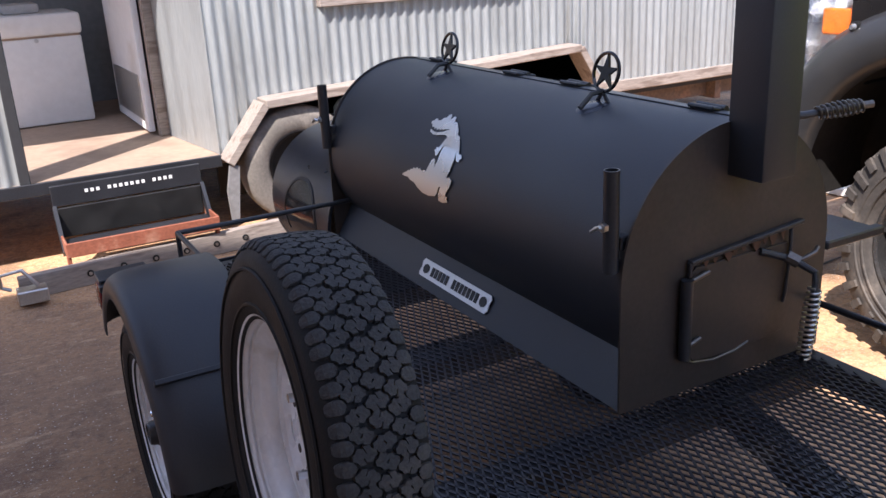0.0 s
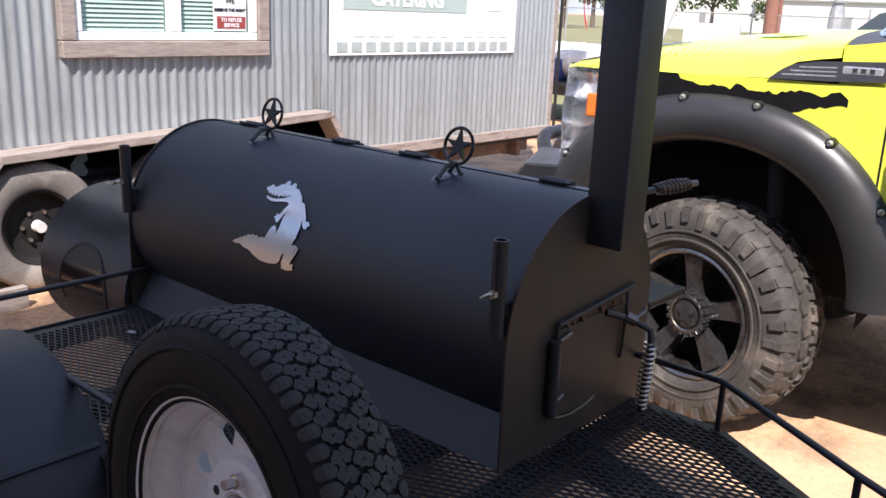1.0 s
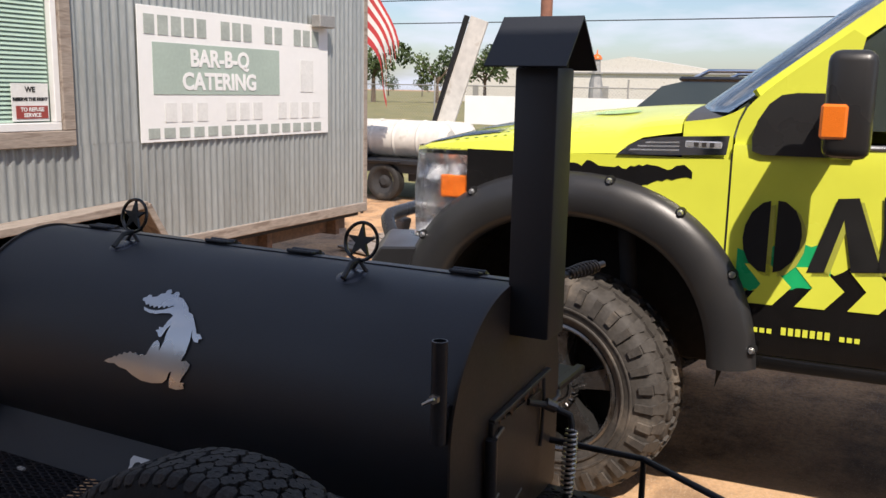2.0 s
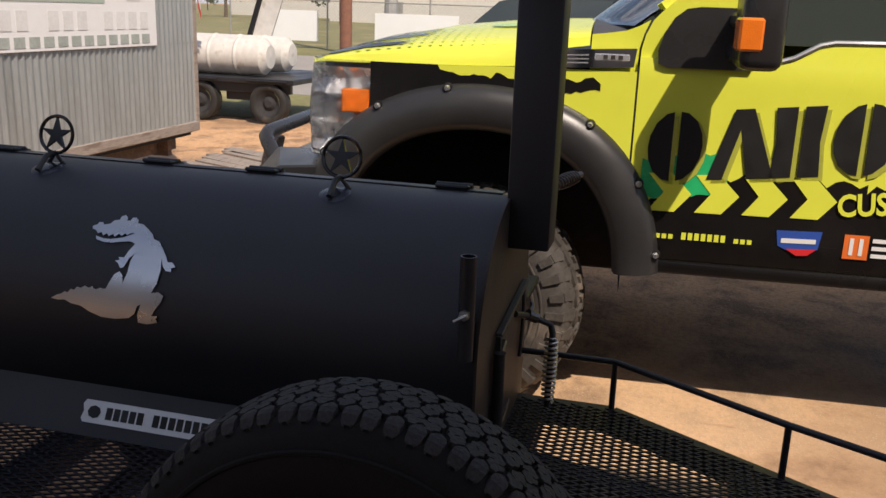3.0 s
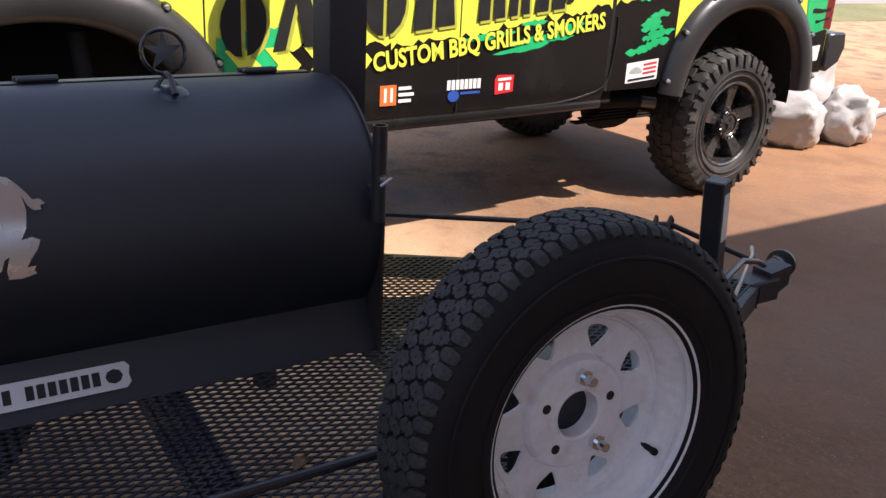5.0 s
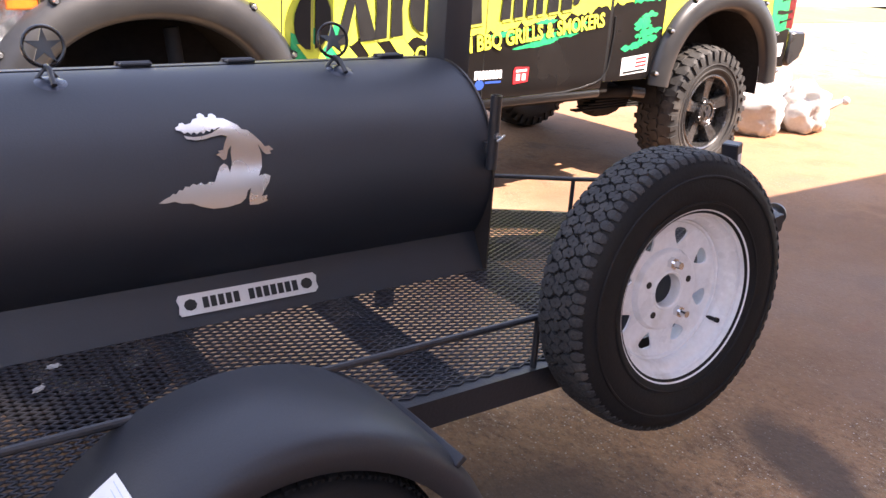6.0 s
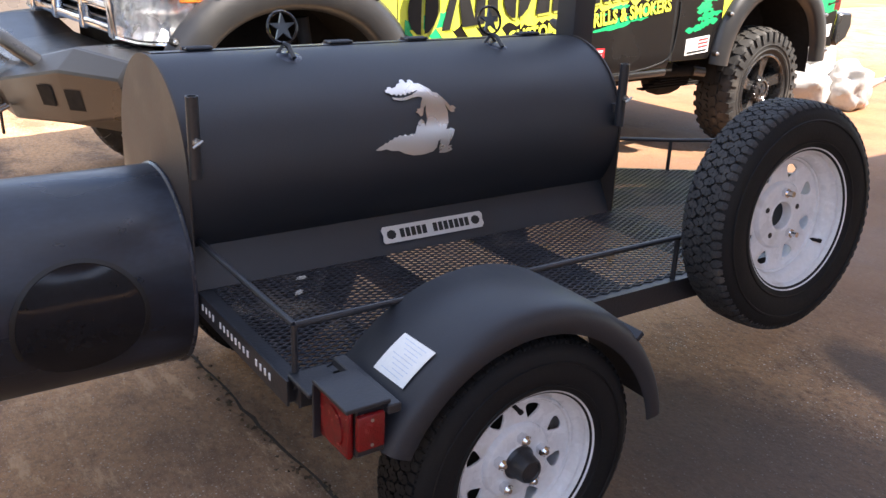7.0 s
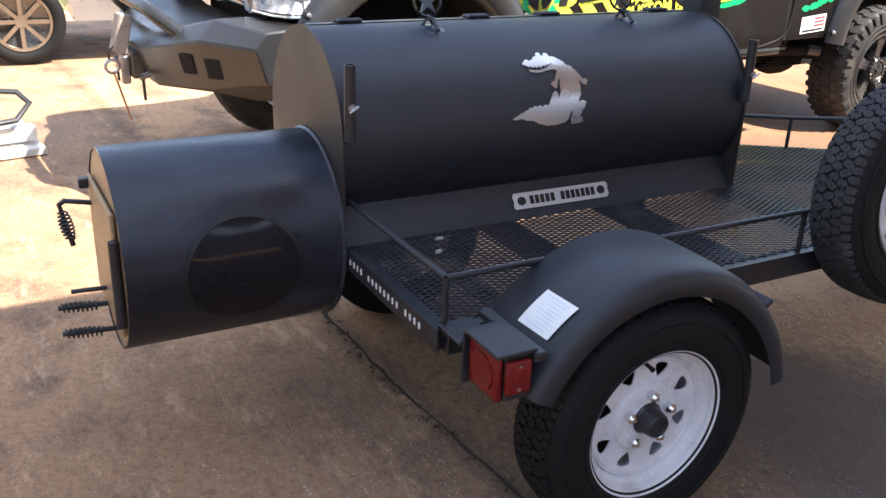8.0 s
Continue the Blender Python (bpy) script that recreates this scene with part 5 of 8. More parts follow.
# star handles in rings
def star_handle(y):
    base = Vector((CX - 0.075, y, CZ + math.sqrt(CR ** 2 - 0.075 ** 2)))
    n = Vector((-0.075, 0, math.sqrt(CR ** 2 - 0.075 ** 2))).normalized()
    c = base + Vector((0.045, 0, 0.077))
    across, up_ = Vector((0, 1, 0)), Vector((0.22, 0, 1)).normalized()
    m = axes(c, across, up_)
    bm = bmesh.new()
    star = []
    for k in range(10):
        rr = 0.044 if k % 2 == 0 else 0.0155
        a = radians(90 + 36 * k)
        star.append((rr * math.cos(a), rr * math.sin(a)))
    slab(bm, star, 0.008, m @ Matrix.Translation((0, 0, -0.004)))
    root = part("star_handle", bm, M_GLOSS_BLACK, smoker, "black star-in-ring lifting handle")
    pts = [m @ Vector((0.046 * math.cos(a), 0.046 * math.sin(a), 0)) for a in (2 * math.pi * k / 32 for k in range(33))]
    part("ring", tube(bmesh.new(), pts, 0.0046, 8, caps=False), M_GLOSS_BLACK, root)
    bm = tube(bmesh.new(), [base + Vector((-0.035, 0, 0.0)), base + Vector((0.0, 0, 0.03)), c - up_ * 0.046], 0.007, 8)
    tube(bm, [base + Vector((0.035, 0.03, -0.004)), c - up_ * 0.046, base + Vector((0.035, -0.03, -0.004))], 0.006, 8)
    part("stem", bm, M_FRAME, root)
    q = Matrix.Translation(base) @ n.to_track_quat("X", "Y").to_matrix().to_4x4()
    part("weld", lathe(bmesh.new(), [(0.0, 0.004), (0.018, 0.0035), (0.034, 0.0015), (0.042, -0.004)], 20, q), M_WELD, root, "burnished weld mark")


star_handle(2.503)
star_handle(1.744)

# stainless plate animal, plain outline, bent to the barrel
def on_barrel(y, s):
    """A place s metres down the near side of the barrel from its level line."""
    a = s / CR
    return Vector((CX - (CR + 0.003) * math.cos(a), y, CZ + (CR + 0.003) * math.sin(a)))


def plate_shape(parent, name, pts, label=""):
    bm = bmesh.new()
    vs = [bm.verts.new((x, y, 0)) for x, y in pts]
    f = bm.faces.new(vs)
    f.normal_update()
    bmesh.ops.triangulate(bm, faces=[f], ngon_method="EAR_CLIP")
    lo, hi = min(p[1] for p in pts), max(p[1] for p in pts)
    for k in range(1, 20):
        bmesh.ops.bisect_plane(bm, geom=bm.verts[:] + bm.edges[:] + bm.faces[:], plane_co=(0, lo + (hi - lo) * k / 20, 0), plane_no=(0, 1, 0))
    for v in bm.verts:
        v.co = on_barrel(v.co.x, v.co.y)
    r = bmesh.ops.extrude_face_region(bm, geom=bm.faces[:])
    for v in r["geom"]:
        if isinstance(v, bmesh.types.BMVert):
            v.co += Vector((v.co.x - CX, 0, v.co.z - CZ)).normalized() * 0.0015
    return part(name, bm, M_STEEL, parent, label, 30)


# profile on a grid of 1 unit = 0.56 mm, x towards the front of the trailer, y up
TAIL = [(0, 0), (25, 19), (44, 27), (56, 40), (69, 37), (82, 55), (97, 53), (107, 69), (125, 68), (140, 81), (158, 76), (173, 87), (191, 77), (208, 89), (234, 90), (244, 120), (256, 153), (274, 168), (291, 158), (301, 128)]
FRONT = [(310, 172), (306, 215), (312, 246), (297, 226), (286, 187), (272, 181), (256, 197), (240, 203), (259, 211), (249, 220), (274, 224), (282, 252), (297, 285), (272, 290), (234, 280), (196, 267), (158, 262), (122, 266), (113, 279), (148, 275), (186, 280), (234, 298), (278, 327)]
HEAD = [(256, 321), (246, 310), (234, 316), (224, 302), (208, 308), (196, 292), (183, 302), (168, 289), (155, 299), (143, 287), (130, 298), (115, 290), (102, 301), (82, 304), (79, 315), (94, 324), (97, 335), (112, 339), (122, 330), (148, 340), (158, 358), (178, 365), (178, 382), (193, 391), (208, 382), (211, 369), (226, 372), (229, 387), (244, 391), (259, 381), (262, 369), (291, 369), (320, 355), (350, 339), (365, 321)]
BACK = [(392, 317), (417, 297), (449, 266), (464, 247), (484, 251), (503, 236), (487, 229), (491, 216), (468, 213), (449, 228), (432, 260), (446, 212), (446, 157), (431, 119), (462, 130), (487, 121), (481, 94), (462, 61), (449, 33), (477, 40), (472, 26), (479, 14), (436, -2), (398, -4), (391, 24), (398, 68), (383, 57), (376, 24), (354, 3), (297, -14), (234, -21), (177, -12), (139, 1), (94, 0), (63, 8), (31, 0)]
SEATED = TAIL + FRONT + HEAD + BACK
plate_shape(barrel, "plate_figure", [(2.338 - 0.00056 * x - 0.00008 * y, 0.045 + 0.00057 * y - 0.00007 * x) for x, y in SEATED], "brushed stainless plate cut as a seated reptile")

# stainless name plate on the skirt, with plain bars for its cut-outs
sk = axes((CX - CR + 0.030, 2.105, 0.673), (0, -1, 0), (0.060, 0, 0.106))
sk.translation += sk.to_3x3() @ Vector((0, 0, 0.004))
outline = [(-0.192, -0.018), (-0.186, -0.026), (0.182, -0.027), (0.192, -0.016), (0.189, 0.0), (0.193, 0.016), (0.184, 0.026), (-0.186, 0.027), (-0.193, 0.016), (-0.188, 0.0)]
name_plate = part("name_plate", slab(bmesh.new(), outline, 0.002, sk), M_NAME, smoker, "brushed stainless name plate")
for k in range(13):
    if k == 5:
        continue
    x = -0.128 + 0.0205 * k
    part("cutout", slab(bmesh.new(), [(x, -0.014), (x + 0.015, -0.014), (x + 0.015, 0.014), (x, 0.014)], 0.0015, sk @ Matrix.Translation((0, 0, 0.0022))), M_INK, name_plate, "dark cut-out bar", smooth=False)
for x in (-0.160, 0.160):
    pts = [(x + 0.017 * math.cos(a), 0.015 * math.sin(a)) for a in (2 * math.pi * k / 8 for k in range(8))]
    part("cutout", slab(bmesh.new(), pts, 0.0015, sk @ Matrix.Translation((0, 0, 0.0022))), M_INK, name_plate, "dark round cut-out", smooth=False)

# upright pipe sockets at both ends with clamp screws
for y, x in ((1.372, 1.262), (2.882, 1.262)):
    bm = lathe(bmesh.new(), [(0.0165, 0.945), (0.0165, 1.160), (0.0135, 1.160), (0.0135, 0.945)], 24, Matrix.Translation((x, y, 0)) @ Matrix.Rotation(radians(-90), 4, "Y"), closed=True)
    sock = part("pipe_socket", bm, M_FRAME, smoker, "black upright pipe socket")
    bm = rod(bmesh.new(), (x - 0.012, y, 1.045), (x - 0.038, y + 0.004, 1.045), 0.005, seg=8)
    rod(bm, (x - 0.014, y, 1.045), (x - 0.024, y, 1.045), 0.011, seg=6)
    tube(bm, [(x - 0.038, y - 0.010, 1.052), (x - 0.040, y + 0.004, 1.044), (x - 0.038, y + 0.016, 1.036)], 0.0035)
    part("clamp_screw", bm, M_ZINC, sock, "zinc clamp screw")
    part("bracket", box(bmesh.new(), (x + 0.016, y - 0.012, 0.99), (CX - CR + 0.06, y + 0.012, 1.02), 0.002), M_FRAME, sock)

# square stack with a gabled hat
SX0, SX1, SY0, SY1 = 1.554, 1.654, 1.256, 1.356
stack = part("chimney", box(bmesh.new(), (SX0, SY0, 1.104), (SX1, SY1, 1.700), 0.006, seg=2), M_BLACK, smoker, "square black smoke chimney")
bm = bmesh.new()
ridge, eave, mid = 1.806, 1.700, (SX0 + SX1) / 2
for s in (-1, 1):
    m = axes((mid, SY0 - 0.035, ridge), (0, 1, 0), (s * 0.098, 0, eave - ridge))
    slab(bm, [(0, 0), (0.185, 0), (0.185, 0.146), (0, 0.146)], 0.004, m)
hat = part("hat", bm, M_BLACK, stack, "gabled black rain hat", smooth=False)
bm = box(bmesh.new(), (SX0 + 0.012, SY0 + 0.01, 1.70), (SX1 - 0.012, SY1 - 0.01, 1.735))
part("chimney_mouth", bm, M_INK, stack, "black block in the mouth")
bm = tube(bmesh.new(), [(SX1 - 0.004, 1.30, 1.225), (1.70, 1.285, 1.222), (1.725, 1.275, 1.225)], 0.008, 10)
damper = part("damper_handle", bm, M_FRAME, stack, "damper handle with a coil grip")
part("coil", spring(bmesh.new(), (1.725, 1.275, 1.225), (1.815, 1.232, 1.235), 0.016, 0.0028, 9, bulge=0.25), M_DARK_STEEL, damper, "coiled wire grip")
part("knob", rod(bmesh.new(), (1.725, 1.275, 1.225), (1.832, 1.224, 1.237), 0.008, seg=10), M_DARK_STEEL, damper)

# clean-out door on the front plate
pts = [(-x, z) for x, z in [(1.455, 0.715), (1.475, 0.695), (1.62, 0.688), (1.755, 0.700), (1.770, 0.72), (1.770, 0.905), (1.755, 0.918), (1.47, 0.918), (1.455, 0.900)]]
bm = slab(bmesh.new(), pts, 0.005, axes((0, Y0 - 0.007, 0), (-1, 0, 0), (0, 0, 1)))
bmesh.ops.bevel(bm, geom=bm.edges[:], offset=0.0015, segments=1, affect="EDGES")
front_door = part("access_door", bm, M_PLATE, smoker, "dark brown clean-out door, ground bounce in its tone", 20)
part("door_hinge", rod(bmesh.new(), (1.437, Y0 - 0.016, 0.715), (1.437, Y0 - 0.016, 0.900), 0.014, seg=12), M_FRAME, front_door, "thick black hinge barrel")
for z, w in ((0.742, 0.045), (0.893, 0.062)):
    part("hinge_strap", flat_bar(bmesh.new(), (1.440, Y0 - 0.016, z), (1.440 + w, Y0 - 0.014, z + 0.012), 0.012, 0.010, up=(0, 0, 1), bevel=0.003), M_DARK_STEEL, front_door, "worn steel hinge strap")
# pale tube traces the door's faint lower outline
bm = tube(bmesh.new(), [(1.44, Y0 - 0.006, 0.712), (1.47, Y0 - 0.009, 0.695), (1.53, Y0 - 0.010, 0.686), (1.60, Y0 - 0.009, 0.690), (1.64, Y0 - 0.007, 0.700)], 0.0035, 6)
part("edge_line", bm, M_DARK_STEEL, front_door, "pale curved line along the door's lower edge")
bm = flat_bar(bmesh.new(), (1.448, Y0 - 0.010, 0.934), (1.79, Y0 - 0.010, 0.962), 0.016, 0.010, up=(0, 0, 1), bevel=0.002)
strip = part("drip_strip", bm, M_FRAME, smoker, "dark drip strip above the door")
part("strip_end", box(bmesh.new(), (1.444, Y0 - 0.016, 0.900), (1.452, Y0 - 0.003, 0.934), 0.002), M_FRAME, strip)
rust_rng = random.Random(4)
for k in range(9):
    x = 1.50 + 0.028 * k + rust_rng.uniform(-0.008, 0.008)
    z = 0.934 + 0.082 * (x - 1.448) - 0.009
    w, h = rust_rng.uniform(0.006, 0.016), rust_rng.uniform(0.008, 0.028)
    bm = slab(bmesh.new(), [(-x - w, z), (-x + w, z), (-x + 0.5 * w, z - 0.6 * h), (-x, z - h), (-x - 0.7 * w, z - 0.5 * h)], 0.001, axes((0, Y0 - 0.0095, 0), (-1, 0, 0), (0, 0, 1)))
    part("rust_run", bm, M_RUST_RUN, strip, "brown rust run", smooth=False)
part("drop_rod", tube(bmesh.new(), [(1.752, Y0 - 0.012, 0.950), (1.752, Y0 - 0.014, 0.905), (1.747, Y0 - 0.013, 0.80), (1.742, Y0 - 0.012, 0.775)], 0.0045, 8), M_FRAME, front_door, "thin hanging rod")
bm = tube(bmesh.new(), [(1.66, Y0 - 0.008, 0.915), (1.715, Y0 - 0.030, 0.895), (1.735, Y0 - 0.045, 0.886), (1.752, Y0 - 0.085, 0.866), (1.748, Y0 - 0.092, 0.845), (1.728, Y0 - 0.092, 0.655)], 0.0085, 10)
pull = part("door_handle", bm, M_FRAME, front_door, "bent rod handle with a coil grip")
part("rod_collar", rod(bmesh.new(), (1.722, Y0 - 0.030, 0.896), (1.738, Y0 - 0.050, 0.884), 0.015, seg=10), M_DARK_STEEL, pull)
part("coil", spring(bmesh.new(), (1.746, Y0 - 0.092, 0.835), (1.729, Y0 - 0.092, 0.668), 0.0165, 0.0032, 14, bulge=0.2), M_ZINC, pull, "bright coiled wire grip")
bm = tube(bmesh.new(), [(1.775, Y0 - 0.006, 0.87), (1.79, Y0 - 0.02, 0.872), (1.82, Y0 - 0.028, 0.885), (1.835, Y0 - 0.022, 0.892)], 0.006, 8)
part("latch", bm, M_DARK_STEEL, smoker, "bent zinc latch pin")

# work shelf on the far side
bm = box(bmesh.new(), (1.905, Y0 + 0.03, 0.872), (2.10, Y1 - 0.05, 0.878), 0.001)
shelf = part("side_shelf", bm, M_FRAME, smoker, "folding black steel side shelf")
part("shelf_edge", box(bmesh.new(), (1.90, Y0 + 0.0, 0.862), (2.11, Y0 + 0.028, 0.884), 0.004), M_FRAME, shelf)

# ---- firebox ----
FX, FZ, FR, FY0, FY1 = 1.540, 0.622, 0.292, 2.902, 3.515
fm = Matrix.Translation((FX, 0, FZ)) @ Matrix.Rotation(radians(90), 4, "Z")
bm = lathe(bmesh.new(), [(FR, FY0), (FR, FY1), (FR - 0.007, FY1), (FR - 0.007, FY0)], 96, fm, closed=True)
firebox = part("firebox", bm, M_FIREBOX, smoker, "black offset firebox with a burnished sheen", 30)
part("weld_rim", lathe(bmesh.new(), [(FR, FY0), (FR + 0.006, FY0), (FR + 0.006, FY0 + 0.005), (FR, FY0 + 0.010)], 96, fm), M_WELD, firebox, "burnished weld rim", 30)
bm = lathe(bmesh.new(), [(0.0, FY1 - 0.012), (FR - 0.002, FY1 - 0.012), (FR - 0.002, FY1 - 0.004), (0.0, FY1 - 0.004)], 72, fm)
part("end_disc", bm, M_TAN_STEEL, firebox, "tan end disc, warm ground bounce in its colour")
bm = box(bmesh.new(), (FX - 0.20, FY1, FZ - 0.19), (FX + 0.20, FY1 + 0.012, FZ + 0.17), 0.004)
fdoor = part("firebox_door", bm, M_TAN_STEEL, firebox, "flat firebox door, warm ground bounce in its tan")
part("door_hinge", rod(bmesh.new(), (FX - 0.215, FY1 + 0.012, FZ - 0.15), (FX - 0.215, FY1 + 0.012, FZ + 0.10), 0.014, seg=12), M_FRAME, fdoor)
bm = tube(bmesh.new(), [(FX + 0.17, FY1 + 0.01, FZ + 0.085), (FX + 0.17, FY1 + 0.085, FZ + 0.10), (FX + 0.17, FY1 + 0.10, FZ + 0.09), (FX + 0.165, FY1 + 0.075, FZ - 0.04)], 0.008, 10)
fpull = part("door_handle", bm, M_FRAME, fdoor, "bent rod handle with a coil grip")
part("coil", spring(bmesh.new(), (FX + 0.17, FY1 + 0.095, FZ + 0.07), (FX + 0.166, FY1 + 0.079, FZ - 0.02), 0.019, 0.003, 8, bulge=0.4), M_FRAME, fpull, "coiled wire grip")
part("latch", box(bmesh.new(), (FX + 0.17, FY1 + 0.01, FZ + 0.13), (FX + 0.20, FY1 + 0.04, FZ + 0.16), 0.004), M_FRAME, fdoor)
part("draught_rod", rod(bmesh.new(), (FX + 0.02, FY1, FZ - 0.13), (FX + 0.02, FY1 + 0.11, FZ - 0.125), 0.007, seg=10), M_FRAME, fdoor, "draught slide rod")
for z, x in ((-0.185, 0.03), (-0.245, -0.02)):
    rodp = part("draught_rod", rod(bmesh.new(), (FX + x, FY1 - 0.01, FZ + z), (FX + x, FY1 + 0.15, FZ + z + 0.01), 0.008, seg=10), M_FRAME, firebox, "draught slide rod with a coil grip")
    part("coil", spring(bmesh.new(), (FX + x, FY1 + 0.04, FZ + z), (FX + x, FY1 + 0.14, FZ + z + 0.01), 0.015, 0.003, 8, bulge=0.2), M_FRAME, rodp, "coiled wire grip")

# round covered port in the side of the firebox
def on_firebox(y, s, lift):
    a = s / FR
    return Vector((FX - (FR + lift) * math.cos(a), y, FZ + (FR + lift) * math.sin(a)))


bm = bmesh.new()
n = 48
prof = [(0.170, 0.0), (0.170, 0.003), (0.158, 0.004), (0.156, 0.001)]
rings = [[bm.verts.new(on_firebox(3.200 + r * math.cos(a), -0.015 + r * math.sin(a), l)) for r, l in prof] for a in (radians(-25 + 230 * k / n) for k in range(n + 1))]
for p, q in zip(rings, rings[1:]):
    for i in range(3):
        bm.faces.new((p[i], p[i + 1], q[i + 1], q[i]))
port = part("port_ring", bm, M_INK, firebox, "dark ring round a side port")
bm = bmesh.new()
rings = [[bm.verts.new(on_firebox(3.200 + 0.157 * f * math.cos(a), -0.015 + 0.157 * f * math.sin(a), 0.002)) for f in (1.0, 0.8, 0.6, 0.4, 0.2, 0.02)] for a in (2 * math.pi * k / n for k in range(n))]
for k in range(n):
    p, q = rings[k], rings[(k + 1) % n]
    for i in range(5):
        bm.faces.new((p[i], p[i + 1], q[i + 1], q[i]))
bm.faces.new([r[5] for r in rings])
part("port_cover", bm, M_PORT, port, "glossy black port cover")

# drain pipe under the barrel
bm = rod(bmesh.new(), (1.58, 1.52, 0.615), (1.58, 1.52, 0.47), 0.024, seg=16)
rod(bm, (1.58, 1.52, 0.475), (1.58, 1.52, 0.42), 0.033, seg=8)
part("drain_pipe", bm, M_FRAME, smoker, "black capped drain pipe")

# ---- pickup truck ----
# local axes: x forward along the truck, y outward from its near side, z up
TRUCK_AT = Matrix(((-0.0698, -0.9976, 0, 3.19), (0.9976, -0.0698, 0, 0.0), (0, 0, 1, 0), (0, 0, 0, 1)))
truck = thing("pickup_truck", "lime yellow and black wrapped lifted crew-cab pickup truck", "pickup truck", local=TRUCK_AT)
WID = 2.02
AF, AR = (1.765, 0.60), (-2.27, 0.60)
ARCH = 0.655


def side_y(z):
    """How far the side stands out at a height."""
    if z < 0.80:
        return -0.035 * ((0.80 - z) / 0.14) ** 2
    if z > 1.42:
        return -0.02 - 0.30 * (z - 1.42) ** 1.2 if z > 1.55 else -0.15 * (z - 1.42)
    return 0.0


def panel(u0, u1, z0, z1, cut=None, nu=None, nz=None, thick=0.02):
    """A body panel of the near side between two uprights; z0, z1: heights or functions of u; cut: places left open."""
    bm = bmesh.new()
    f0 = z0 if callable(z0) else (lambda u: z0)
    f1 = z1 if callable(z1) else (lambda u: z1)
    nu = nu or max(2, int(abs(u1 - u0) / 0.035))
    nz = nz or 20
    grid = []
    for i in range(nu + 1):
        u = u0 + (u1 - u0) * i / nu
        grid.append([bm.verts.new((u, side_y(f0(u) + (f1(u) - f0(u)) * j / nz), f0(u) + (f1(u) - f0(u)) * j / nz)) for j in range(nz + 1)])
    for i in range(nu):
        for j in range(nz):
            q = (grid[i][j], grid[i + 1][j], grid[i + 1][j + 1], grid[i][j + 1])
            c = sum((v.co for v in q), Vector()) / 4
            if cut and cut(c.x, c.z):
                continue
            bm.faces.new(q)
    bmesh.ops.delete(bm, geom=[v for v in bm.verts if not v.link_faces], context="VERTS")
    r = bmesh.ops.extrude_face_region(bm, geom=bm.faces[:])
    for v in r["geom"]:
        if isinstance(v, bmesh.types.BMVert):
            v.co.y -= thick
    return bm


front_cut = lambda u, z: math.hypot(u - AF[0], z - AF[1]) < ARCH
rear_cut = lambda u, z: math.hypot(u - AR[0], z - AR[1]) < ARCH
G = 0.004
part("front_fender", panel(1.165 + G, 2.20, 0.72, lambda u: 1.417 - 0.013 * max(0.0, u - 1.58) / 0.6, front_cut), M_YELLOW, truck, "lime yellow front fender")
part("front_door", panel(-0.085 + G, 1.165 - G, 0.70, lambda u: 1.55 - 0.078 * (lambda f: f * f * (3 - 2 * f))(min(1.0, max(0.0, (u - 0.49) / 0.15)))), M_YELLOW, truck, "lime yellow front door with black lettering")
part("rear_door", panel(-1.09 + G, -0.085 - G, 0.70, 1.55), M_YELLOW, truck, "lime yellow rear door")
part("bed_side", panel(-3.15, -1.115, 0.74, 1.50, rear_cut), M_YELLOW, truck, "lime yellow bed side")
# the same panels on the far side
for name, bm, label in (("front_fender", panel(1.165 + G, 2.20, 0.72, 1.405, front_cut), "lime yellow front fender"), ("front_door", panel(-0.085 + G, 1.165 - G, 0.70, 1.55), "lime yellow front door"),
                        ("rear_door", panel(-1.09 + G, -0.085 - G, 0.70, 1.55), "lime yellow rear door"), ("bed_side", panel(-3.15, -1.115, 0.74, 1.50, rear_cut), "lime yellow bed side")):
    for v in bm.verts:
        v.co.y = -WID - v.co.y
    bmesh.ops.reverse_faces(bm, faces=bm.faces[:])
    part(name, bm, M_YELLOW, truck, label)
part("tailgate", box(bmesh.new(), (-3.19, -WID + 0.15, 0.90), (-3.145, -0.15, 1.49), 0.012, seg=2), M_YELLOW, truck, "lime yellow tailgate")
bm = box(bmesh.new(), (-1.09, -0.07, 0.645), (1.14, -0.005, 0.70), 0.015, seg=2)
part("rocker", bm, M_WRAP_BLACK, truck, "black rocker panel")

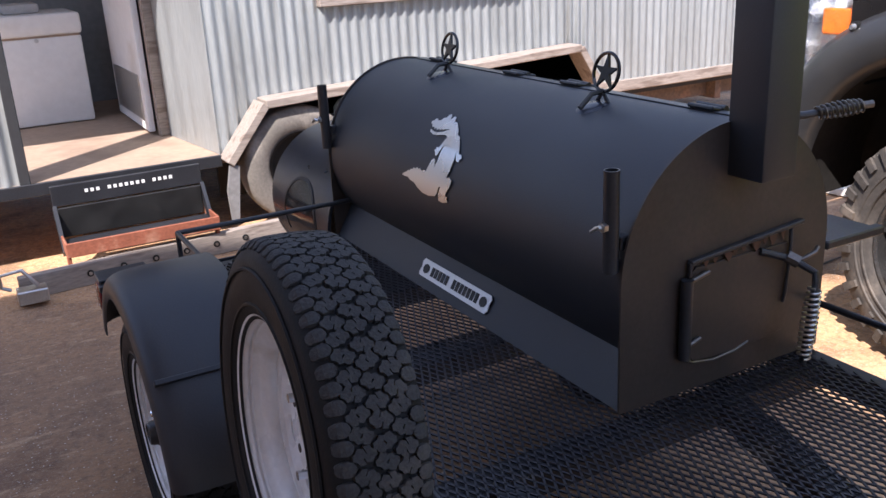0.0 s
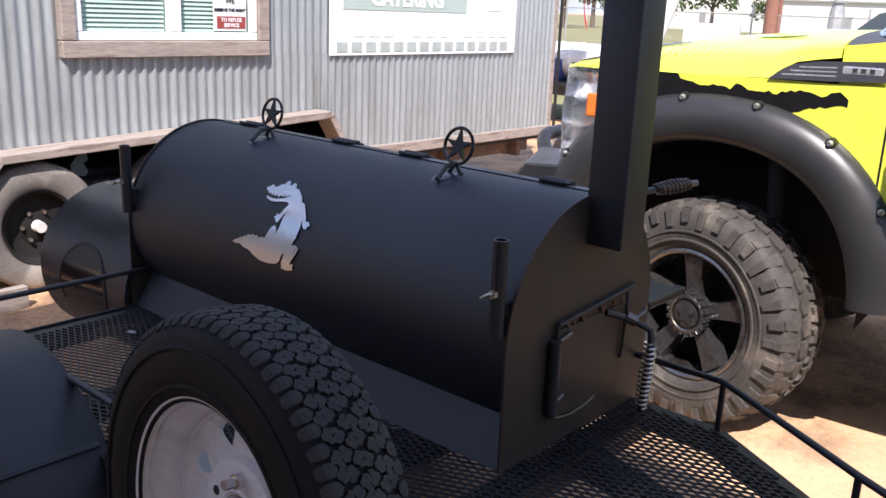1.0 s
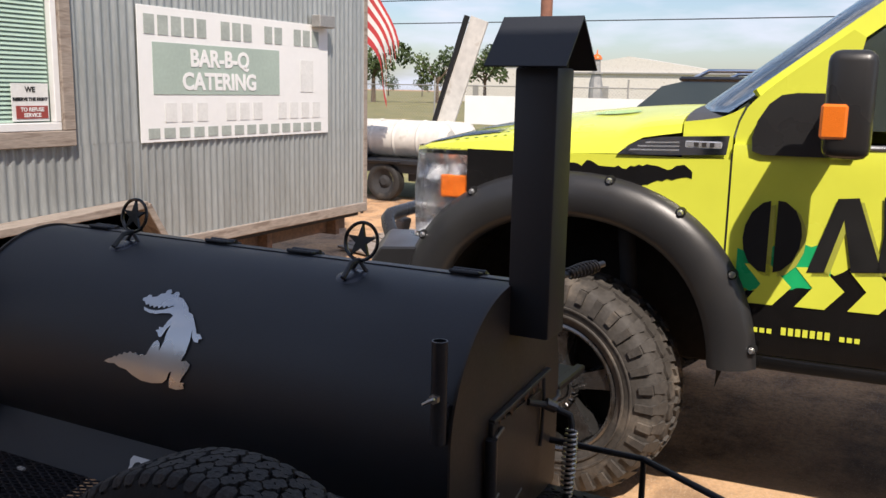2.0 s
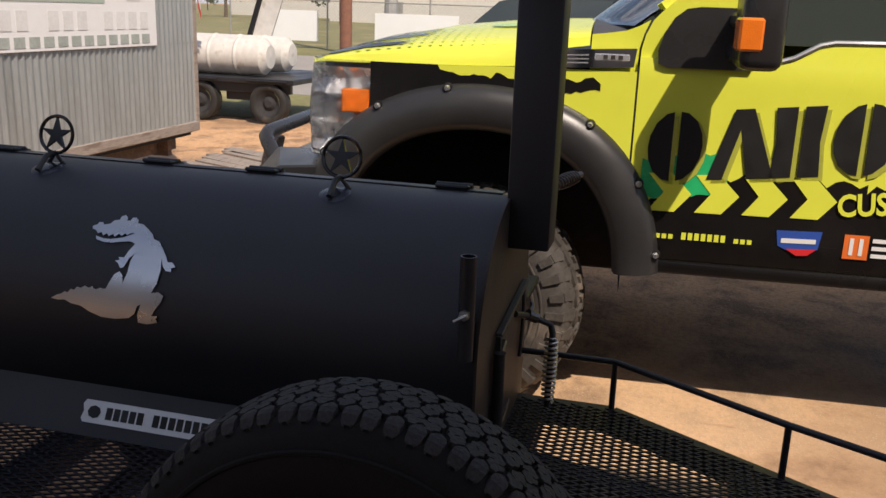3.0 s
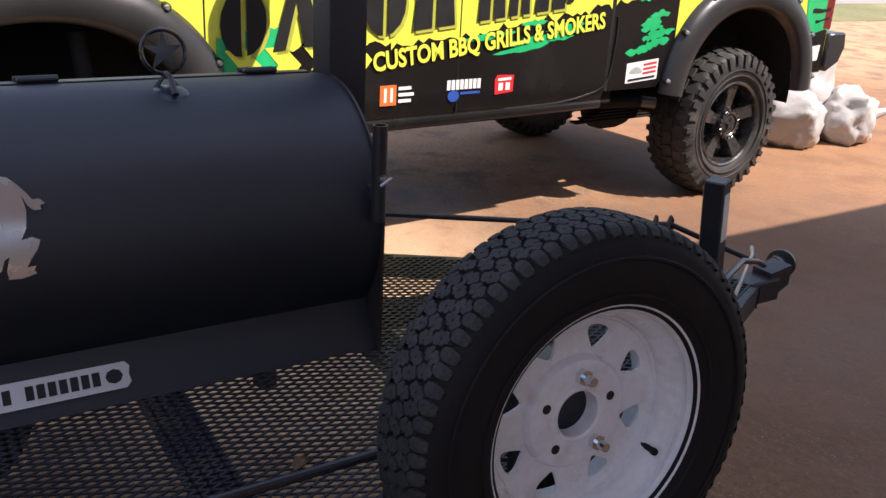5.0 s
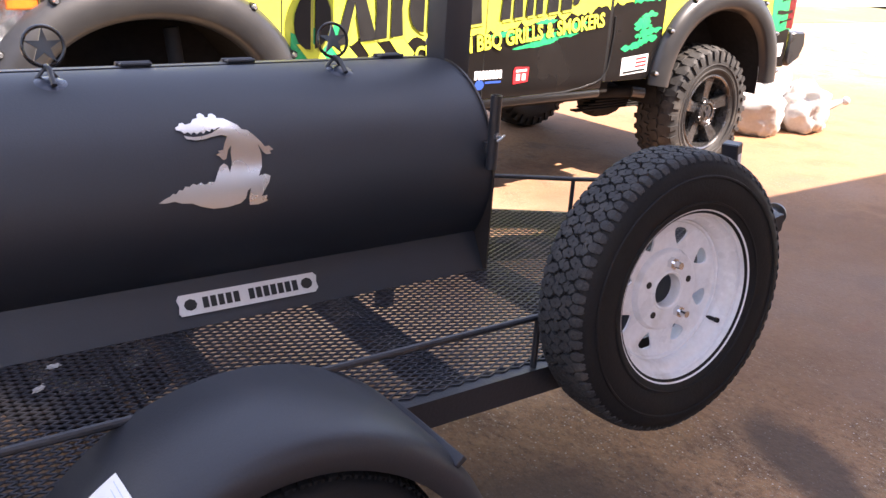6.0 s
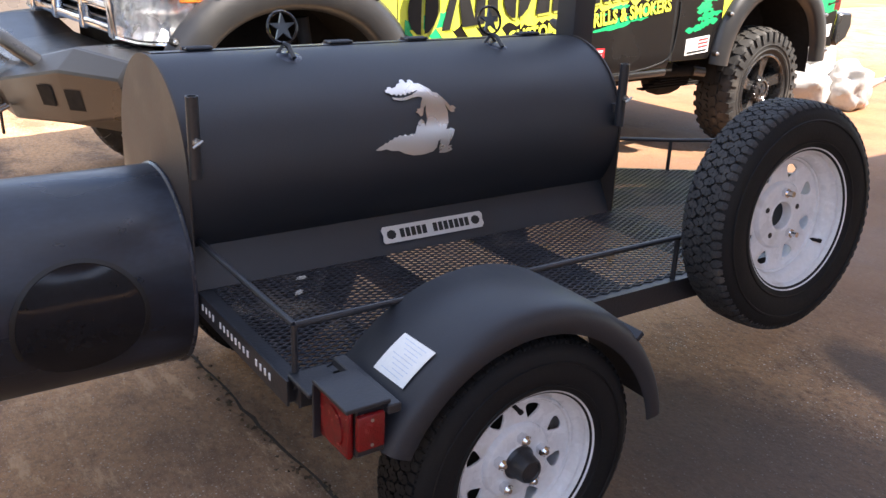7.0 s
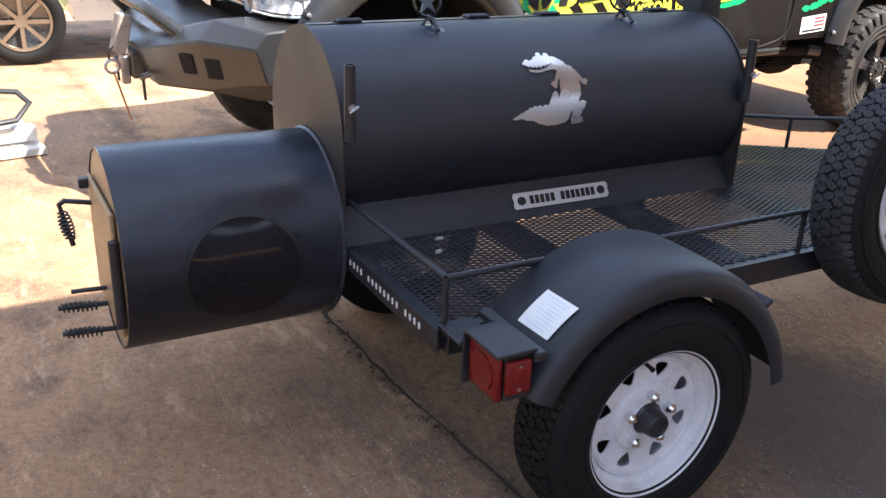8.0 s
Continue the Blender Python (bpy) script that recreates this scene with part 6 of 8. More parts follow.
# fender flares with bolts
def flare(c, label, a0=8, a1=176):
    bm = bmesh.new()
    n = 40
    prof = [(0.575, 0.035), (0.60, 0.055), (0.66, 0.062), (0.715, 0.044), (0.745, 0.008), (0.745, -0.01), (0.565, -0.01)]
    rings = []
    for k in range(n + 1):
        a = radians(a0 + (a1 - a0) * k / n)
        sq = 1 + 0.035 * abs(math.sin(2 * a)) ** 2
        rings.append([bm.verts.new((c[0] + r * sq * math.cos(a), y + 0.012, c[1] + r * sq * math.sin(a))) for r, y in prof])
    for p, q in zip(rings, rings[1:]):
        for i in range(len(prof)):
            j = (i + 1) % len(prof)
            bm.faces.new((p[i], p[j], q[j], q[i]))
    bm.faces.new(rings[0])
    bm.faces.new(rings[-1][::-1])
    root = part("fender_flare", bm, M_PLASTIC, truck, label, 60)
    for k in range(8):
        a = radians(a0 + 6 + (a1 - a0 - 12) * k / 7)
        sq = 1 + 0.035 * abs(math.sin(2 * a)) ** 2
        x, z = c[0] + 0.733 * sq * math.cos(a), c[1] + 0.733 * sq * math.sin(a)
        b = rod(bmesh.new(), (x, 0.02, z), (x, 0.050, z), 0.0205, 0.018, seg=14)
        cup = part("bolt_cup", b, M_INK, root, "dark recessed washer")
        b = rod(bmesh.new(), (x, 0.045, z), (x, 0.064, z), 0.0155, 0.008, seg=12)
        part("bolt", b, M_STEEL, cup, "chrome flare bolt")
    return root


flare(AF, "black bolt-on front fender flare")
flare(AR, "black bolt-on rear fender flare")
# inner arches and underbody
for c in (AF, AR):
    bm = lathe(bmesh.new(), [(0.60, -0.02), (0.60, -0.42), (0.0, -0.42)], 40, Matrix.Translation((c[0], 0, c[1])) @ Matrix.Rotation(radians(90), 4, "Z"), a0=radians(-5), a1=radians(185))
    part("wheel_arch", bm, M_UNDER, truck, "dark inner wheel arch")
bm = box(bmesh.new(), (-3.1, -WID + 0.45, 0.52), (2.2, -0.45, 0.72), 0.01)
box(bm, (-1.2, -WID + 0.03, 0.66), (1.2, -0.04, 0.74), 0.01)
part("chassis", bm, M_UNDER, truck, "dark chassis rails")
for c in (AF, AR):
    bm = rod(bmesh.new(), (c[0], -WID + 0.15, 0.47), (c[0], -0.15, 0.47), 0.06, seg=16)
    bmesh.ops.create_uvsphere(bm, u_segments=16, v_segments=10, radius=0.17, matrix=Matrix.Translation((c[0], -WID / 2, 0.47)))
    part("axle", bm, M_UNDER, truck, "dusty axle with differential")
bm = rod(bmesh.new(), (AF[0] - 0.24, -0.22, 0.55), (AF[0] - 0.18, -0.25, 1.1), 0.035, seg=12)
part("shock_absorber", bm, M_DARK, truck, "dusty shock absorber")
bm = bmesh.new()
tube(bm, [(-0.9, -0.35, 0.62), (-1.25, -0.32, 0.60), (-1.45, -0.22, 0.62), (-1.62, -0.14, 0.63)], 0.04, 12)
part("exhaust", bm, M_UNDER, truck, "dark exhaust pipe")
bm = lathe(bmesh.new(), [(0.0, -1.72), (0.06, -1.715), (0.105, -1.67), (0.12, -1.60), (0.12, -1.50), (0.10, -1.43), (0.05, -1.40), (0.0, -1.395)], 28, Matrix.Translation((0, -0.40, 0.535)))
part("air_tank", bm, M_UNDER, truck, "dusty round tank ahead of the rear wheel")
part("exhaust_tip", rod(bmesh.new(), (-1.55, -0.13, 0.63), (-1.62, -0.08, 0.625), 0.034, seg=16), M_DARK_STEEL, truck, "dull exhaust tip")
bm = bmesh.new()
for k in range(4):
    box(bm, (-1.98 + 0.0 * k, -0.30, 0.50 + 0.018 * k), (-1.15 - 0.06 * k, -0.24, 0.512 + 0.018 * k), 0.003)
part("leaf_spring", bm, M_UNDER, truck, "stack of dusty spring leaves")

# hull behind the panels, cab, hood, bed
def loft(sections, closed_ends=True):
    """Skin over cross sections of equal length."""
    bm = bmesh.new()
    rings = [[bm.verts.new(p) for p in s] for s in sections]
    for p, q in zip(rings, rings[1:]):
        n = len(p)
        for i in range(n):
            bm.faces.new((p[i], p[(i + 1) % n], q[(i + 1) % n], q[i]))
    if closed_ends:
        bm.faces.new(rings[0][::-1])
        bm.faces.new(rings[-1])
    return bm


ACROSS = (0.006, 0.015, 0.03, 0.06, 0.12, 0.2, 0.32, 0.5, 0.68, 0.8, 0.88, 0.94, 0.97, 0.985, 0.994)
# forward, lower edge, crown, inset: the hood folds over onto the sides and its edge rises behind the vent
HOOD = ((1.352, 1.507, 1.604, 0.018), (1.42, 1.497, 1.602, 0.014), (1.493, 1.484, 1.599, 0.012), (1.544, 1.455, 1.596, 0.010), (1.585, 1.420, 1.593, 0.009), (1.75, 1.414, 1.580, 0.006), (2.0, 1.409, 1.552, 0.006), (2.25, 1.404, 1.500, 0.012), (2.40, 1.402, 1.450, 0.04), (2.46, 1.392, 1.418, 0.08))


def hood_section(u, z_edge, z_mid, inset):
    pts = [(u, -inset - 0.02, z_edge - 0.002), (u, -inset, z_edge)]
    for f in ACROSS:
        pts.append((u, -inset - f * (WID - 2 * inset), z_edge + (z_mid - z_edge) * math.sin(math.pi * f) ** 0.28))
    pts += [(u, -WID + inset, z_edge), (u, -WID + inset + 0.02, z_edge - 0.002)]
    return pts


part("hood", loft([hood_section(*row) for row in HOOD]), M_YELLOW, truck, "lime yellow hood with black splashes", 40)
bm = loft([hood_section(1.10, 1.535, 1.600, 0.07), hood_section(1.20, 1.530, 1.612, 0.06), hood_section(1.346, 1.520, 1.612, 0.055)])
part("cowl", bm, M_COWL, truck, "grey plastic wiper cowl", 30)
bm = box(bmesh.new(), (-1.09, -WID + 0.04, 0.74), (1.06, -0.05, 1.40))
box(bm, (1.065, -WID + 0.46, 0.74), (2.30, -0.46, 1.40))
part("inner_body", bm, M_UNDER, truck)
# cab upper: pillars, glass, roof
cab = [(1.16, 1.60), (0.42, 2.165), (-0.75, 2.22), (-1.05, 2.11), (-1.08, 1.55), (1.16, 1.53)]
ins = lambda z: 0.03 + 0.17 * max(0.0, (z - 1.5) / 0.6)
bm = loft([[(u, -ins(z), z) for u, z in cab], [(u, -WID + ins(z), z) for u, z in cab]])
part("cab_glass", bm, M_GLASS_DARK, truck, "dark tinted cab glass", smooth=False)
for a, b, w in (((1.085, 1.641), (0.42, 2.17), 0.055), ((0.42, 2.17), (-0.75, 2.23), 0.06), ((-0.75, 2.23), (-1.06, 2.11), 0.06), ((-1.05, 2.14), (-1.085, 1.53), 0.09), ((-0.085, 2.21), (-0.085, 1.53), 0.10)):
    for s in (0, 1):
        y = (lambda z: -ins(z) + 0.012) if s == 0 else (lambda z: -WID + ins(z) - 0.012)
        bm = flat_bar(bmesh.new(), (a[0], y(a[1]), a[1]), (b[0], y(b[1]), b[1]), 0.035, w, up=(0.5, 0, 1), bevel=0.008)
        part("pillar", bm, M_YELLOW, truck, "yellow cab pillar")
for s in (0, 1):
    m = axes((0, -0.028 if s == 0 else -WID + 0.056, 0), (1, 0, 0), (0, 0, 1))
    part("pillar_base", slab(bmesh.new(), [(1.346, 1.412), (1.346, 1.548), (1.28, 1.556), (1.22, 1.566), (1.175, 1.584), (1.134, 1.608), (1.155, 1.556), (1.168, 1.50), (1.169, 1.412)], 0.028, m), M_YELLOW, truck, "yellow foot of the windscreen pillar")
    part("door_corner", slab(bmesh.new(), [(1.161, 1.42), (1.160, 1.50), (1.148, 1.554), (1.124, 1.607), (1.10, 1.634), (1.04, 1.690), (0.80, 1.876), (0.76, 1.85), (0.80, 1.62), (0.80, 1.42)], 0.028, m), M_YELLOW, truck, "yellow front corner of the door frame")
bm = bmesh.new()
screen = []
for k in range(17):
    f = k / 16
    row = []
    for u, z in ((1.205, 1.585), (1.17, 1.612), (0.99, 1.750), (0.72, 1.955), (0.46, 2.150)):
        side_in = ins(z) + 0.006
        row.append(bm.verts.new((u - 0.012 + 0.20 * (1 - abs(2 * f - 1) ** 3), -side_in - f * (WID - 2 * side_in), z)))
    screen.append(row)
for p, q in zip(screen, screen[1:]):
    for i in range(4):
        bm.faces.new((p[i], p[i + 1], q[i + 1], q[i]))
bmesh.ops.solidify(bm, geom=bm.faces[:], thickness=0.006)
part("windscreen", bm, M_SCREEN, truck, "curved blue-grey windscreen", 40)
part("roof", box(bmesh.new(), (-1.0, -WID + 0.15, 2.19), (0.45, -0.15, 2.25), 0.03, seg=2), M_YELLOW, truck, "yellow cab roof")
bm = tube(bmesh.new(), [(0.80, -0.008, 1.476), (0.66, -0.009, 1.478), (0.615, -0.011, 1.492), (0.573, -0.014, 1.516), (0.53, -0.018, 1.540), (0.48, -0.020, 1.551), (0.33, -0.021, 1.554), (-1.08, -0.021, 1.556)], 0.010, 8)
part("belt_trim", bm, M_STEEL, truck, "bright belt-line trim")
bm = box(bmesh.new(), (-1.60, -WID + 0.03, 0.74), (-1.115, -0.03, 1.40))
box(bm, (-3.14, -WID + 0.03, 0.74), (-2.95, -0.03, 1.40))
box(bm, (-2.945, -WID + 0.46, 0.74), (-1.605, -0.46, 1.40))
part("bed_inner", bm, M_UNDER, truck)
part("bed_rail", box(bmesh.new(), (-3.15, -0.10, 1.50), (-1.115, -0.005, 1.53), 0.008), M_PLASTIC, truck, "black bed rail cap")
part("bed_rail", box(bmesh.new(), (-3.15, -WID + 0.005, 1.50), (-1.115, -WID + 0.10, 1.53), 0.008), M_PLASTIC, truck, "black bed rail cap")
# rear bumper and tail lamp
bm = slab(bmesh.new(), [(-3.15, 0.78), (-3.20, 0.74), (-3.33, 0.80), (-3.38, 0.90), (-3.36, 1.0), (-3.16, 1.0)], WID + 0.04, axes((0, 0.02, 0), (1, 0, 0), (0, 0, 1)) )
bmesh.ops.bevel(bm, geom=bm.edges[:], offset=0.012, segments=1, affect="EDGES")
part("rear_bumper", bm, M_PLASTIC, truck, "black rear bumper")
part("tail_lamp", box(bmesh.new(), (-3.185, -0.14, 1.02), (-3.08, 0.004, 1.40), 0.01), M_RED_LENS, truck, "red tail lamp")
part("tail_lamp", box(bmesh.new(), (-3.185, -WID - 0.004, 1.02), (-3.08, -WID + 0.14, 1.40), 0.01), M_RED_LENS, truck, "red tail lamp")

# wheels
for c, yaw, rubber in ((AF, -12, M_RUBBER_DUST), (AR, 0, M_RUBBER_REAR)):
    w = holder("wheel", truck, Matrix.Translation((c[0], -0.145, 0.456)) @ Matrix.Rotation(radians(-90 + yaw), 4, "Z"), "black alloy wheel with a mud-terrain tyre")
    truck_wheel(w, 0.460, 0.32, rubber)
    w2 = holder("wheel", truck, Matrix.Translation((c[0], -WID + 0.145, 0.456)) @ Matrix.Rotation(radians(90 + yaw), 4, "Z"), "black alloy wheel with a mud-terrain tyre")
    truck_wheel(w2, 0.460, 0.32, rubber)

# mirror
bm = box(bmesh.new(), (0.725, 0.20, 1.46), (0.865, 0.42, 1.79), 0.035, seg=3)
mirror = part("wing_mirror", bm, M_PLASTIC, truck, "black towing mirror with an amber lamp")
part("marker_lamp", box(bmesh.new(), (0.797, 0.300, 1.522), (0.874, 0.428, 1.628), 0.008), M_AMBER, mirror, "amber marker lamp")
for z in (1.50, 1.62):
    part("mirror_arm", box(bmesh.new(), (0.80, -0.02, z - 0.025), (0.86, 0.22, z + 0.025), 0.012), M_PLASTIC, mirror)
part("mirror_base", slab(bmesh.new(), [(0.76, 1.44), (1.06, 1.44), (1.095, 1.452), (1.10, 1.50), (1.085, 1.56), (1.05, 1.62), (1.01, 1.652), (0.96, 1.66), (0.76, 1.66)], 0.03, axes((0, 0.015, 0), (1, 0, 0), (0, 0, 1))), M_PLASTIC, mirror)

# ---- truck front end ----
def wing(v, pts):
    return [(u, v, z) for u, z in pts]


B = [wing(0.035, [(2.40, 0.99), (2.58, 0.975), (2.63, 0.90), (2.58, 0.74), (2.42, 0.70)]),
     wing(-0.30, [(2.40, 1.01), (2.70, 1.0), (2.79, 0.90), (2.74, 0.66), (2.46, 0.58)]),
     wing(-0.72, [(2.40, 0.94), (2.86, 0.89), (2.95, 0.81), (2.88, 0.62), (2.50, 0.54)]),
     wing(-WID + 0.72, [(2.40, 0.94), (2.86, 0.89), (2.95, 0.81), (2.88, 0.62), (2.50, 0.54)]),
     wing(-WID + 0.30, [(2.40, 1.01), (2.70, 1.0), (2.79, 0.90), (2.74, 0.66), (2.46, 0.58)]),
     wing(-WID - 0.035, [(2.40, 0.99), (2.58, 0.975), (2.63, 0.90), (2.58, 0.74), (2.42, 0.70)])]
bm = loft(B)
bmesh.ops.bevel(bm, geom=bm.edges[:], offset=0.008, segments=1, affect="EDGES")
bumper = part("front_bumper", bm, M_PLASTIC, truck, "angular black steel winch bumper", 20)


def on_bumper(v, z, lift=0.003):
    """A place on the near wing's front face."""
    (va, ua), (vb, ub) = (((0.035, (2.63, 0.90, 2.58, 0.74)), (-0.30, (2.79, 0.90, 2.74, 0.66))) if v > -0.30 else ((-0.30, (2.79, 0.90, 2.74, 0.66)), (-0.72, (2.95, 0.81, 2.88, 0.62))))
    f = (v - va) / (vb - va)
    c = [p + (q - p) * f for p, q in zip(ua, ub)]
    g = (z - c[3]) / (c[1] - c[3])
    return Vector((c[2] + (c[0] - c[2]) * g + lift, v + lift, z))


for v0 in (-0.245, -0.415):
    bm = bmesh.new()
    vs = [bm.verts.new(on_bumper(v0 + a, 0.775 + c)) for a, c in ((0.045, -0.045), (-0.045, -0.05), (-0.045, 0.045), (0.045, 0.05))]
    bm.faces.new(vs)
    part("bumper_port", bm, M_UNDER, bumper, "dark square port", smooth=False)
bm = tube(bmesh.new(), [(2.70, -0.40, 0.79), (2.738, -0.452, 0.85), (2.87, -0.605, 0.965), (2.896, -0.645, 0.99), (2.905, -0.70, 1.005), (2.90, -WID + 0.70, 1.02), (2.896, -WID + 0.645, 0.99), (2.87, -WID + 0.605, 0.965), (2.738, -WID + 0.452, 0.85), (2.70, -WID + 0.40, 0.79)], 0.036, 14)
part("bull_bar", bm, M_PLASTIC, bumper, "black bull bar hoop")
for v in (-0.74, -WID + 0.74):
    bm = tube(bmesh.new(), [(2.91, v - 0.028, 0.68), (2.945, v - 0.028, 0.665), (2.955, v, 0.655), (2.945, v + 0.028, 0.665), (2.91, v + 0.028, 0.68)], 0.009, 8)
    hook = part("shackle", bm, M_DARK_STEEL, bumper, "steel tow shackle")
    part("shackle_drop", flat_bar(bmesh.new(), (2.945, v, 0.655), (2.945, v + 0.01, 0.545), 0.022, 0.012, up=(1, 0, 0), bevel=0.003), M_INK, hook, "black rubber drop")
bm = box(bmesh.new(), (2.90, -1.16, 0.63), (2.965, -0.86, 0.77), 0.008)
winch = part("winch", bm, M_DARK_STEEL, bumper, "steel winch fairlead on the bumper")
part("fairlead_cheek", box(bmesh.new(), (2.967, -0.93, 0.60), (3.01, -0.895, 0.745), 0.006), M_ZINC, winch, "bright fairlead cheek")
part("wood_block", box(bmesh.new(), (-0.035, -0.05, -0.10), (0.035, 0.05, 0.10), 0.008, Matrix.Translation((2.985, -0.95, 0.855)) @ Matrix.Rotation(radians(-14), 4, "Y")), M_WOOD, winch, "tan wood block wedged on the winch")
bm = tube(bmesh.new(), [(3.05 + 0.034 * math.cos(a), -0.93, 0.69 + 0.034 * math.sin(a)) for a in (2 * math.pi * k / 16 for k in range(17))], 0.009, 8)
part("pull_ring", bm, M_ZINC, winch, "steel pull ring")
bm = tube(bmesh.new(), [(2.98, -0.92, 0.745), (3.03, -0.92, 0.80), (3.065, -0.925, 0.765), (3.06, -0.93, 0.715)], 0.006, 6)
part("hook_wire", bm, M_INK, winch, "black wire loop")
part("winch_strap", flat_bar(bmesh.new(), (3.045, -0.93, 0.665), (2.985, -0.90, 0.41), 0.026, 0.006, up=(1, 0, 0)), M_STRAP, winch, "tan hook strap")

# grille with three chrome bars in a chrome surround
bm = box(bmesh.new(), (2.36, -WID + 0.36, 1.02), (2.42, -0.36, 1.40))
grille = part("grille", bm, M_INK, truck, "dark grille with heavy chrome bars")
for z in (1.06, 1.16, 1.26, 1.36):
    part("grille_bar", box(bmesh.new(), (2.42, -WID + 0.40, z - 0.022), (2.515, -0.40, z + 0.022), 0.010, seg=2), M_CHROME, grille, "chrome grille bar")
for v in (-0.36, -0.78, -WID + 0.78, -WID + 0.36):
    part("grille_post", box(bmesh.new(), (2.42, v - 0.035, 1.02), (2.52, v + 0.035, 1.40), 0.012, seg=2), M_CHROME, grille, "chrome grille post")
for v in (-0.57, -WID / 2, -WID + 0.57):
    bm = bmesh.new()
    for k in range(9):
        z = 1.045 + 0.042 * k
        box(bm, (2.425, v - 0.18, z), (2.48, v + 0.18, z + 0.012))
    part("grille_mesh", bm, M_PLASTIC, grille, "black grille slats", kind="stuff", smooth=False)

# headlamps wrapping round the corner
for s in (0, 1):
    def vy(v):
        return v if s == 0 else -WID - v
    lo = [(2.195, -0.004), (2.26, -0.004), (2.33, -0.008), (2.40, -0.020), (2.45, -0.048), (2.482, -0.11), (2.498, -0.21), (2.505, -0.32)]

    def low_edge(u):
        return 1.03 + 0.14 * max(0.0, min(1.0, (2.33 - u) / 0.13))

    # chrome housing, pleated behind the lens
    bm = bmesh.new()
    cols = []
    fine = [(lo[i][0] + (lo[i + 1][0] - lo[i][0]) * f, lo[i][1] + (lo[i + 1][1] - lo[i][1]) * f) for i in range(len(lo) - 1) for f in (0.0, 0.5)] + [lo[-1]]
    for k, (u, v) in enumerate(fine):
        sink = (0.030 if k % 2 else 0.048) * (0.4 if k == 0 else 1.0)
        cu, cv = u - sink * (0.2 if v > -0.02 else 0.9), v - sink * (1.0 if v > -0.08 else 0.1)
        z0 = low_edge(u) + 0.012
        cols.append([bm.verts.new((cu - d * (0.3 if v > -0.02 else 1.0), vy(cv - d * (1.0 if v > -0.08 else 0.0)), z0 + (1.383 - z0) * f)) for f, d in ((0, -0.02), (0.16, 0.02), (0.34, 0.0), (0.40, 0.025), (0.62, 0.03), (0.68, 0.0), (0.86, 0.02), (1.0, -0.02))])
    for p, q in zip(cols, cols[1:]):
        for i in range(7):
            bm.faces.new((p[i], q[i], q[i + 1], p[i + 1]))
    r = bmesh.ops.extrude_face_region(bm, geom=bm.faces[:])
    for v in r["geom"]:
        if isinstance(v, bmesh.types.BMVert):
            v.co.x -= 0.006
    head = part("headlamp", bm, M_LAMP_CHROME, truck, "clear headlamp with amber corner", 15)
    bm = bmesh.new()
    bot = [bm.verts.new((u, vy(v), low_edge(u))) for u, v in lo]
    mid = [bm.verts.new((u + 0.004, vy(v + 0.006), 0.5 * (low_edge(u) + 1.412))) for u, v in lo]
    top = [bm.verts.new((u - 0.01, vy(v - 0.005), 1.412)) for u, v in lo]
    for i in range(len(lo) - 1):
        bm.faces.new((bot[i], bot[i + 1], mid[i + 1], mid[i]))
        bm.faces.new((mid[i], mid[i + 1], top[i + 1], top[i]))
    bmesh.ops.solidify(bm, geom=bm.faces[:], thickness=0.003)
    lens = part("lens", bm, M_LAMP_GLASS, head, "clear plastic lens", 50)
    lens.visible_shadow = False
    bm = tube(bmesh.new(), [(u, vy(v), low_edge(u)) for u, v in lo], 0.007, 6)
    part("lens_rim", bm, M_CHROME, head, "chrome lower rim")
    bm = tube(bmesh.new(), [(2.49, vy(-0.345), 1.02), (2.515, vy(-0.345), 1.20), (2.49, vy(-0.345), 1.40)], 0.026, 12)
    part("lamp_post", bm, M_CHROME, head, "chrome bar beside the lamp")
    bm = box(bmesh.new(), (2.18, min(vy(-0.36), vy(-0.10)), 1.02), (2.36, max(vy(-0.36), vy(-0.10)), 1.412))
    part("lamp_back", bm, M_INK, head, "dark lamp body")
    bm = box(bmesh.new(), (2.205, min(vy(-0.03), vy(-0.009)), 1.205), (2.322, max(vy(-0.03), vy(-0.009)), 1.300), 0.006)
    part("turn_lamp", bm, M_AMBER, head, "amber corner lens")
    for v, z, r in ((-0.20, 1.28, 0.075), (-0.20, 1.12, 0.055)):
        bm = lathe(bmesh.new(), [(r, 2.472), (r * 0.96, 2.478), (r * 0.8, 2.454), (r * 0.45, 2.434), (r * 0.2, 2.432), (r * 0.18, 2.459), (0.0, 2.464)], 28, Matrix.Translation((0, vy(v), z)))
        part("reflector", bm, M_CHROME, head, "round chrome reflector")

# fender vent
SIDE = axes((0, 0, 0), (1, 0, 0), (0, 0, 1))
bm = slab(bmesh.new(), [(1.583, 1.419), (1.546, 1.450), (1.495, 1.477), (1.42, 1.490), (1.30, 1.497), (1.176, 1.503), (1.184, 1.434), (1.39, 1.424)], 0.020, SIDE @ Matrix.Translation((0, 0, -0.010)))
vent = part("fender_vent", bm, M_CHROME, truck, "black and chrome fender vent")
part("vent_opening", slab(bmesh.new(), [(1.555, 1.427), (1.535, 1.446), (1.49, 1.468), (1.42, 1.481), (1.350, 1.485), (1.350, 1.431)], 0.003, SIDE @ Matrix.Translation((0, 0, 0.0105))), M_INK, vent, "dark louvred opening")
part("vent_opening", slab(bmesh.new(), [(1.338, 1.486), (1.188, 1.493), (1.194, 1.443), (1.338, 1.437)], 0.003, SIDE @ Matrix.Translation((0, 0, 0.0105))), M_INK, vent, "dark recess round the badge")
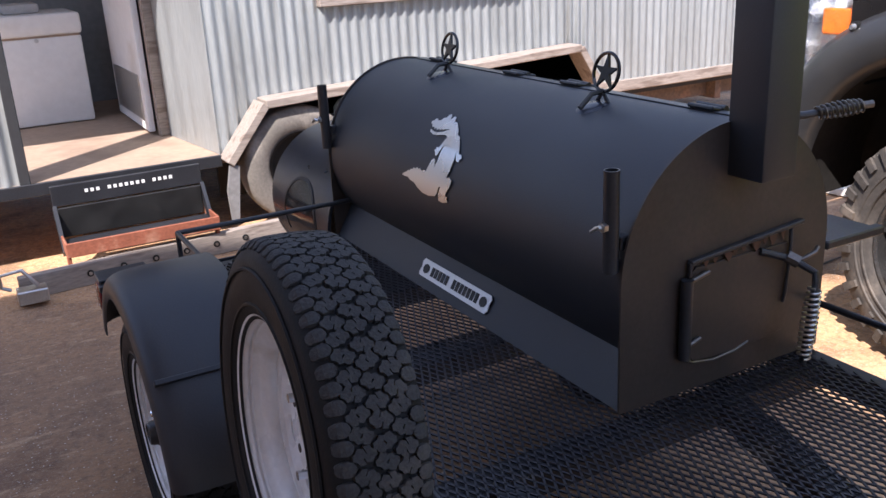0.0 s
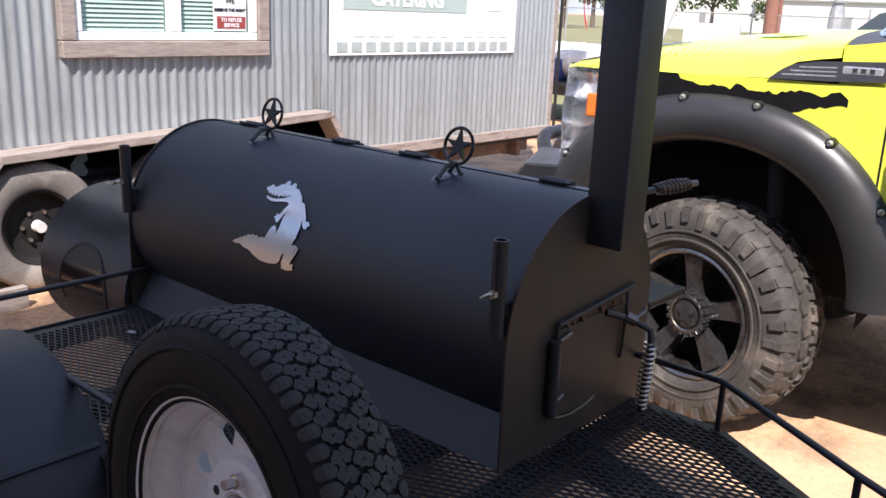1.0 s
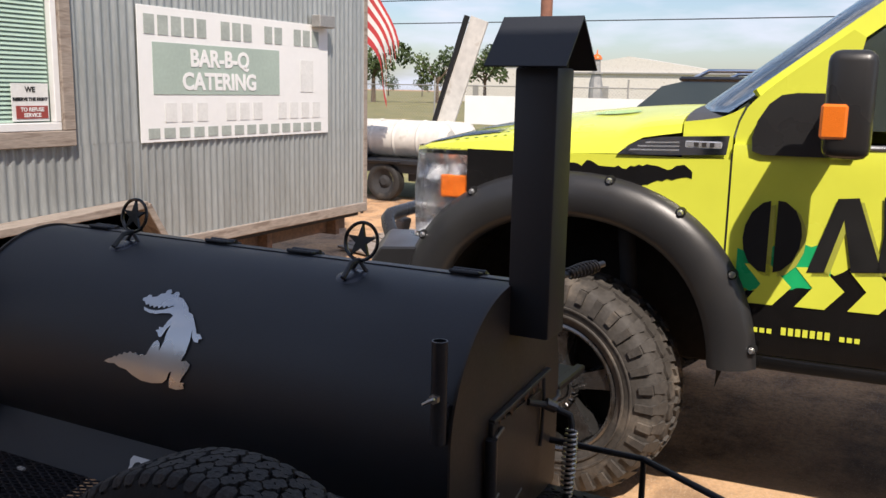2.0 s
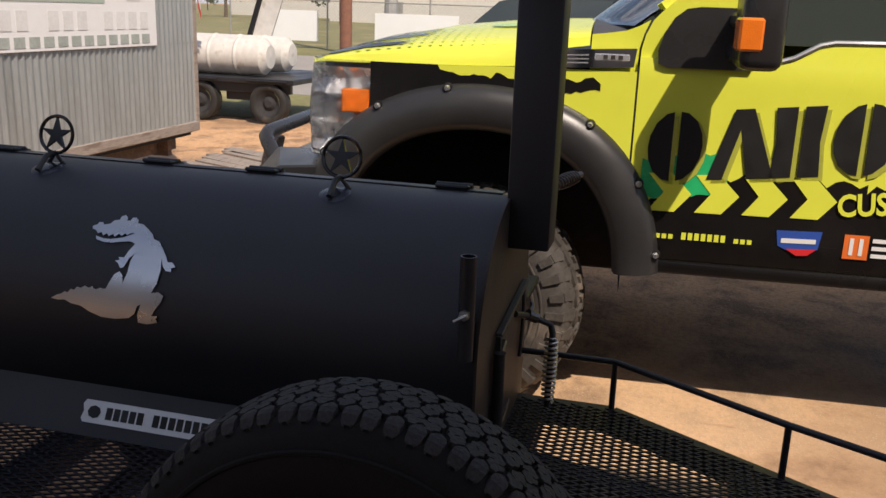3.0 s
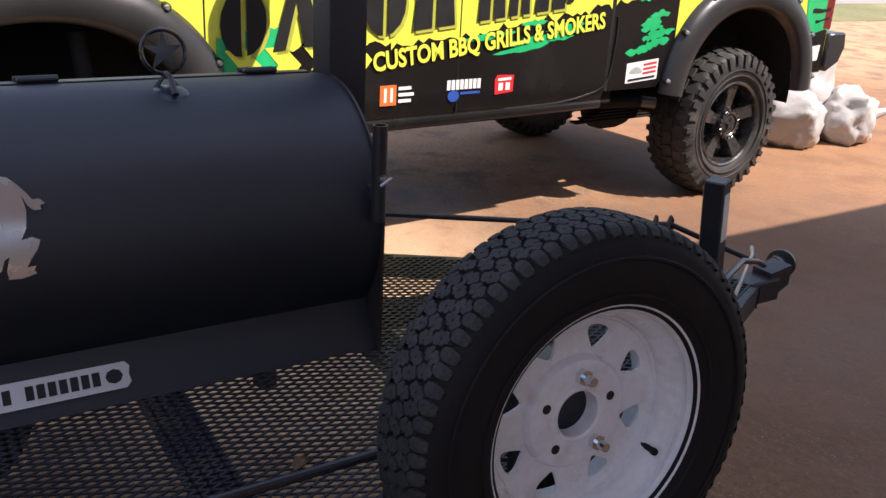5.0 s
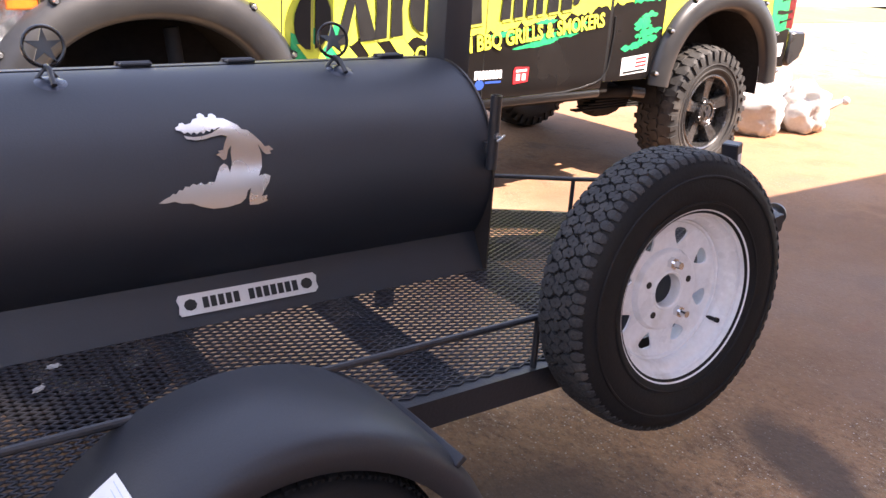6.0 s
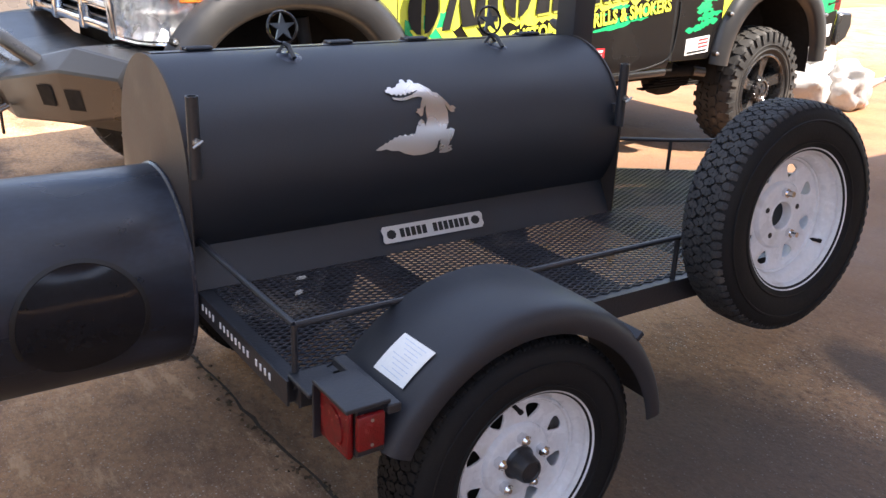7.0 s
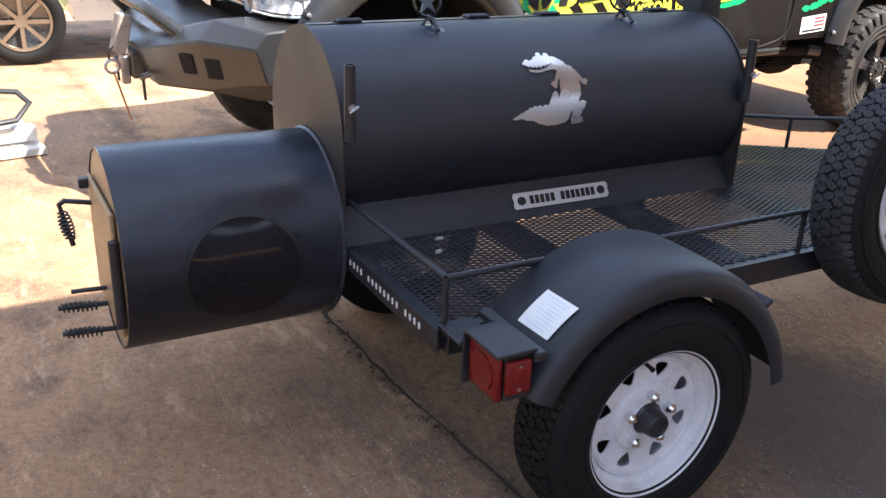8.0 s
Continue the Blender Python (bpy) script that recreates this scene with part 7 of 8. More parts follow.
for k in range(3):
    z = 1.440 + 0.0145 * k
    part("vent_bar", flat_bar(bmesh.new(), (1.535 - 0.030 * k, 0.015, z - 0.001), (1.352, 0.015, z + 0.004), 0.006, 0.0045), M_LAMP_CHROME, vent, "chrome vent bar")
part("vent_badge", box(bmesh.new(), (1.20, 0.0135, 1.456), (1.33, 0.019, 1.481), 0.004), M_LAMP_CHROME, vent, "chrome badge plate")
for u in (1.29, 1.262, 1.234):
    part("badge_bar", box(bmesh.new(), (u - 0.008, 0.0192, 1.461), (u + 0.008, 0.0205, 1.476)), M_DARK_STEEL, vent, smooth=False)
part("wiper", tube(bmesh.new(), [(1.30, -0.55, 1.555), (1.18, -0.30, 1.60), (1.10, -0.12, 1.64)], 0.008), M_INK, truck, "black wiper arm")
# door handles
for u in (0.20, -0.90):
    base = part("door_handle", box(bmesh.new(), (u - 0.062, 0.012, 1.372), (u + 0.062, 0.034, 1.402), 0.009, seg=2), M_PLASTIC, truck, "dark pull handle")
    part("handle_cup", slab(bmesh.new(), arc(u - 0.03, 1.33, 0.062, 0, 360, 25)[:-1], 0.002, axes((0, 0.004, 0), (1, 0, 0), (0, 0, 1))), M_YELLOW, base, "yellow hand cup")
    # olive arc draws the shaded edge of the recessed cup
    part("cup_edge_shade", tube(bmesh.new(), [(u - 0.03 + 0.062 * math.cos(t), 0.006, 1.33 + 0.062 * math.sin(t)) for t in (radians(-150 + 12 * k) for k in range(21))], 0.0025, 6), M_WRAP_GREY, base)

# ---- vinyl graphics ----
SKIN = axes((0, 0.0, 0), (-1, 0, 0), (0, 0, 1))


def sticker(name, pts, mat, level, label="", parent=None):
    """A thin vinyl shape on the near side; pts: (forward, height)."""
    bm = bmesh.new()
    vs = [bm.verts.new((u, 0.002 + 0.0022 * level, z)) for u, z in pts]
    f = bm.faces.new(vs)
    f.normal_update()
    bmesh.ops.triangulate(bm, faces=[f], ngon_method="EAR_CLIP")
    bmesh.ops.recalc_face_normals(bm, faces=bm.faces)
    r = bmesh.ops.extrude_face_region(bm, geom=bm.faces[:])
    for v in r["geom"]:
        if isinstance(v, bmesh.types.BMVert):
            v.co.y -= 0.0012
    return part(name, bm, mat, parent or truck, label, smooth=False)


rng = random.Random(4)


def ragged(u0, u1, z0, z1, step=0.03, jag=0.03):
    """A torn edge from u0 to u1, its height going from z0 to z1."""
    n = max(2, int(abs(u1 - u0) / step))
    if jag < 0.02:
        n *= 2
        slow = [rng.uniform(-jag, jag) for k in range(n // 5 + 3)]
        out = []
        for k in range(n + 1):
            i, f = divmod(k / 5, 1)
            f = f * f * (3 - 2 * f)
            out.append((u0 + (u1 - u0) * k / n, z0 + (z1 - z0) * k / n + slow[int(i)] * (1 - f) + slow[int(i) + 1] * f + rng.uniform(-jag, jag) * 0.35))
        return out
    return [(u0 + (u1 - u0) * k / n, z0 + (z1 - z0) * k / n + rng.uniform(-jag, jag) * (1 if k % 2 else 0.3)) for k in range(n + 1)]


# black lower half with a torn upper edge, one piece for each panel
LOW = 0.702
for u0, u1, za, zb in ((1.137, 0.93, 0.91, 1.03), (0.93, 0.30, 1.045, 1.05), (0.30, -0.0805, 1.02, 1.065), (-0.0885, -1.087, 1.06, 1.20), (-1.114, -1.62, 1.20, 1.27)):
    low = LOW if u0 > -1.1 else 0.742
    bm_pts = [(u0, max(low, 0.80))] + ragged(u0, u1, za, zb, 0.028, 0.026) + [(u1, 0.80)]
    sticker("black_wrap", bm_pts, M_WRAP_BLACK, 0, "black torn-edge vinyl along the lower doors")
    bm = panel(u0, u1, low - 0.001, 0.80, nz=6, thick=0.001)
    for v in bm.verts:
        v.co.y += 0.003
    part("black_wrap", bm, M_WRAP_BLACK, truck, "black vinyl along the lower doors")
# black front of the fender
under_flare = [(AF[0] + 0.70 * math.cos(radians(a)), AF[1] + 0.70 * math.sin(radians(a))) for a in range(110, 52, -6)]
sticker("black_wrap", [(2.1995, 1.15), (2.1995, 1.4115), (1.93, 1.4115)] + ragged(1.92, 1.72, 1.400, 1.362, 0.03, 0.010) + ragged(1.70, 1.36, 1.368, 1.392, 0.03, 0.018) + ragged(1.33, 1.30, 1.385, 1.36, 0.02, 0.006) + ragged(1.30, 1.48, 1.340, 1.315, 0.03, 0.012) + under_flare, M_WRAP_BLACK, 0, "black torn vinyl on the fender")
sticker("yellow_wrap", [(2.17, 1.165), (2.15, 1.185), (2.11, 1.19), (2.13, 1.165), (2.16, 1.145)], M_YELLOW, 1, "torn scrap of yellow vinyl")


def hood_top(u, y):
    """The hood's height at a place."""
    for p, q in zip(HOOD, HOOD[1:]):
        if u <= q[0]:
            f = max(0.0, (u - p[0]) / (q[0] - p[0]))
            ze, zm, inset = (p[k] + (q[k] - p[k]) * f for k in (1, 2, 3))
            w = min(1.0, max(0.0, (-y - inset) / (WID - 2 * inset)))
            steps = (0.0,) + ACROSS + (1.0,)
            for g, h in zip(steps, steps[1:]):
                if w <= h:
                    lo, hi = (ze + (zm - ze) * math.sin(math.pi * t) ** 0.28 if 0 < t < 1 else ze for t in (g, h))
                    return lo + (hi - lo) * (w - g) / (h - g)
    return 1.40


def hood_patch(name, pts, mat, lift, label):
    bm = bmesh.new()
    f = bm.faces.new([bm.verts.new((u, y, 0)) for u, y in pts])
    f.normal_update()
    bmesh.ops.triangulate(bm, faces=[f], ngon_method="EAR_CLIP")
    for f in ACROSS:
        bmesh.ops.bisect_plane(bm, geom=bm.verts[:] + bm.edges[:] + bm.faces[:], plane_co=(0, -f * WID, 0), plane_no=(0, 1, 0))
    for u in (1.75, 2.0, 2.25, 2.40):
        bmesh.ops.bisect_plane(bm, geom=bm.verts[:] + bm.edges[:] + bm.faces[:], plane_co=(u, 0, 0), plane_no=(1, 0, 0))
    for v in bm.verts:
        v.co.z = hood_top(v.co.x, v.co.y) + lift
    part(name, bm, mat, truck, label, 60)


hood_rng = random.Random(9)
for y0, y1, u0, u1 in ((-0.06, -0.20, 2.44, 2.05), (-0.24, -0.44, 2.45, 1.98), (-0.50, -0.74, 2.45, 2.12), (-0.85, -1.2, 2.45, 2.2), (-1.3, -1.6, 2.45, 2.1), (-1.65, -1.95, 2.44, 2.0)):
    front = [(u0, y0 - 0.02), (u0, y1 + 0.02)]
    back = []
    for k in range(9):
        f = k / 8
        back.append((u1 + (0.03 + 0.30 * hood_rng.random() if k % 2 else 0.0), y1 + (y0 - y1) * f))
    hood_patch("black_splash", front + back, M_WRAP_BLACK, 0.004, "black torn splash on the hood")
hood_patch("hood_mark", [(1.68 + 0.10 * math.cos(a), -0.42 + 0.075 * math.sin(a)) for a in (2 * math.pi * k / 20 for k in range(20))], M_WRAP_LIME, 0.006, "green oval mark on the hood")
bm = bmesh.new()
for i in range(14):
    for j in range(9):
        u, y, r = 1.72 + 0.042 * i, -0.05 - 0.04 * j, 0.0035 + 0.0006 * i
        vs = [bm.verts.new((u + r * math.cos(a), y + r * math.sin(a), hood_top(u, y) + 0.003)) for a in (math.pi * k / 3 for k in range(6))]
        bm.faces.new(vs)
part("halftone_dots", bm, M_WRAP_GREEN, truck, "fading green dots on the hood", smooth=False, kind="stuff")
# dark door seams
for u0, u1, z0, z1 in ((-0.0880, -0.0820, 0.705, 1.545), (-1.1135, -1.0875, 0.745, 1.495), (1.1620, 1.1680, 0.72, 1.44)):
    part("door_seam", box(bmesh.new(), (u0, -0.03, z0), (u1, 0.0012, z1)), M_INK, truck, smooth=False)

bm = tube(bmesh.new(), [(-1.135, 0.006, 1.14), (-1.140, 0.006, 1.05), (-1.130, 0.006, 0.92), (-1.112, 0.006, 0.82), (-1.07, 0.004, 0.765), (-1.02, 0.0, 0.742), (-0.90, -0.006, 0.716), (-0.76, -0.012, 0.698), (-0.27, -0.014, 0.690)], 0.0055, 6)
part("door_edge", bm, M_INK, truck, "dark rounded lower edge of the rear door")


def splash(u0, u1, z0, z1, n, thick, seed):
    """Torn shards of green that rise towards the rear."""
    g = random.Random(seed)
    for k in range(n):
        a = u0 + (u1 - u0) * g.uniform(0.0, 0.55)
        b = a + (u1 - u0) * g.uniform(0.25, 0.5)
        b = max(b, u1) if u1 < u0 else min(b, u1)
        z = z0 + (z1 - z0) * (k + 0.5) / n
        m = 8
        rise = 0.10 * (a - b)
        top = [(a + (b - a) * i / m, z + rise * i / m + thick * math.sin(math.pi * i / m) ** 0.6 * g.uniform(0.3, 1.0)) for i in range(m + 1)]
        bot = [(a + (b - a) * i / m, z - 0.004 + rise * i / m - thick * math.sin(math.pi * i / m) ** 0.6 * g.uniform(0.1, 0.9)) for i in range(m, -1, -1)]
        sticker("green_splash", top + bot[1:-1], M_WRAP_GREEN, 1 + 0.04 * k, "green torn splash")


splash(-1.16, -1.62, 0.93, 1.15, 9, 0.032, 3)
splash(-0.02, -0.80, 0.965, 1.05, 7, 0.016, 5)
splash(-0.45, -1.06, 1.01, 1.12, 6, 0.018, 8)
# green splashes
for u0, u1, z0, z1, n in ((1.12, 0.80, 0.94, 1.10, 1),):
    for k in range(n):
        zz0 = z0 + (z1 - z0) * k / n
        zz1 = z0 + (z1 - z0) * (k + 1) / n - (0.02 if n > 1 else 0)
        o = rng.uniform(0, 0.08) if n > 1 else 0
        sticker("green_splash", ragged(u0 - o, u1 + o, zz0, zz0 + 0.02, 0.035, 0.018) + ragged(u1 + o * 0.5, u0 - o, zz1 + 0.02, zz1, 0.035, 0.018), M_WRAP_GREEN, 1, "green torn splash")

# large stencilled name as plain blocks that lean up towards the rear
def base_z(u):
    return 1.005 + (1.13 - u) * 0.098


def big_block(u0, u1, h, kind):
    """One plain stencil block; kind: round, wedge or bar."""
    w = u0 - u1
    z = lambda u, f: base_z(u) + h * f
    mid = (u0 + u1) / 2
    gap = 0.012
    halves = []
    if kind == "round":
        for s in (-1, 1):
            pts = [(mid - s * gap, 0.0)] + [(mid - s * (gap + (w / 2 - gap) * math.cos(radians(a))), 0.5 + 0.5 * math.sin(radians(a))) for a in (-72, -45, -20, 0, 20, 45, 72)] + [(mid - s * gap, 1.0)]
            halves.append(pts)
    elif kind == "wedge":
        halves.append([(u0, 0.0), (u0 - w * 0.34, 1.0), (u0 - w * 0.62, 1.0), (u1, 0.0), (u1 + w * 0.40, 0.0), (u0 - w * 0.45, 0.72), (u0 - w * 0.24, 0.0)])
    else:
        halves.append([(u0, 0.0), (u0 - w * 0.06, 0.5), (u0, 1.0), (mid + gap, 1.0), (mid + gap, 0.0)])
        halves.append([(mid - gap, 0.0), (mid - gap, 1.0), (u1, 1.0), (u1 + w * 0.06, 0.5), (u1, 0.0)])
    for pts in halves:
        sticker("letter_block", [(u, z(u, f)) for u, f in pts], M_INK, 3, "black stencil block")
        sticker("block_shadow", [(u - 0.016, z(u, f) - 0.014) for u, f in pts], M_WRAP_GREY, 2, "olive drop shadow")


H_BIG = 0.262
for u0, u1, kind in ((1.105, 0.905, "round"), (0.880, 0.640, "wedge"), (0.700, 0.480, "bar"), (0.445, 0.230, "round"), (0.190, -0.045, "bar"), (-0.180, -0.345, "bar"), (-0.370, -0.50, "bar"), (-0.535, -0.735, "bar")):
    if kind == "bar" and u0 == 0.700:
        u0 = 0.655
    big_block(u0, u1, H_BIG, kind)

# yellow arrow heads on the black strip, black ones towards the bed
for k in range(4):
    u = 1.09 - 0.175 * k
    z = 0.897 + 0.003 * k
    sticker("arrow_head", [(u, z + 0.145), (u - 0.085, z + 0.152), (u - 0.165, z + 0.072), (u - 0.105, z), (u - 0.005, z), (u - 0.06, z + 0.075)], M_YELLOW, 2, "yellow arrow-head stripe")
for k in range(6):
    u = -0.735 - 0.155 * k
    if -1.16 < u - 0.15 < -1.02:
        continue
    z = 1.215 + 0.018 * k
    top = 1.495 if u < -1.09 else 1.52
    sticker("arrow_head", [(u, top), (u - 0.085, top), (u - 0.155, (z + top) / 2 + 0.02), (u - 0.055, z), (u + 0.02, z - 0.01), (u - 0.065, (z + top) / 2 + 0.02)] if k < 2 else
            [(u - 0.05, top), (u - 0.13, top), (u - 0.05, z + 0.05), (u + 0.03, z + 0.05)], M_INK, 2, "black arrow-head stripe")

# slogan
slant = math.atan2(0.165, 1.475)
me = lettering("CUSTOM BBQ GRILLS & SMOKERS", 0.1215, SKIN @ Matrix.Translation((-0.395, 0.925, 0.010)) @ Matrix.Rotation(slant, 4, "Z") @ Matrix.Diagonal((0.787, 0.95, 1, 1)), 0.0006, 0.0035)
me.materials.append(M_YELLOW)
part("slogan", me, M_YELLOW, truck, "yellow slogan lettering")
# web address as plain bars
for k in range(15):
    if k in (3, 11):
        continue
    u = 1.045 - 0.0245 * k
    hh = 0.028 if 3 < k < 11 else 0.018
    sticker("address_bar", [(u, 0.790), (u - 0.017, 0.790), (u - 0.017, 0.790 + hh), (u, 0.790 + hh)], M_YELLOW, 2, "small yellow bar")
# channel marks as plain coloured shapes
for u, mats in ((0.60, "blue"), (0.355, "orange"), (-0.02, "white"), (-0.315, "red")):
    if mats == "blue":
        sticker("sponsor_mark", [(u, 0.855), (u - 0.165, 0.860), (u - 0.155, 0.79), (u - 0.08, 0.765), (u - 0.01, 0.795)], M_WRAP_BLUE, 2, "blue shield mark")
        sticker("mark_bar", [(u - 0.02, 0.826), (u - 0.145, 0.829), (u - 0.145, 0.812), (u - 0.02, 0.808)], M_WRAP_WHITE, 3)
        sticker("mark_bar", [(u - 0.04, 0.786), (u - 0.15, 0.790), (u - 0.12, 0.765), (u - 0.08, 0.762)], M_WRAP_RED, 3)
    if mats == "orange":
        sticker("sponsor_mark", [(u, 0.765), (u - 0.088, 0.765), (u - 0.088, 0.858), (u, 0.858)], M_WRAP_ORANGE, 2, "orange square mark")
        sticker("mark_bar", [(u - 0.02, 0.78), (u - 0.034, 0.78), (u - 0.034, 0.845), (u - 0.02, 0.845)], M_WRAP_WHITE, 3)
        sticker("mark_bar", [(u - 0.054, 0.78), (u - 0.068, 0.78), (u - 0.068, 0.845), (u - 0.054, 0.845)], M_WRAP_WHITE, 3)
        for k in range(3):
            sticker("mark_bar", [(u - 0.10, 0.775 + 0.029 * k), (u - 0.10 - (0.085 if k == 1 else 0.07), 0.775 + 0.029 * k), (u - 0.10 - (0.085 if k == 1 else 0.07), 0.79 + 0.029 * k), (u - 0.10, 0.79 + 0.029 * k)], M_WRAP_WHITE, 2)
    if mats == "white":
        for k in range(8):
            sticker("sponsor_mark", [(u - 0.026 * k, 0.815), (u - 0.026 * k - 0.02, 0.815), (u - 0.026 * k - 0.02, 0.862), (u - 0.026 * k, 0.862)], M_WRAP_WHITE, 2, "white bars over a blue disc")
        sticker("mark_bar", [(u - 0.04 + 0.035 * math.cos(a), 0.785 + 0.028 * math.sin(a)) for a in (2 * math.pi * k / 10 for k in range(10))], M_WRAP_BLUE, 2)
        sticker("mark_bar", [(u - 0.08, 0.790), (u - 0.20, 0.790), (u - 0.20, 0.802), (u - 0.08, 0.802)], M_WRAP_BLUE, 2)
    if mats == "red":
        sticker("sponsor_mark", [(u, 0.775), (u - 0.115, 0.785), (u - 0.118, 0.868), (u - 0.01, 0.872), (u + 0.004, 0.85)], M_WRAP_RED, 2, "red square mark")
        for k in range(2):
            sticker("mark_bar", [(u - 0.02 - 0.045 * k, 0.795), (u - 0.048 - 0.045 * k, 0.795), (u - 0.048 - 0.045 * k, 0.832), (u - 0.02 - 0.045 * k, 0.832)], M_WRAP_WHITE, 3)
        sticker("mark_bar", [(u - 0.015, 0.842), (u - 0.10, 0.845), (u - 0.10, 0.858), (u - 0.015, 0.855)], M_WRAP_WHITE, 3)
# badge on the bed side
sticker("bed_badge", [(-1.245, 0.885), (-1.50, 0.905), (-1.50, 0.79), (-1.245, 0.775)], M_WRAP_WHITE, 2, "white badge with red stripes")
for k in range(3):
    sticker("mark_bar", [(-1.38, 0.88 - 0.024 * k), (-1.485, 0.889 - 0.024 * k), (-1.485, 0.878 - 0.024 * k), (-1.38, 0.869 - 0.024 * k)], M_WRAP_RED, 3)
sticker("mark_bar", [(-1.32 + 0.05 * math.cos(a), 0.83 + 0.035 * math.sin(a)) for a in (math.pi * k / 8 for k in range(9))], M_SIGN_GREY, 3)
sticker("mark_bar", [(-1.265, 0.798), (-1.48, 0.812), (-1.48, 0.80), (-1.265, 0.785)], M_INK, 3)
# green and black on the rear of the bed
sticker("black_wrap", [(-2.88, 0.745)] + ragged(-2.88, -3.145, 1.10, 1.14, 0.03, 0.03) + [(-3.145, 0.745)], M_WRAP_BLACK, 0, "black torn vinyl on the bed")
sticker("green_wrap", ragged(-2.90, -3.145, 1.00, 1.02, 0.03, 0.025) + [(-3.145, 1.495), (-2.82, 1.495)], M_WRAP_GREEN, 0.6, "green vinyl on the rear of the bed")
for z, u, h in ((1.07, -2.99, 0.014), (1.13, -2.94, 0.022), (1.22, -2.98, 0.012), (1.30, -2.93, 0.020), (1.38, -2.99, 0.014)):
    sticker("black_splash", ragged(u, -3.14, z, z + 0.02, 0.03, 0.008) + ragged(-3.14, u, z + 0.02 + h, z + h, 0.03, 0.008), M_WRAP_BLACK, 1.6, "black streak")
sticker("label", [(-2.945, 0.815), (-3.085, 0.825), (-3.095, 0.925), (-2.955, 0.915)], M_WRAP_WHITE, 1.6, "small pale label")
sticker("green_splash", ragged(-1.30, -1.60, 1.215, 1.235, 0.03, 0.02) + ragged(-1.62, -1.30, 1.345, 1.325, 0.03, 0.018), M_WRAP_GREEN, 1.5, "green torn splash")

# ---- at the hut ----
def old_wheel(x, y, r, w):
    root = holder("wheel", hut, Matrix.Translation((x, y, r - 0.004)) @ Matrix.Rotation(radians(90), 4, "Z"), "sun-faded tyre on a black rim")
    part("tyre", lathe(bmesh.new(), tyre_profile(r, 0.20, w), 48), M_RUBBER_OLD, root, "sun-faded grey tyre", 50)
    bm = lathe(bmesh.new(), [(0.20, -w * 0.40), (0.208, -w * 0.46), (0.19, -w * 0.40), (0.18, -w * 0.2), (0.10, -w * 0.12), (0.06, -w * 0.22), (0.0, -w * 0.22)], 40)
    part("rim", bm, M_UNDER, root, "black steel rim")
    part("hub", rod(bmesh.new(), (-w * 0.15, 0, 0), (-w * 0.48, 0, 0), 0.036, 0.030, seg=16), M_TANK, root, "dusty hub cap")
    for k in range(6):
        a = radians(60 * k)
        part("lug_nut", rod(bmesh.new(), (-w * 0.14, 0.085 * math.cos(a), 0.085 * math.sin(a)), (-w * 0.27, 0.085 * math.cos(a), 0.085 * math.sin(a)), 0.012, seg=6), M_ZINC, root)


old_wheel(1.95, WALL_Y - 0.045, 0.362, 0.21)
old_wheel(2.85, WALL_Y - 0.045, 0.362, 0.21)

step = thing("entry_step", "black and rusty red folding entry step", "step", (0.93, 4.95, 0))
plate = part("front_board", box(bmesh.new(), (0.53, 5.06, 0.355), (1.33, 5.085, 0.468), 0.003), M_FRAME, step, "black board with white bars")
for k in range(16):
    if k in (3, 11):
        continue
    part("printed_bar", box(bmesh.new(), (0.70 + 0.030 * k, 5.056, 0.412), (0.717 + 0.030 * k, 5.0598, 0.430)), M_WRAP_WHITE, plate, smooth=False)
for x in (0.535, 1.325):
    part("side_arm", flat_bar(bmesh.new(), (x, 5.07, 0.35), (x, 4.92, 0.13), 0.02, 0.06), M_FRAME, step)
# tread blacked and a sheet added behind: the gap's shade in colour
part("tread", box(bmesh.new(), (0.545, 4.785, 0.175), (1.315, 5.0, 0.190), 0.004), M_FRAME, step, "tread plate blacked like the gap, set down in the frame")
part("void_sheet", box(bmesh.new(), (0.548, 5.03, 0.19), (1.312, 5.05, 0.352), 0.003), M_INK, step, "black sheet added for the dark gap under the board")
part("tread_lip", box(bmesh.new(), (0.53, 4.77, 0.15), (1.33, 4.784, 0.226), 0.003), M_RUST, step, "rusty red lip")
for x in (0.53, 1.318):
    part("side_rail", box(bmesh.new(), (x, 4.786, 0.15), (x + 0.013, 5.06, 0.226), 0.003), M_RUST, step, "rusty red side rail")
for x in (0.53, 1.31):
    part("leg", box(bmesh.new(), (x, 4.80, 0.0), (x + 0.02, 4.84, 0.149), 0.003), M_RUST, step)
bm = flat_bar(bmesh.new(), (0.28, 4.72, 0.06), (1.75, 4.86, 0.06), 0.05, 0.12, bevel=0.004)
beam = solo("steel_beam", bm, M_WOOD, "tan weathered beam with bolt holes on the ground", "beam")
for k in range(6):
    x = 0.62 + 0.17 * k
    y = 4.72 + (x - 0.28) * 0.14 / 1.47 - 0.026
    part("bolt_hole", rod(bmesh.new(), (x, y + 0.002, 0.065), (x, y - 0.003, 0.065), 0.018, seg=14), M_INK, beam)
    part("bolt", rod(bmesh.new(), (x, y + 0.002, 0.065), (x, y - 0.010, 0.065), 0.009, seg=6), M_ZINC, beam)
bm = box(bmesh.new(), (0.26, 4.56, 0.02), (0.40, 4.66, 0.09), 0.006)
tube(bm, [(0.24, 4.60, 0.10), (0.20, 4.60, 0.12), (0.20, 4.60, 0.18), (0.30, 4.60, 0.19), (0.36, 4.60, 0.10)], 0.010)
solo("ball_mount", bm, M_ZINC, "zinc ball mount with a bent pin", "hitch")

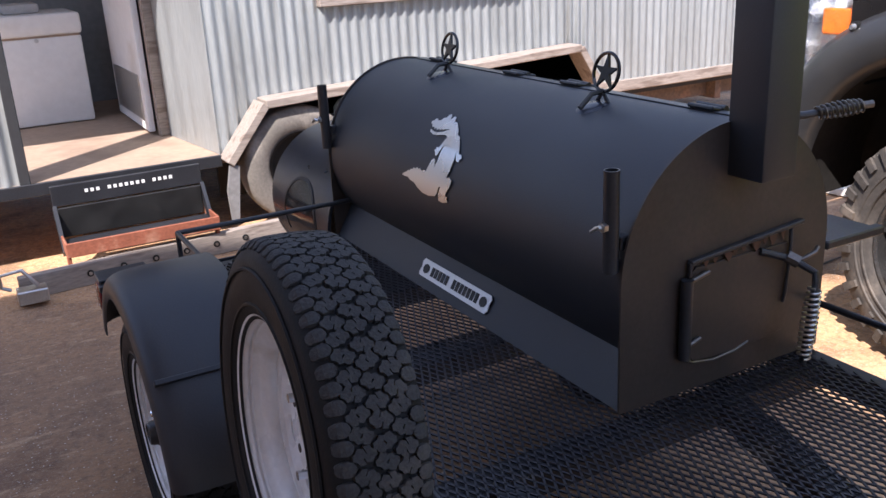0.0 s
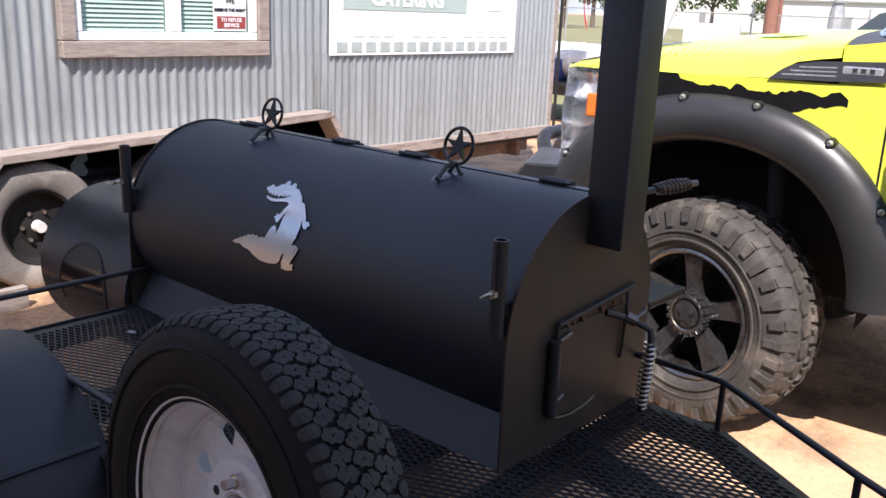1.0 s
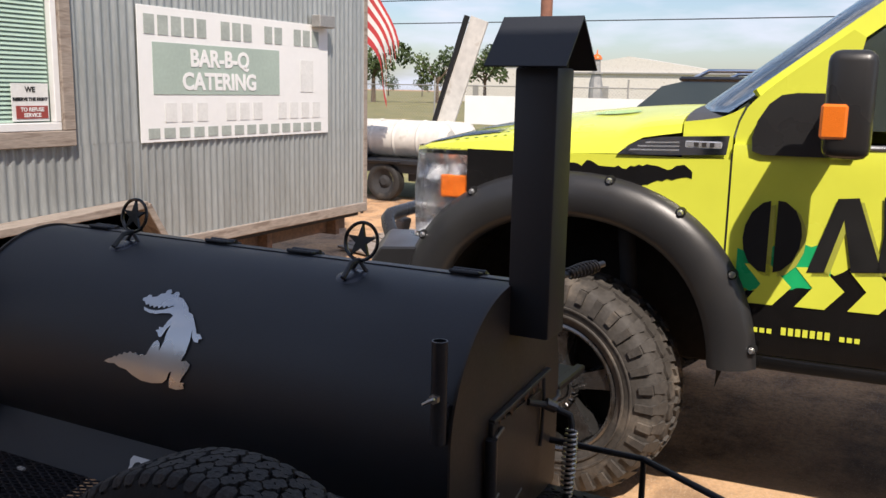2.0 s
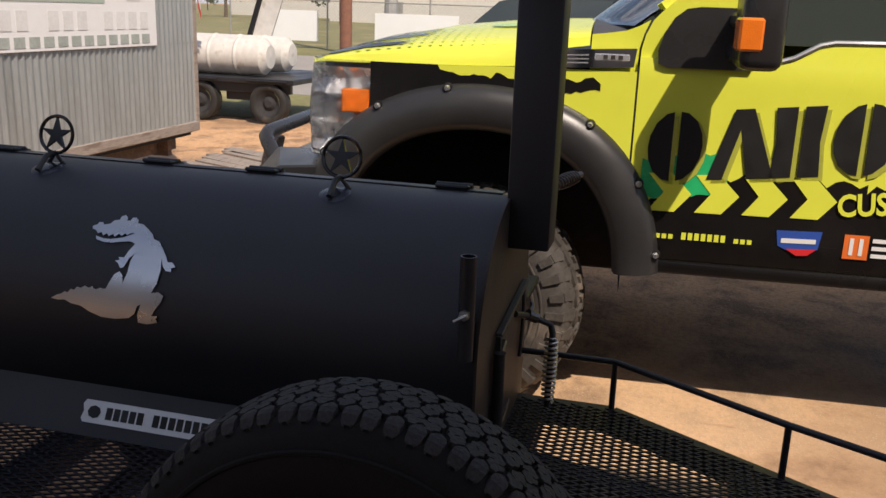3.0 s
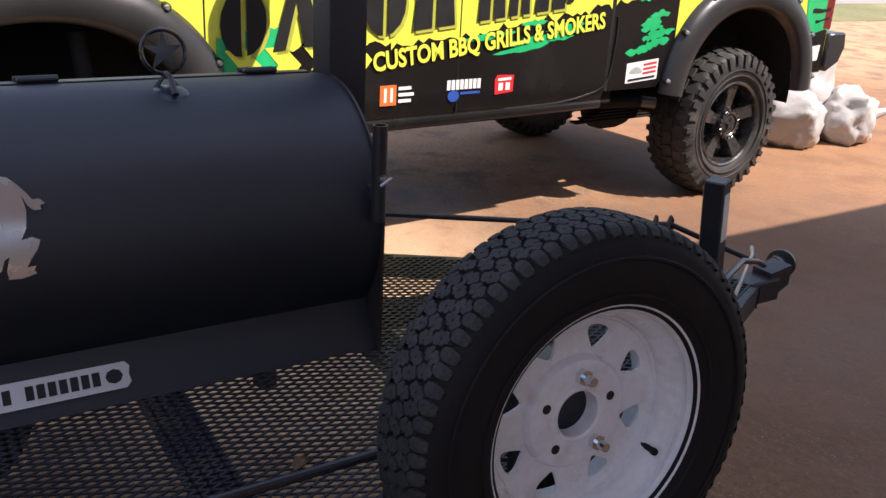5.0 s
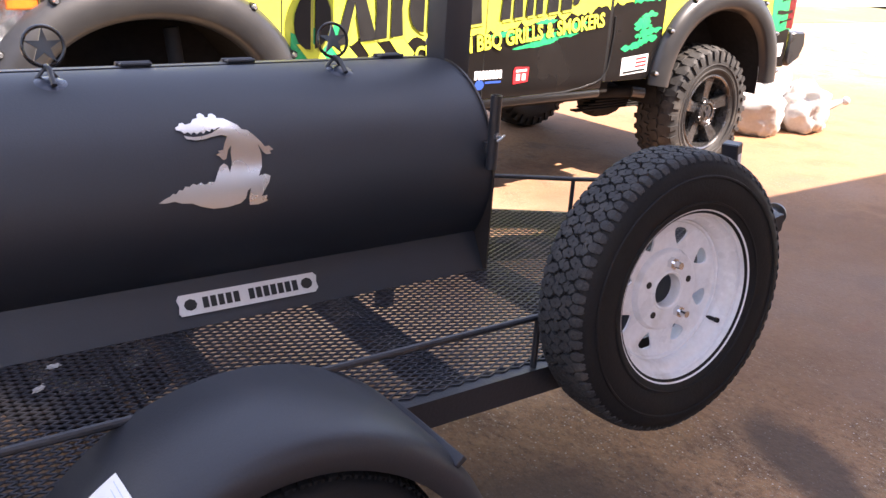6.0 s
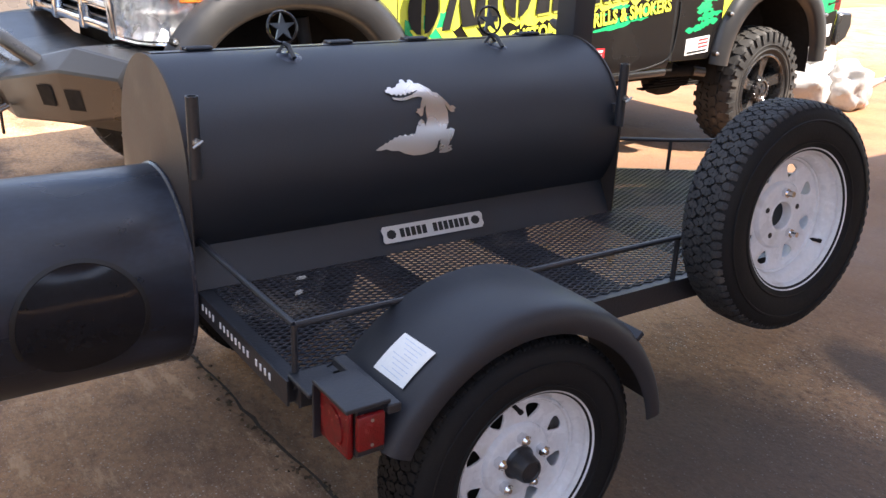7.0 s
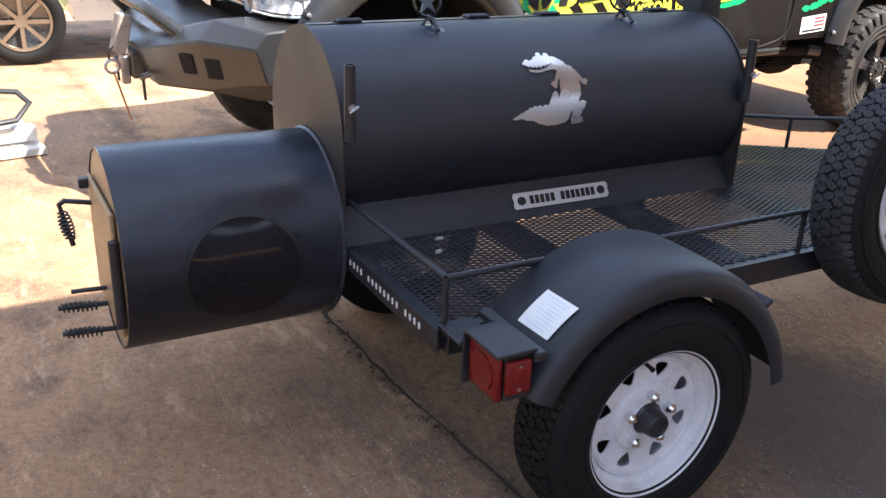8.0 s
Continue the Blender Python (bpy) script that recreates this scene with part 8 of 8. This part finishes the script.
freezer = thing("chest_freezer", "white chest freezer with a closed lid", "freezer", (0.3, 7.3, 0.472))
part("body", box(bmesh.new(), (-0.45, 7.03, 0.474), (1.085, 7.68, 1.09), 0.02, seg=2), M_WHITE, freezer)
part("lid", box(bmesh.new(), (-0.46, 7.015, 1.10), (1.095, 7.69, 1.25), 0.025, seg=2), M_WHITE, freezer, "white lid with a cream seal")
part("seal", box(bmesh.new(), (-0.44, 7.04, 1.085), (1.075, 7.67, 1.105)), M_PLY, freezer)
part("lock", rod(bmesh.new(), (0.78, 7.03, 1.07), (0.78, 7.012, 1.07), 0.014, seg=12), M_ZINC, freezer)
part("brand_bar", box(bmesh.new(), (0.35, 7.012, 1.19), (0.56, 7.0148, 1.20)), M_SIGN_GREY, freezer, smooth=False)
for k in range(4):
    bm = box(bmesh.new(), (-0.3 + 0.3 * k, 7.15, 1.252), (-0.05 + 0.3 * k, 7.45, 1.29 + 0.03 * (k % 2)), 0.02, seg=2)
    solo("folded_sack", bm, M_BAG, "crumpled white sack on the freezer lid", "sack", group="sacks on the freezer")

# pallet boards on the ground at the hut's far corner
for k in range(9):
    x = 7.0 + 0.17 * k
    m = Matrix.Translation((x, 5.0 + 0.05 * (k % 3), 0.035)) @ Matrix.Rotation(radians(rng.uniform(-4, 4) - 24), 4, "Z")
    bm = box(bmesh.new(), (-0.065, -0.75, -0.012), (0.065, 0.75, 0.012), 0.003, m)
    box(bm, (-0.06, -0.1, -0.033), (0.06, 0.0, -0.012), 0.0, m)
    tagged(part("pallet_board", bm, M_WOOD, None, "pale weathered board lying on the concrete"), category="board", group="boards by the hut")

# flag on a short pole
pole = thing("flag", "worn red and white striped flag on a thin pole", "flag", (9.66, 7.0, 0))
part("flag_pole", rod(bmesh.new(), (9.66, 7.0, 0.0), (9.66, 7.0, 3.3), 0.02, seg=10), M_INK, pole)
for k in range(9):
    bm = bmesh.new()
    n = 10
    lo, hi = [], []
    for i in range(n + 1):
        f = i / n
        sag = 0.35 * f * f
        z0 = 3.15 - 0.10 * k
        off = 0.10 * math.sin(5 * f + 0.4 * k) * f
        lo.append(bm.verts.new((9.67 + 0.75 * f, 7.0 + off, z0 - 0.10 - sag * 1.8 - 0.25 * f)))
        hi.append(bm.verts.new((9.67 + 0.75 * f, 7.0 + off, z0 - sag * 1.8 - 0.25 * f)))
    for i in range(n):
        bm.faces.new((lo[i], lo[i + 1], hi[i + 1], hi[i]))
    part("stripe", bm, M_FLAG_RED if k % 2 == 0 else M_FLAG_WHITE, pole, "faded cloth stripe")

# white tanks on a flat trailer
tr = thing("tank_trailer", "flat dark trailer carrying dirty white tanks", "trailer", (11.8, 7.3, 0))
part("bed", box(bmesh.new(), (10.9, 6.02, 0.55), (12.9, 9.6, 0.62), 0.01), M_FRAME, tr, "dark steel bed")
part("side_rail", box(bmesh.new(), (10.98, 6.10, 0.42), (11.06, 9.5, 0.548), 0.006), M_FRAME, tr, "dark frame rail")
part("tool_box", box(bmesh.new(), (11.08, 6.72, 0.30), (11.60, 7.12, 0.545), 0.01), M_FRAME, tr, "dark box under the bed")
part("tongue", flat_bar(bmesh.new(), (11.2, 5.4, 0.57), (11.6, 4.2, 0.56), 0.09, 0.09), M_FRAME, tr)
for y in (6.41, 7.45):
    for x in (11.0,):
        w = holder("wheel", tr, Matrix.Translation((x, y, 0.285)), "dusty trailer wheel")
        part("tyre", lathe(bmesh.new(), tyre_profile(0.287, 0.17, 0.19), 40), M_RUBBER_REAR, w)
        part("rim", lathe(bmesh.new(), [(0.174, -0.08), (0.16, -0.07), (0.10, -0.03), (0.05, -0.07), (0.0, -0.07)], 28), M_DARK, w, "dark steel rim")
    part("mudguard", box(bmesh.new(), (10.86, y - 0.30, 0.585), (11.12, y + 0.30, 0.60), 0.004), M_FRAME, tr, "flat dark mudguard")
for x in (11.35, 12.1):
    tm = Matrix.Translation((x, 0, 0.89)) @ Matrix.Rotation(radians(90), 4, "Z")
    bm = lathe(bmesh.new(), [(0.0, 6.55), (0.16, 6.56), (0.25, 6.64), (0.26, 6.78), (0.26, 8.9), (0.2, 9.0), (0.0, 9.02)], 32, tm)
    tank = tagged(part("white_tank", bm, M_TANK, None, "dirty white ribbed tank lying on a flat trailer"), category="tank", group="tanks on the trailer")
    for y in (7.0, 7.4, 7.8, 8.2, 8.6):
        part("band", lathe(bmesh.new(), [(0.26, y - 0.03), (0.272, y), (0.26, y + 0.03)], 32, tm), M_TANK, tank)
bm = bmesh.new()
for k in range(5):
    box(bm, (11.0 + 0.05 * k, 7.9 + 0.22 * k, 0.622), (11.5, 8.1 + 0.22 * k, 0.95 + 0.05 * (k % 2)), 0.06, seg=2)
solo("blue_tarpaulin", bm, M_FLAG_BLUE, "dark blue crumpled tarpaulin on the trailer", "tarpaulin")
ramp_thing = thing("loading_ramp", "upright white loading ramp with a black edge", "ramp", (12.3, 7.1, 0.62))
part("ramp_sheet", flat_bar(bmesh.new(), (12.3, 7.33, 0.62), (12.3, 6.6, 2.7), 0.04, 0.30, up=(0, 1, 0.3)), M_TANK, ramp_thing)
part("ramp_edge", flat_bar(bmesh.new(), (12.27, 7.50, 0.62), (12.27, 6.80, 2.75), 0.06, 0.07, up=(0, 1, 0.3)), M_INK, ramp_thing, "black edge rail")

# sports utility vehicle parked behind the truck; local x forward (towards +y), y outward to the near side
suv = thing("parked_car", "grey sports utility vehicle with a dark roof and roof rack", "car", local=Matrix(((0.03, -0.9995, 0, 7.75), (0.9995, 0.03, 0, 1.78), (0, 0, 1, 0), (0, 0, 0, 1))))
arch = lambda c: arc(c, 0.38, 0.44, 180, 0, 12)
prof = [(-2.35, 0.42)] + arch(-1.42) + arch(1.48) + [(2.36, 0.42), (2.40, 0.85), (2.2, 1.0), (1.1, 1.08), (-2.3, 1.10), (-2.4, 0.9)]
bm = slab(bmesh.new(), prof, 1.86, axes((0, 0, 0), (1, 0, 0), (0, 0, 1)))
part("body", bm, M_SILVER, suv, "grey metallic body", 30)
cabp = [(-2.25, 1.10), (-2.0, 1.72), (-1.6, 1.77), (0.65, 1.77), (0.9, 1.71), (1.6, 1.08)]
bm = loft([[(u, -0.06 - 0.16 * (z - 1.1) / 0.66, z) for u, z in cabp], [(u, -1.80 + 0.16 * (z - 1.1) / 0.66, z) for u, z in cabp]])
part("cabin", bm, M_GLASS_DARK, suv, "dark glass cabin", smooth=False)
part("roof", box(bmesh.new(), (-1.95, -1.66, 1.755), (0.75, -0.20, 1.80), 0.02), M_DARK_CAR, suv, "black roof")
for v in (-0.28, -1.58):
    part("roof_rail", tube(bmesh.new(), [(-1.8, v, 1.79), (-1.7, v, 1.85), (0.5, v, 1.85), (0.62, v, 1.79)], 0.018), M_CHROME, suv, "bright roof rail")
for u in (-0.2, -1.4):
    part("pillar", flat_bar(bmesh.new(), (u, -0.055, 1.10), (u + 0.03, -0.205, 1.74), 0.02, 0.07, up=(1, 0, 0)), M_DARK_CAR, suv)
for c in (-1.42, 1.48):
    for v, r0 in ((-0.12, -90), (-1.74, 90)):
        w = holder("wheel", suv, Matrix.Translation((c, v, 0.38)) @ Matrix.Rotation(radians(r0), 4, "Z"), "alloy wheel with a black tyre")
        part("tyre", lathe(bmesh.new(), tyre_profile(0.38, 0.25, 0.24), 48), M_RUBBER, w)
        part("rim", lathe(bmesh.new(), [(0.255, -0.10), (0.245, -0.105), (0.235, -0.06), (0.0, -0.02)], 40), M_BLACK_WHEEL, w)
        for k in range(8):
            a = radians(45 * k)
            bm = flat_bar(bmesh.new(), (-0.085, 0.04 * math.cos(a), 0.04 * math.sin(a)), (-0.095, 0.24 * math.cos(a), 0.24 * math.sin(a)), 0.035, 0.02, up=(1, 0, 0))
            part("spoke", bm, M_BRONZE, w, "bronze alloy spoke")
        part("hub", rod(bmesh.new(), (-0.03, 0, 0), (-0.10, 0, 0), 0.055, seg=16), M_BRONZE, w)
        part("rim_lip", lathe(bmesh.new(), [(0.258, -0.095), (0.256, -0.112), (0.236, -0.110), (0.230, -0.07)], 40), M_BRONZE, w, "bronze rim lip")

# small trailer tongue at the yard's edge
tg = thing("trailer_tongue", "white trailer tongue with a black tube loop", "trailer", (4.9, 3.75, 0))
part("loop", tube(bmesh.new(), [(4.95, 3.95, 0.42), (5.0, 3.52, 0.36), (4.95, 3.46, 0.30), (4.85, 3.55, 0.22), (4.75, 3.95, 0.2)], 0.018), M_FRAME, tg, "black bent tube")
part("beam", flat_bar(bmesh.new(), (4.95, 3.45, 0.12), (4.75, 4.6, 0.12), 0.09, 0.09, bevel=0.005), M_TANK, tg, "white beam")
part("foot_board", flat_bar(bmesh.new(), (4.9, 3.42, 0.03), (4.7, 4.6, 0.03), 0.20, 0.045, bevel=0.005), M_TANK, tg, "grey-white board underneath")
part("side_beam", flat_bar(bmesh.new(), (5.15, 3.5, 0.10), (5.4, 4.6, 0.12), 0.08, 0.08, bevel=0.005), M_TANK, tg, "white beam")

# white bags behind the truck
def bag(x, y, rx, ry, rz, seed, turn=0.0):
    bm = bmesh.new()
    bmesh.ops.create_icosphere(bm, subdivisions=4, radius=1.0)
    rz *= 1.3
    off = Vector((seed * 7.3, seed * 3.1, 0))
    for v in bm.verts:
        d = v.co.normalized()
        f = 1 + 0.22 * noise.noise(d * 1.6 + off) + 0.26 * abs(noise.noise(d * 3.0 + off)) + 0.12 * abs(noise.noise(Vector((d.x * 9, d.y * 4, d.z * 5)) + off)) + 0.03 * noise.noise(d * 16 + off)
        c = Vector((math.copysign(abs(d.x) ** 0.7, d.x) * rx, math.copysign(abs(d.y) ** 0.7, d.y) * ry, d.z * rz)) * f
        c.z = max(-rz * 0.8, c.z)
        v.co = c
    bmesh.ops.transform(bm, matrix=Matrix.Translation((x, y, rz * 0.8)) @ Matrix.Rotation(turn, 4, "Z"), verts=bm.verts)
    root = part("white_bag", bm, M_BAG, None, "crumpled white woven bag on the concrete", 70)
    tagged(root, category="bag", group="bags behind the truck")
    return root


bag(4.20, -4.00, 0.24, 0.27, 0.17, 1, 0.6)
b2 = bag(4.10, -4.62, 0.20, 0.27, 0.18, 2, 0.5)
bag(4.45, -4.36, 0.27, 0.30, 0.33, 3, 0.2)
bm = rod(bmesh.new(), (4.00, -4.82, 0.22), (3.93, -4.95, 0.27), 0.05, 0.022, seg=10)
bmesh.ops.create_icosphere(bm, subdivisions=2, radius=0.04, matrix=Matrix.Translation((3.91, -4.98, 0.28)))
part("bag_neck", bm, M_BAG, b2, "tied neck")
bm = box(bmesh.new(), (3.868, -4.60, 0.05), (3.885, -4.55, 0.25), 0.004)
part("red_band", bm, M_WRAP_RED, b2, "red printed band")

# ---- fence, poles and the distance ----
FX0 = 32.0
fence = thing("chain_link_fence", "galvanised chain-link fence with tall posts", "fence", (FX0, 12, 0))
for k in range(14):
    y = -14 + 4.0 * k
    part("post", rod(bmesh.new(), (FX0, y, 0), (FX0, y, 2.1), 0.035, seg=8), M_FENCE, fence)
part("top_rail", rod(bmesh.new(), (FX0, -14, 1.78), (FX0, 38, 1.78), 0.022, seg=8), M_FENCE, fence)
verts, faces = [], []
for s in (-1, 1):
    y = -16.0
    while y < 38:
        a, b = (y, 0.05), (y + s * 1.7, 1.75)
        i = len(verts)
        verts += [(FX0, a[0] - 0.005, a[1]), (FX0, a[0] + 0.005, a[1]), (FX0, b[0] + 0.005, b[1]), (FX0, b[0] - 0.005, b[1])]
        faces.append((i, i + 1, i + 2, i + 3))
        y += 0.13
me = bpy.data.meshes.new("mesh")
me.from_pydata(verts, [], faces)
me.materials.append(M_FENCE)
part("wire", me, M_FENCE, fence, "woven wire", kind="stuff")
for y0, y1 in ((14.35, 16.6), (8.9, 12.1)):
    tagged(part("fence_banner", box(bmesh.new(), (FX0 - 0.06, y0, 0.28), (FX0 - 0.04, y1, 1.40), 0.004), M_SIGN, None, "plain white banner tied to the fence"), category="banner", group="banners on the fence")
tagged(part("steel_post", rod(bmesh.new(), (30.0, 12.5, 0), (30.0, 12.5, 9.0), 0.22, 0.20, seg=14), M_RUSTPOLE, None, "tall red-brown utility pole"), category="pole", group="poles along the road")
for x, y in ((50, 60), (50, -60), (75, 30), (80, 2), (70, -30)):
    tagged(part("utility_pole", rod(bmesh.new(), (x, y, 0), (x, y, 10.5), 0.16, 0.11, seg=10), M_RUSTPOLE, None, "thin wooden utility pole in the distance"), category="pole", group="poles along the road")
for k, z in enumerate((8.3, 7.4, 7.0, 5.6)):
    bm = tube(bmesh.new(), [(50, 60 - 12 * i, z + 0.009 * (i - 5) ** 2) for i in range(11)], 0.03, 5)
    tagged(part("power_line", bm, M_INK, None, "dark overhead cable slung between wooden poles"), category="cable", group="overhead cables")

# far buildings
for x, y, sx, sy, h, mat, label in ((110, 45, 8, 14, 5.0, M_TANK, "white metal shed in the distance"), (90, 17, 8, 20, 3.6, M_TANK, "long low white building in the distance")):
    bm = box(bmesh.new(), (x, y, 0), (x + sx, y + sy, h))
    slab(bm, [(y - 0.3, h), (y + sy + 0.3, h), (y + sy / 2, h + sy * 0.08)], sx, axes((x, 0, 0), (0, 1, 0), (0, 0, 1)))
    b = tagged(part("far_building", bm, mat, None, label, smooth=False), category="building")
    part("door", box(bmesh.new(), (x - 0.06, y + sy * 0.6, 0), (x - 0.01, y + sy * 0.66, 2.2)), M_FENCE, b, "grey door")
    part("eave", box(bmesh.new(), (x - 0.25, y - 0.3, h - 0.15), (x - 0.01, y + sy + 0.3, h)), M_FENCE, b, "grey eave")


tower = thing("far_tower", "slim grey tower with a red dome in the distance", "tower", (70.8, 24.05, 0))
tm = Matrix.Translation((70.8, 24.05, 0)) @ Matrix.Rotation(radians(-90), 4, "Y")
part("shaft", lathe(bmesh.new(), [(0.62, 0.0), (0.55, 2.3), (0.34, 3.2), (0.30, 4.2)], 12, tm), M_FENCE, tower, "tapered grey shaft", 20)
part("dome", lathe(bmesh.new(), [(0.42, 4.2), (0.42, 4.32), (0.30, 4.52), (0.06, 4.66), (0.04, 4.95), (0.0, 5.0)], 14, tm), M_WRAP_ORANGE, tower, "red dome")
part("gallery", lathe(bmesh.new(), [(0.60, 3.05), (0.60, 3.18), (0.4, 3.18)], 12, tm), M_FENCE, tower)


def far_tree(x, y, h, seed):
    """A tapered trunk with limbs and a crown of many small leaf clumps."""
    r = random.Random(seed)
    root = thing("tree", "dense green broadleaf tree in the distance", "tree", (x, y, 0), group="trees on the horizon")
    bm = rod(bmesh.new(), (x, y, 0), (x, y, h * 0.45), h * 0.035, h * 0.02, seg=8)
    for k in range(5):
        a = r.uniform(0, 6.28)
        rod(bm, (x, y, h * 0.35), (x + h * 0.28 * math.cos(a), y + h * 0.28 * math.sin(a), h * r.uniform(0.55, 0.75)), h * 0.016, h * 0.006, seg=6)
    part("trunk", bm, M_BARK, root)
    verts, faces = [], []
    lobes = [(Vector((x + r.uniform(-0.36, 0.36) * h, y + r.uniform(-0.36, 0.36) * h, h * r.uniform(0.42, 0.82))), h * r.uniform(0.13, 0.22)) for _ in range(9)]
    for c, rad in lobes:
        for _ in range(110):
            d = Vector((r.gauss(0, 1), r.gauss(0, 1), r.gauss(0, 0.8))).normalized() * rad * r.uniform(0.55, 1.08)
            p = c + d
            s = h * r.uniform(0.022, 0.045)
            n = Vector((r.gauss(0, 1), r.gauss(0, 1), r.gauss(0, 1))).normalized()
            u = n.orthogonal().normalized()
            w = n.cross(u)
            i = len(verts)
            verts += [tuple(p + u * s), tuple(p + w * s * 0.6), tuple(p - u * s), tuple(p - w * s * 0.6)]
            faces.append((i, i + 1, i + 2, i + 3))
    me = bpy.data.meshes.new("mesh")
    me.from_pydata(verts, [], faces)
    me.materials.append(M_LEAF)
    part("crown", me, M_LEAF, root, "crown of small green leaf clumps", kind="stuff")


k = 0
for x, y, h in ((80, 64, 9.5), (78, 57, 8.0), (76, 52, 6.5), (88, 62, 8.0), (86, 55, 8.5), (90, 49, 6.5), (92, 44, 7.0), (95, 38, 5.0), (98, 33, 4.2), (100, 27, 4.0), (105, 20, 3.4), (108, 12, 4.2), (110, 4, 3.8), (112, -4, 3.6), (112, -12, 4.0), (60, 47, 5.0), (95, 70, 6.0)):
    k += 1
    far_tree(x, y, h, k)
for y in range(-40, 100, 9):
    k += 1
    far_tree(150 + 5 * math.sin(k), y, 5.0 + 1.5 * math.sin(k * 1.7), k)

# litter on the deck
M_DRY_LEAF = material("dry leaf", (0.20, 0.12, 0.055), 0.8, 0, 0.3, 120, 40, 0.2)
bm = bmesh.new()
ribs = []
for k in range(9):
    f = k / 8
    half = 0.013 * math.sin(math.pi * f) ** 0.8 + 0.0006
    rise = 0.006 * math.sin(3.0 * f) + 0.002
    ribs.append([bm.verts.new((q * half, 0.052 * (f - 0.5), rise + 0.006 * q * q)) for q in (-1, -0.5, 0, 0.5, 1)])
for p, q in zip(ribs, ribs[1:]):
    for i in range(4):
        bm.faces.new((p[i], p[i + 1], q[i + 1], q[i]))
bmesh.ops.solidify(bm, geom=bm.faces[:], thickness=0.0008)
rod(bm, (0, 0.025, 0.004), (0.004, 0.045, 0.002), 0.0009, seg=5)
bmesh.ops.transform(bm, matrix=Matrix.Translation((0.905, 1.71, DECK + 0.004)) @ Matrix.Rotation(0.7, 4, "Z"), verts=bm.verts)
solo("dry_leaf", bm, M_DRY_LEAF, "curled brown dry leaf lying on the mesh deck", "leaf")
bm = bmesh.new()
bmesh.ops.create_icosphere(bm, subdivisions=3, radius=1.0)
for v in bm.verts:
    d = v.co.normalized()
    g = 1 + 0.5 * noise.noise(d * 2.1) + 0.35 * abs(noise.noise(d * 5.0))
    v.co = Vector((d.x * 0.005, d.y * 0.014, max(-0.4, d.z) * 0.005)) * g
bmesh.ops.transform(bm, matrix=Matrix.Translation((1.22, 2.61, DECK + 0.006)), verts=bm.verts)
scrap = solo("metal_scrap", bm, M_FENCE, "small bright metal offcut on the mesh deck", "scrap", group="offcuts on the deck", sharp=20)
copy_thing(scrap, Matrix.Translation((1.13, 2.66, DECK + 0.006)) @ Matrix.Rotation(0.5, 4, "Z") @ Matrix.Translation((-1.22, -2.61, -DECK - 0.006)))
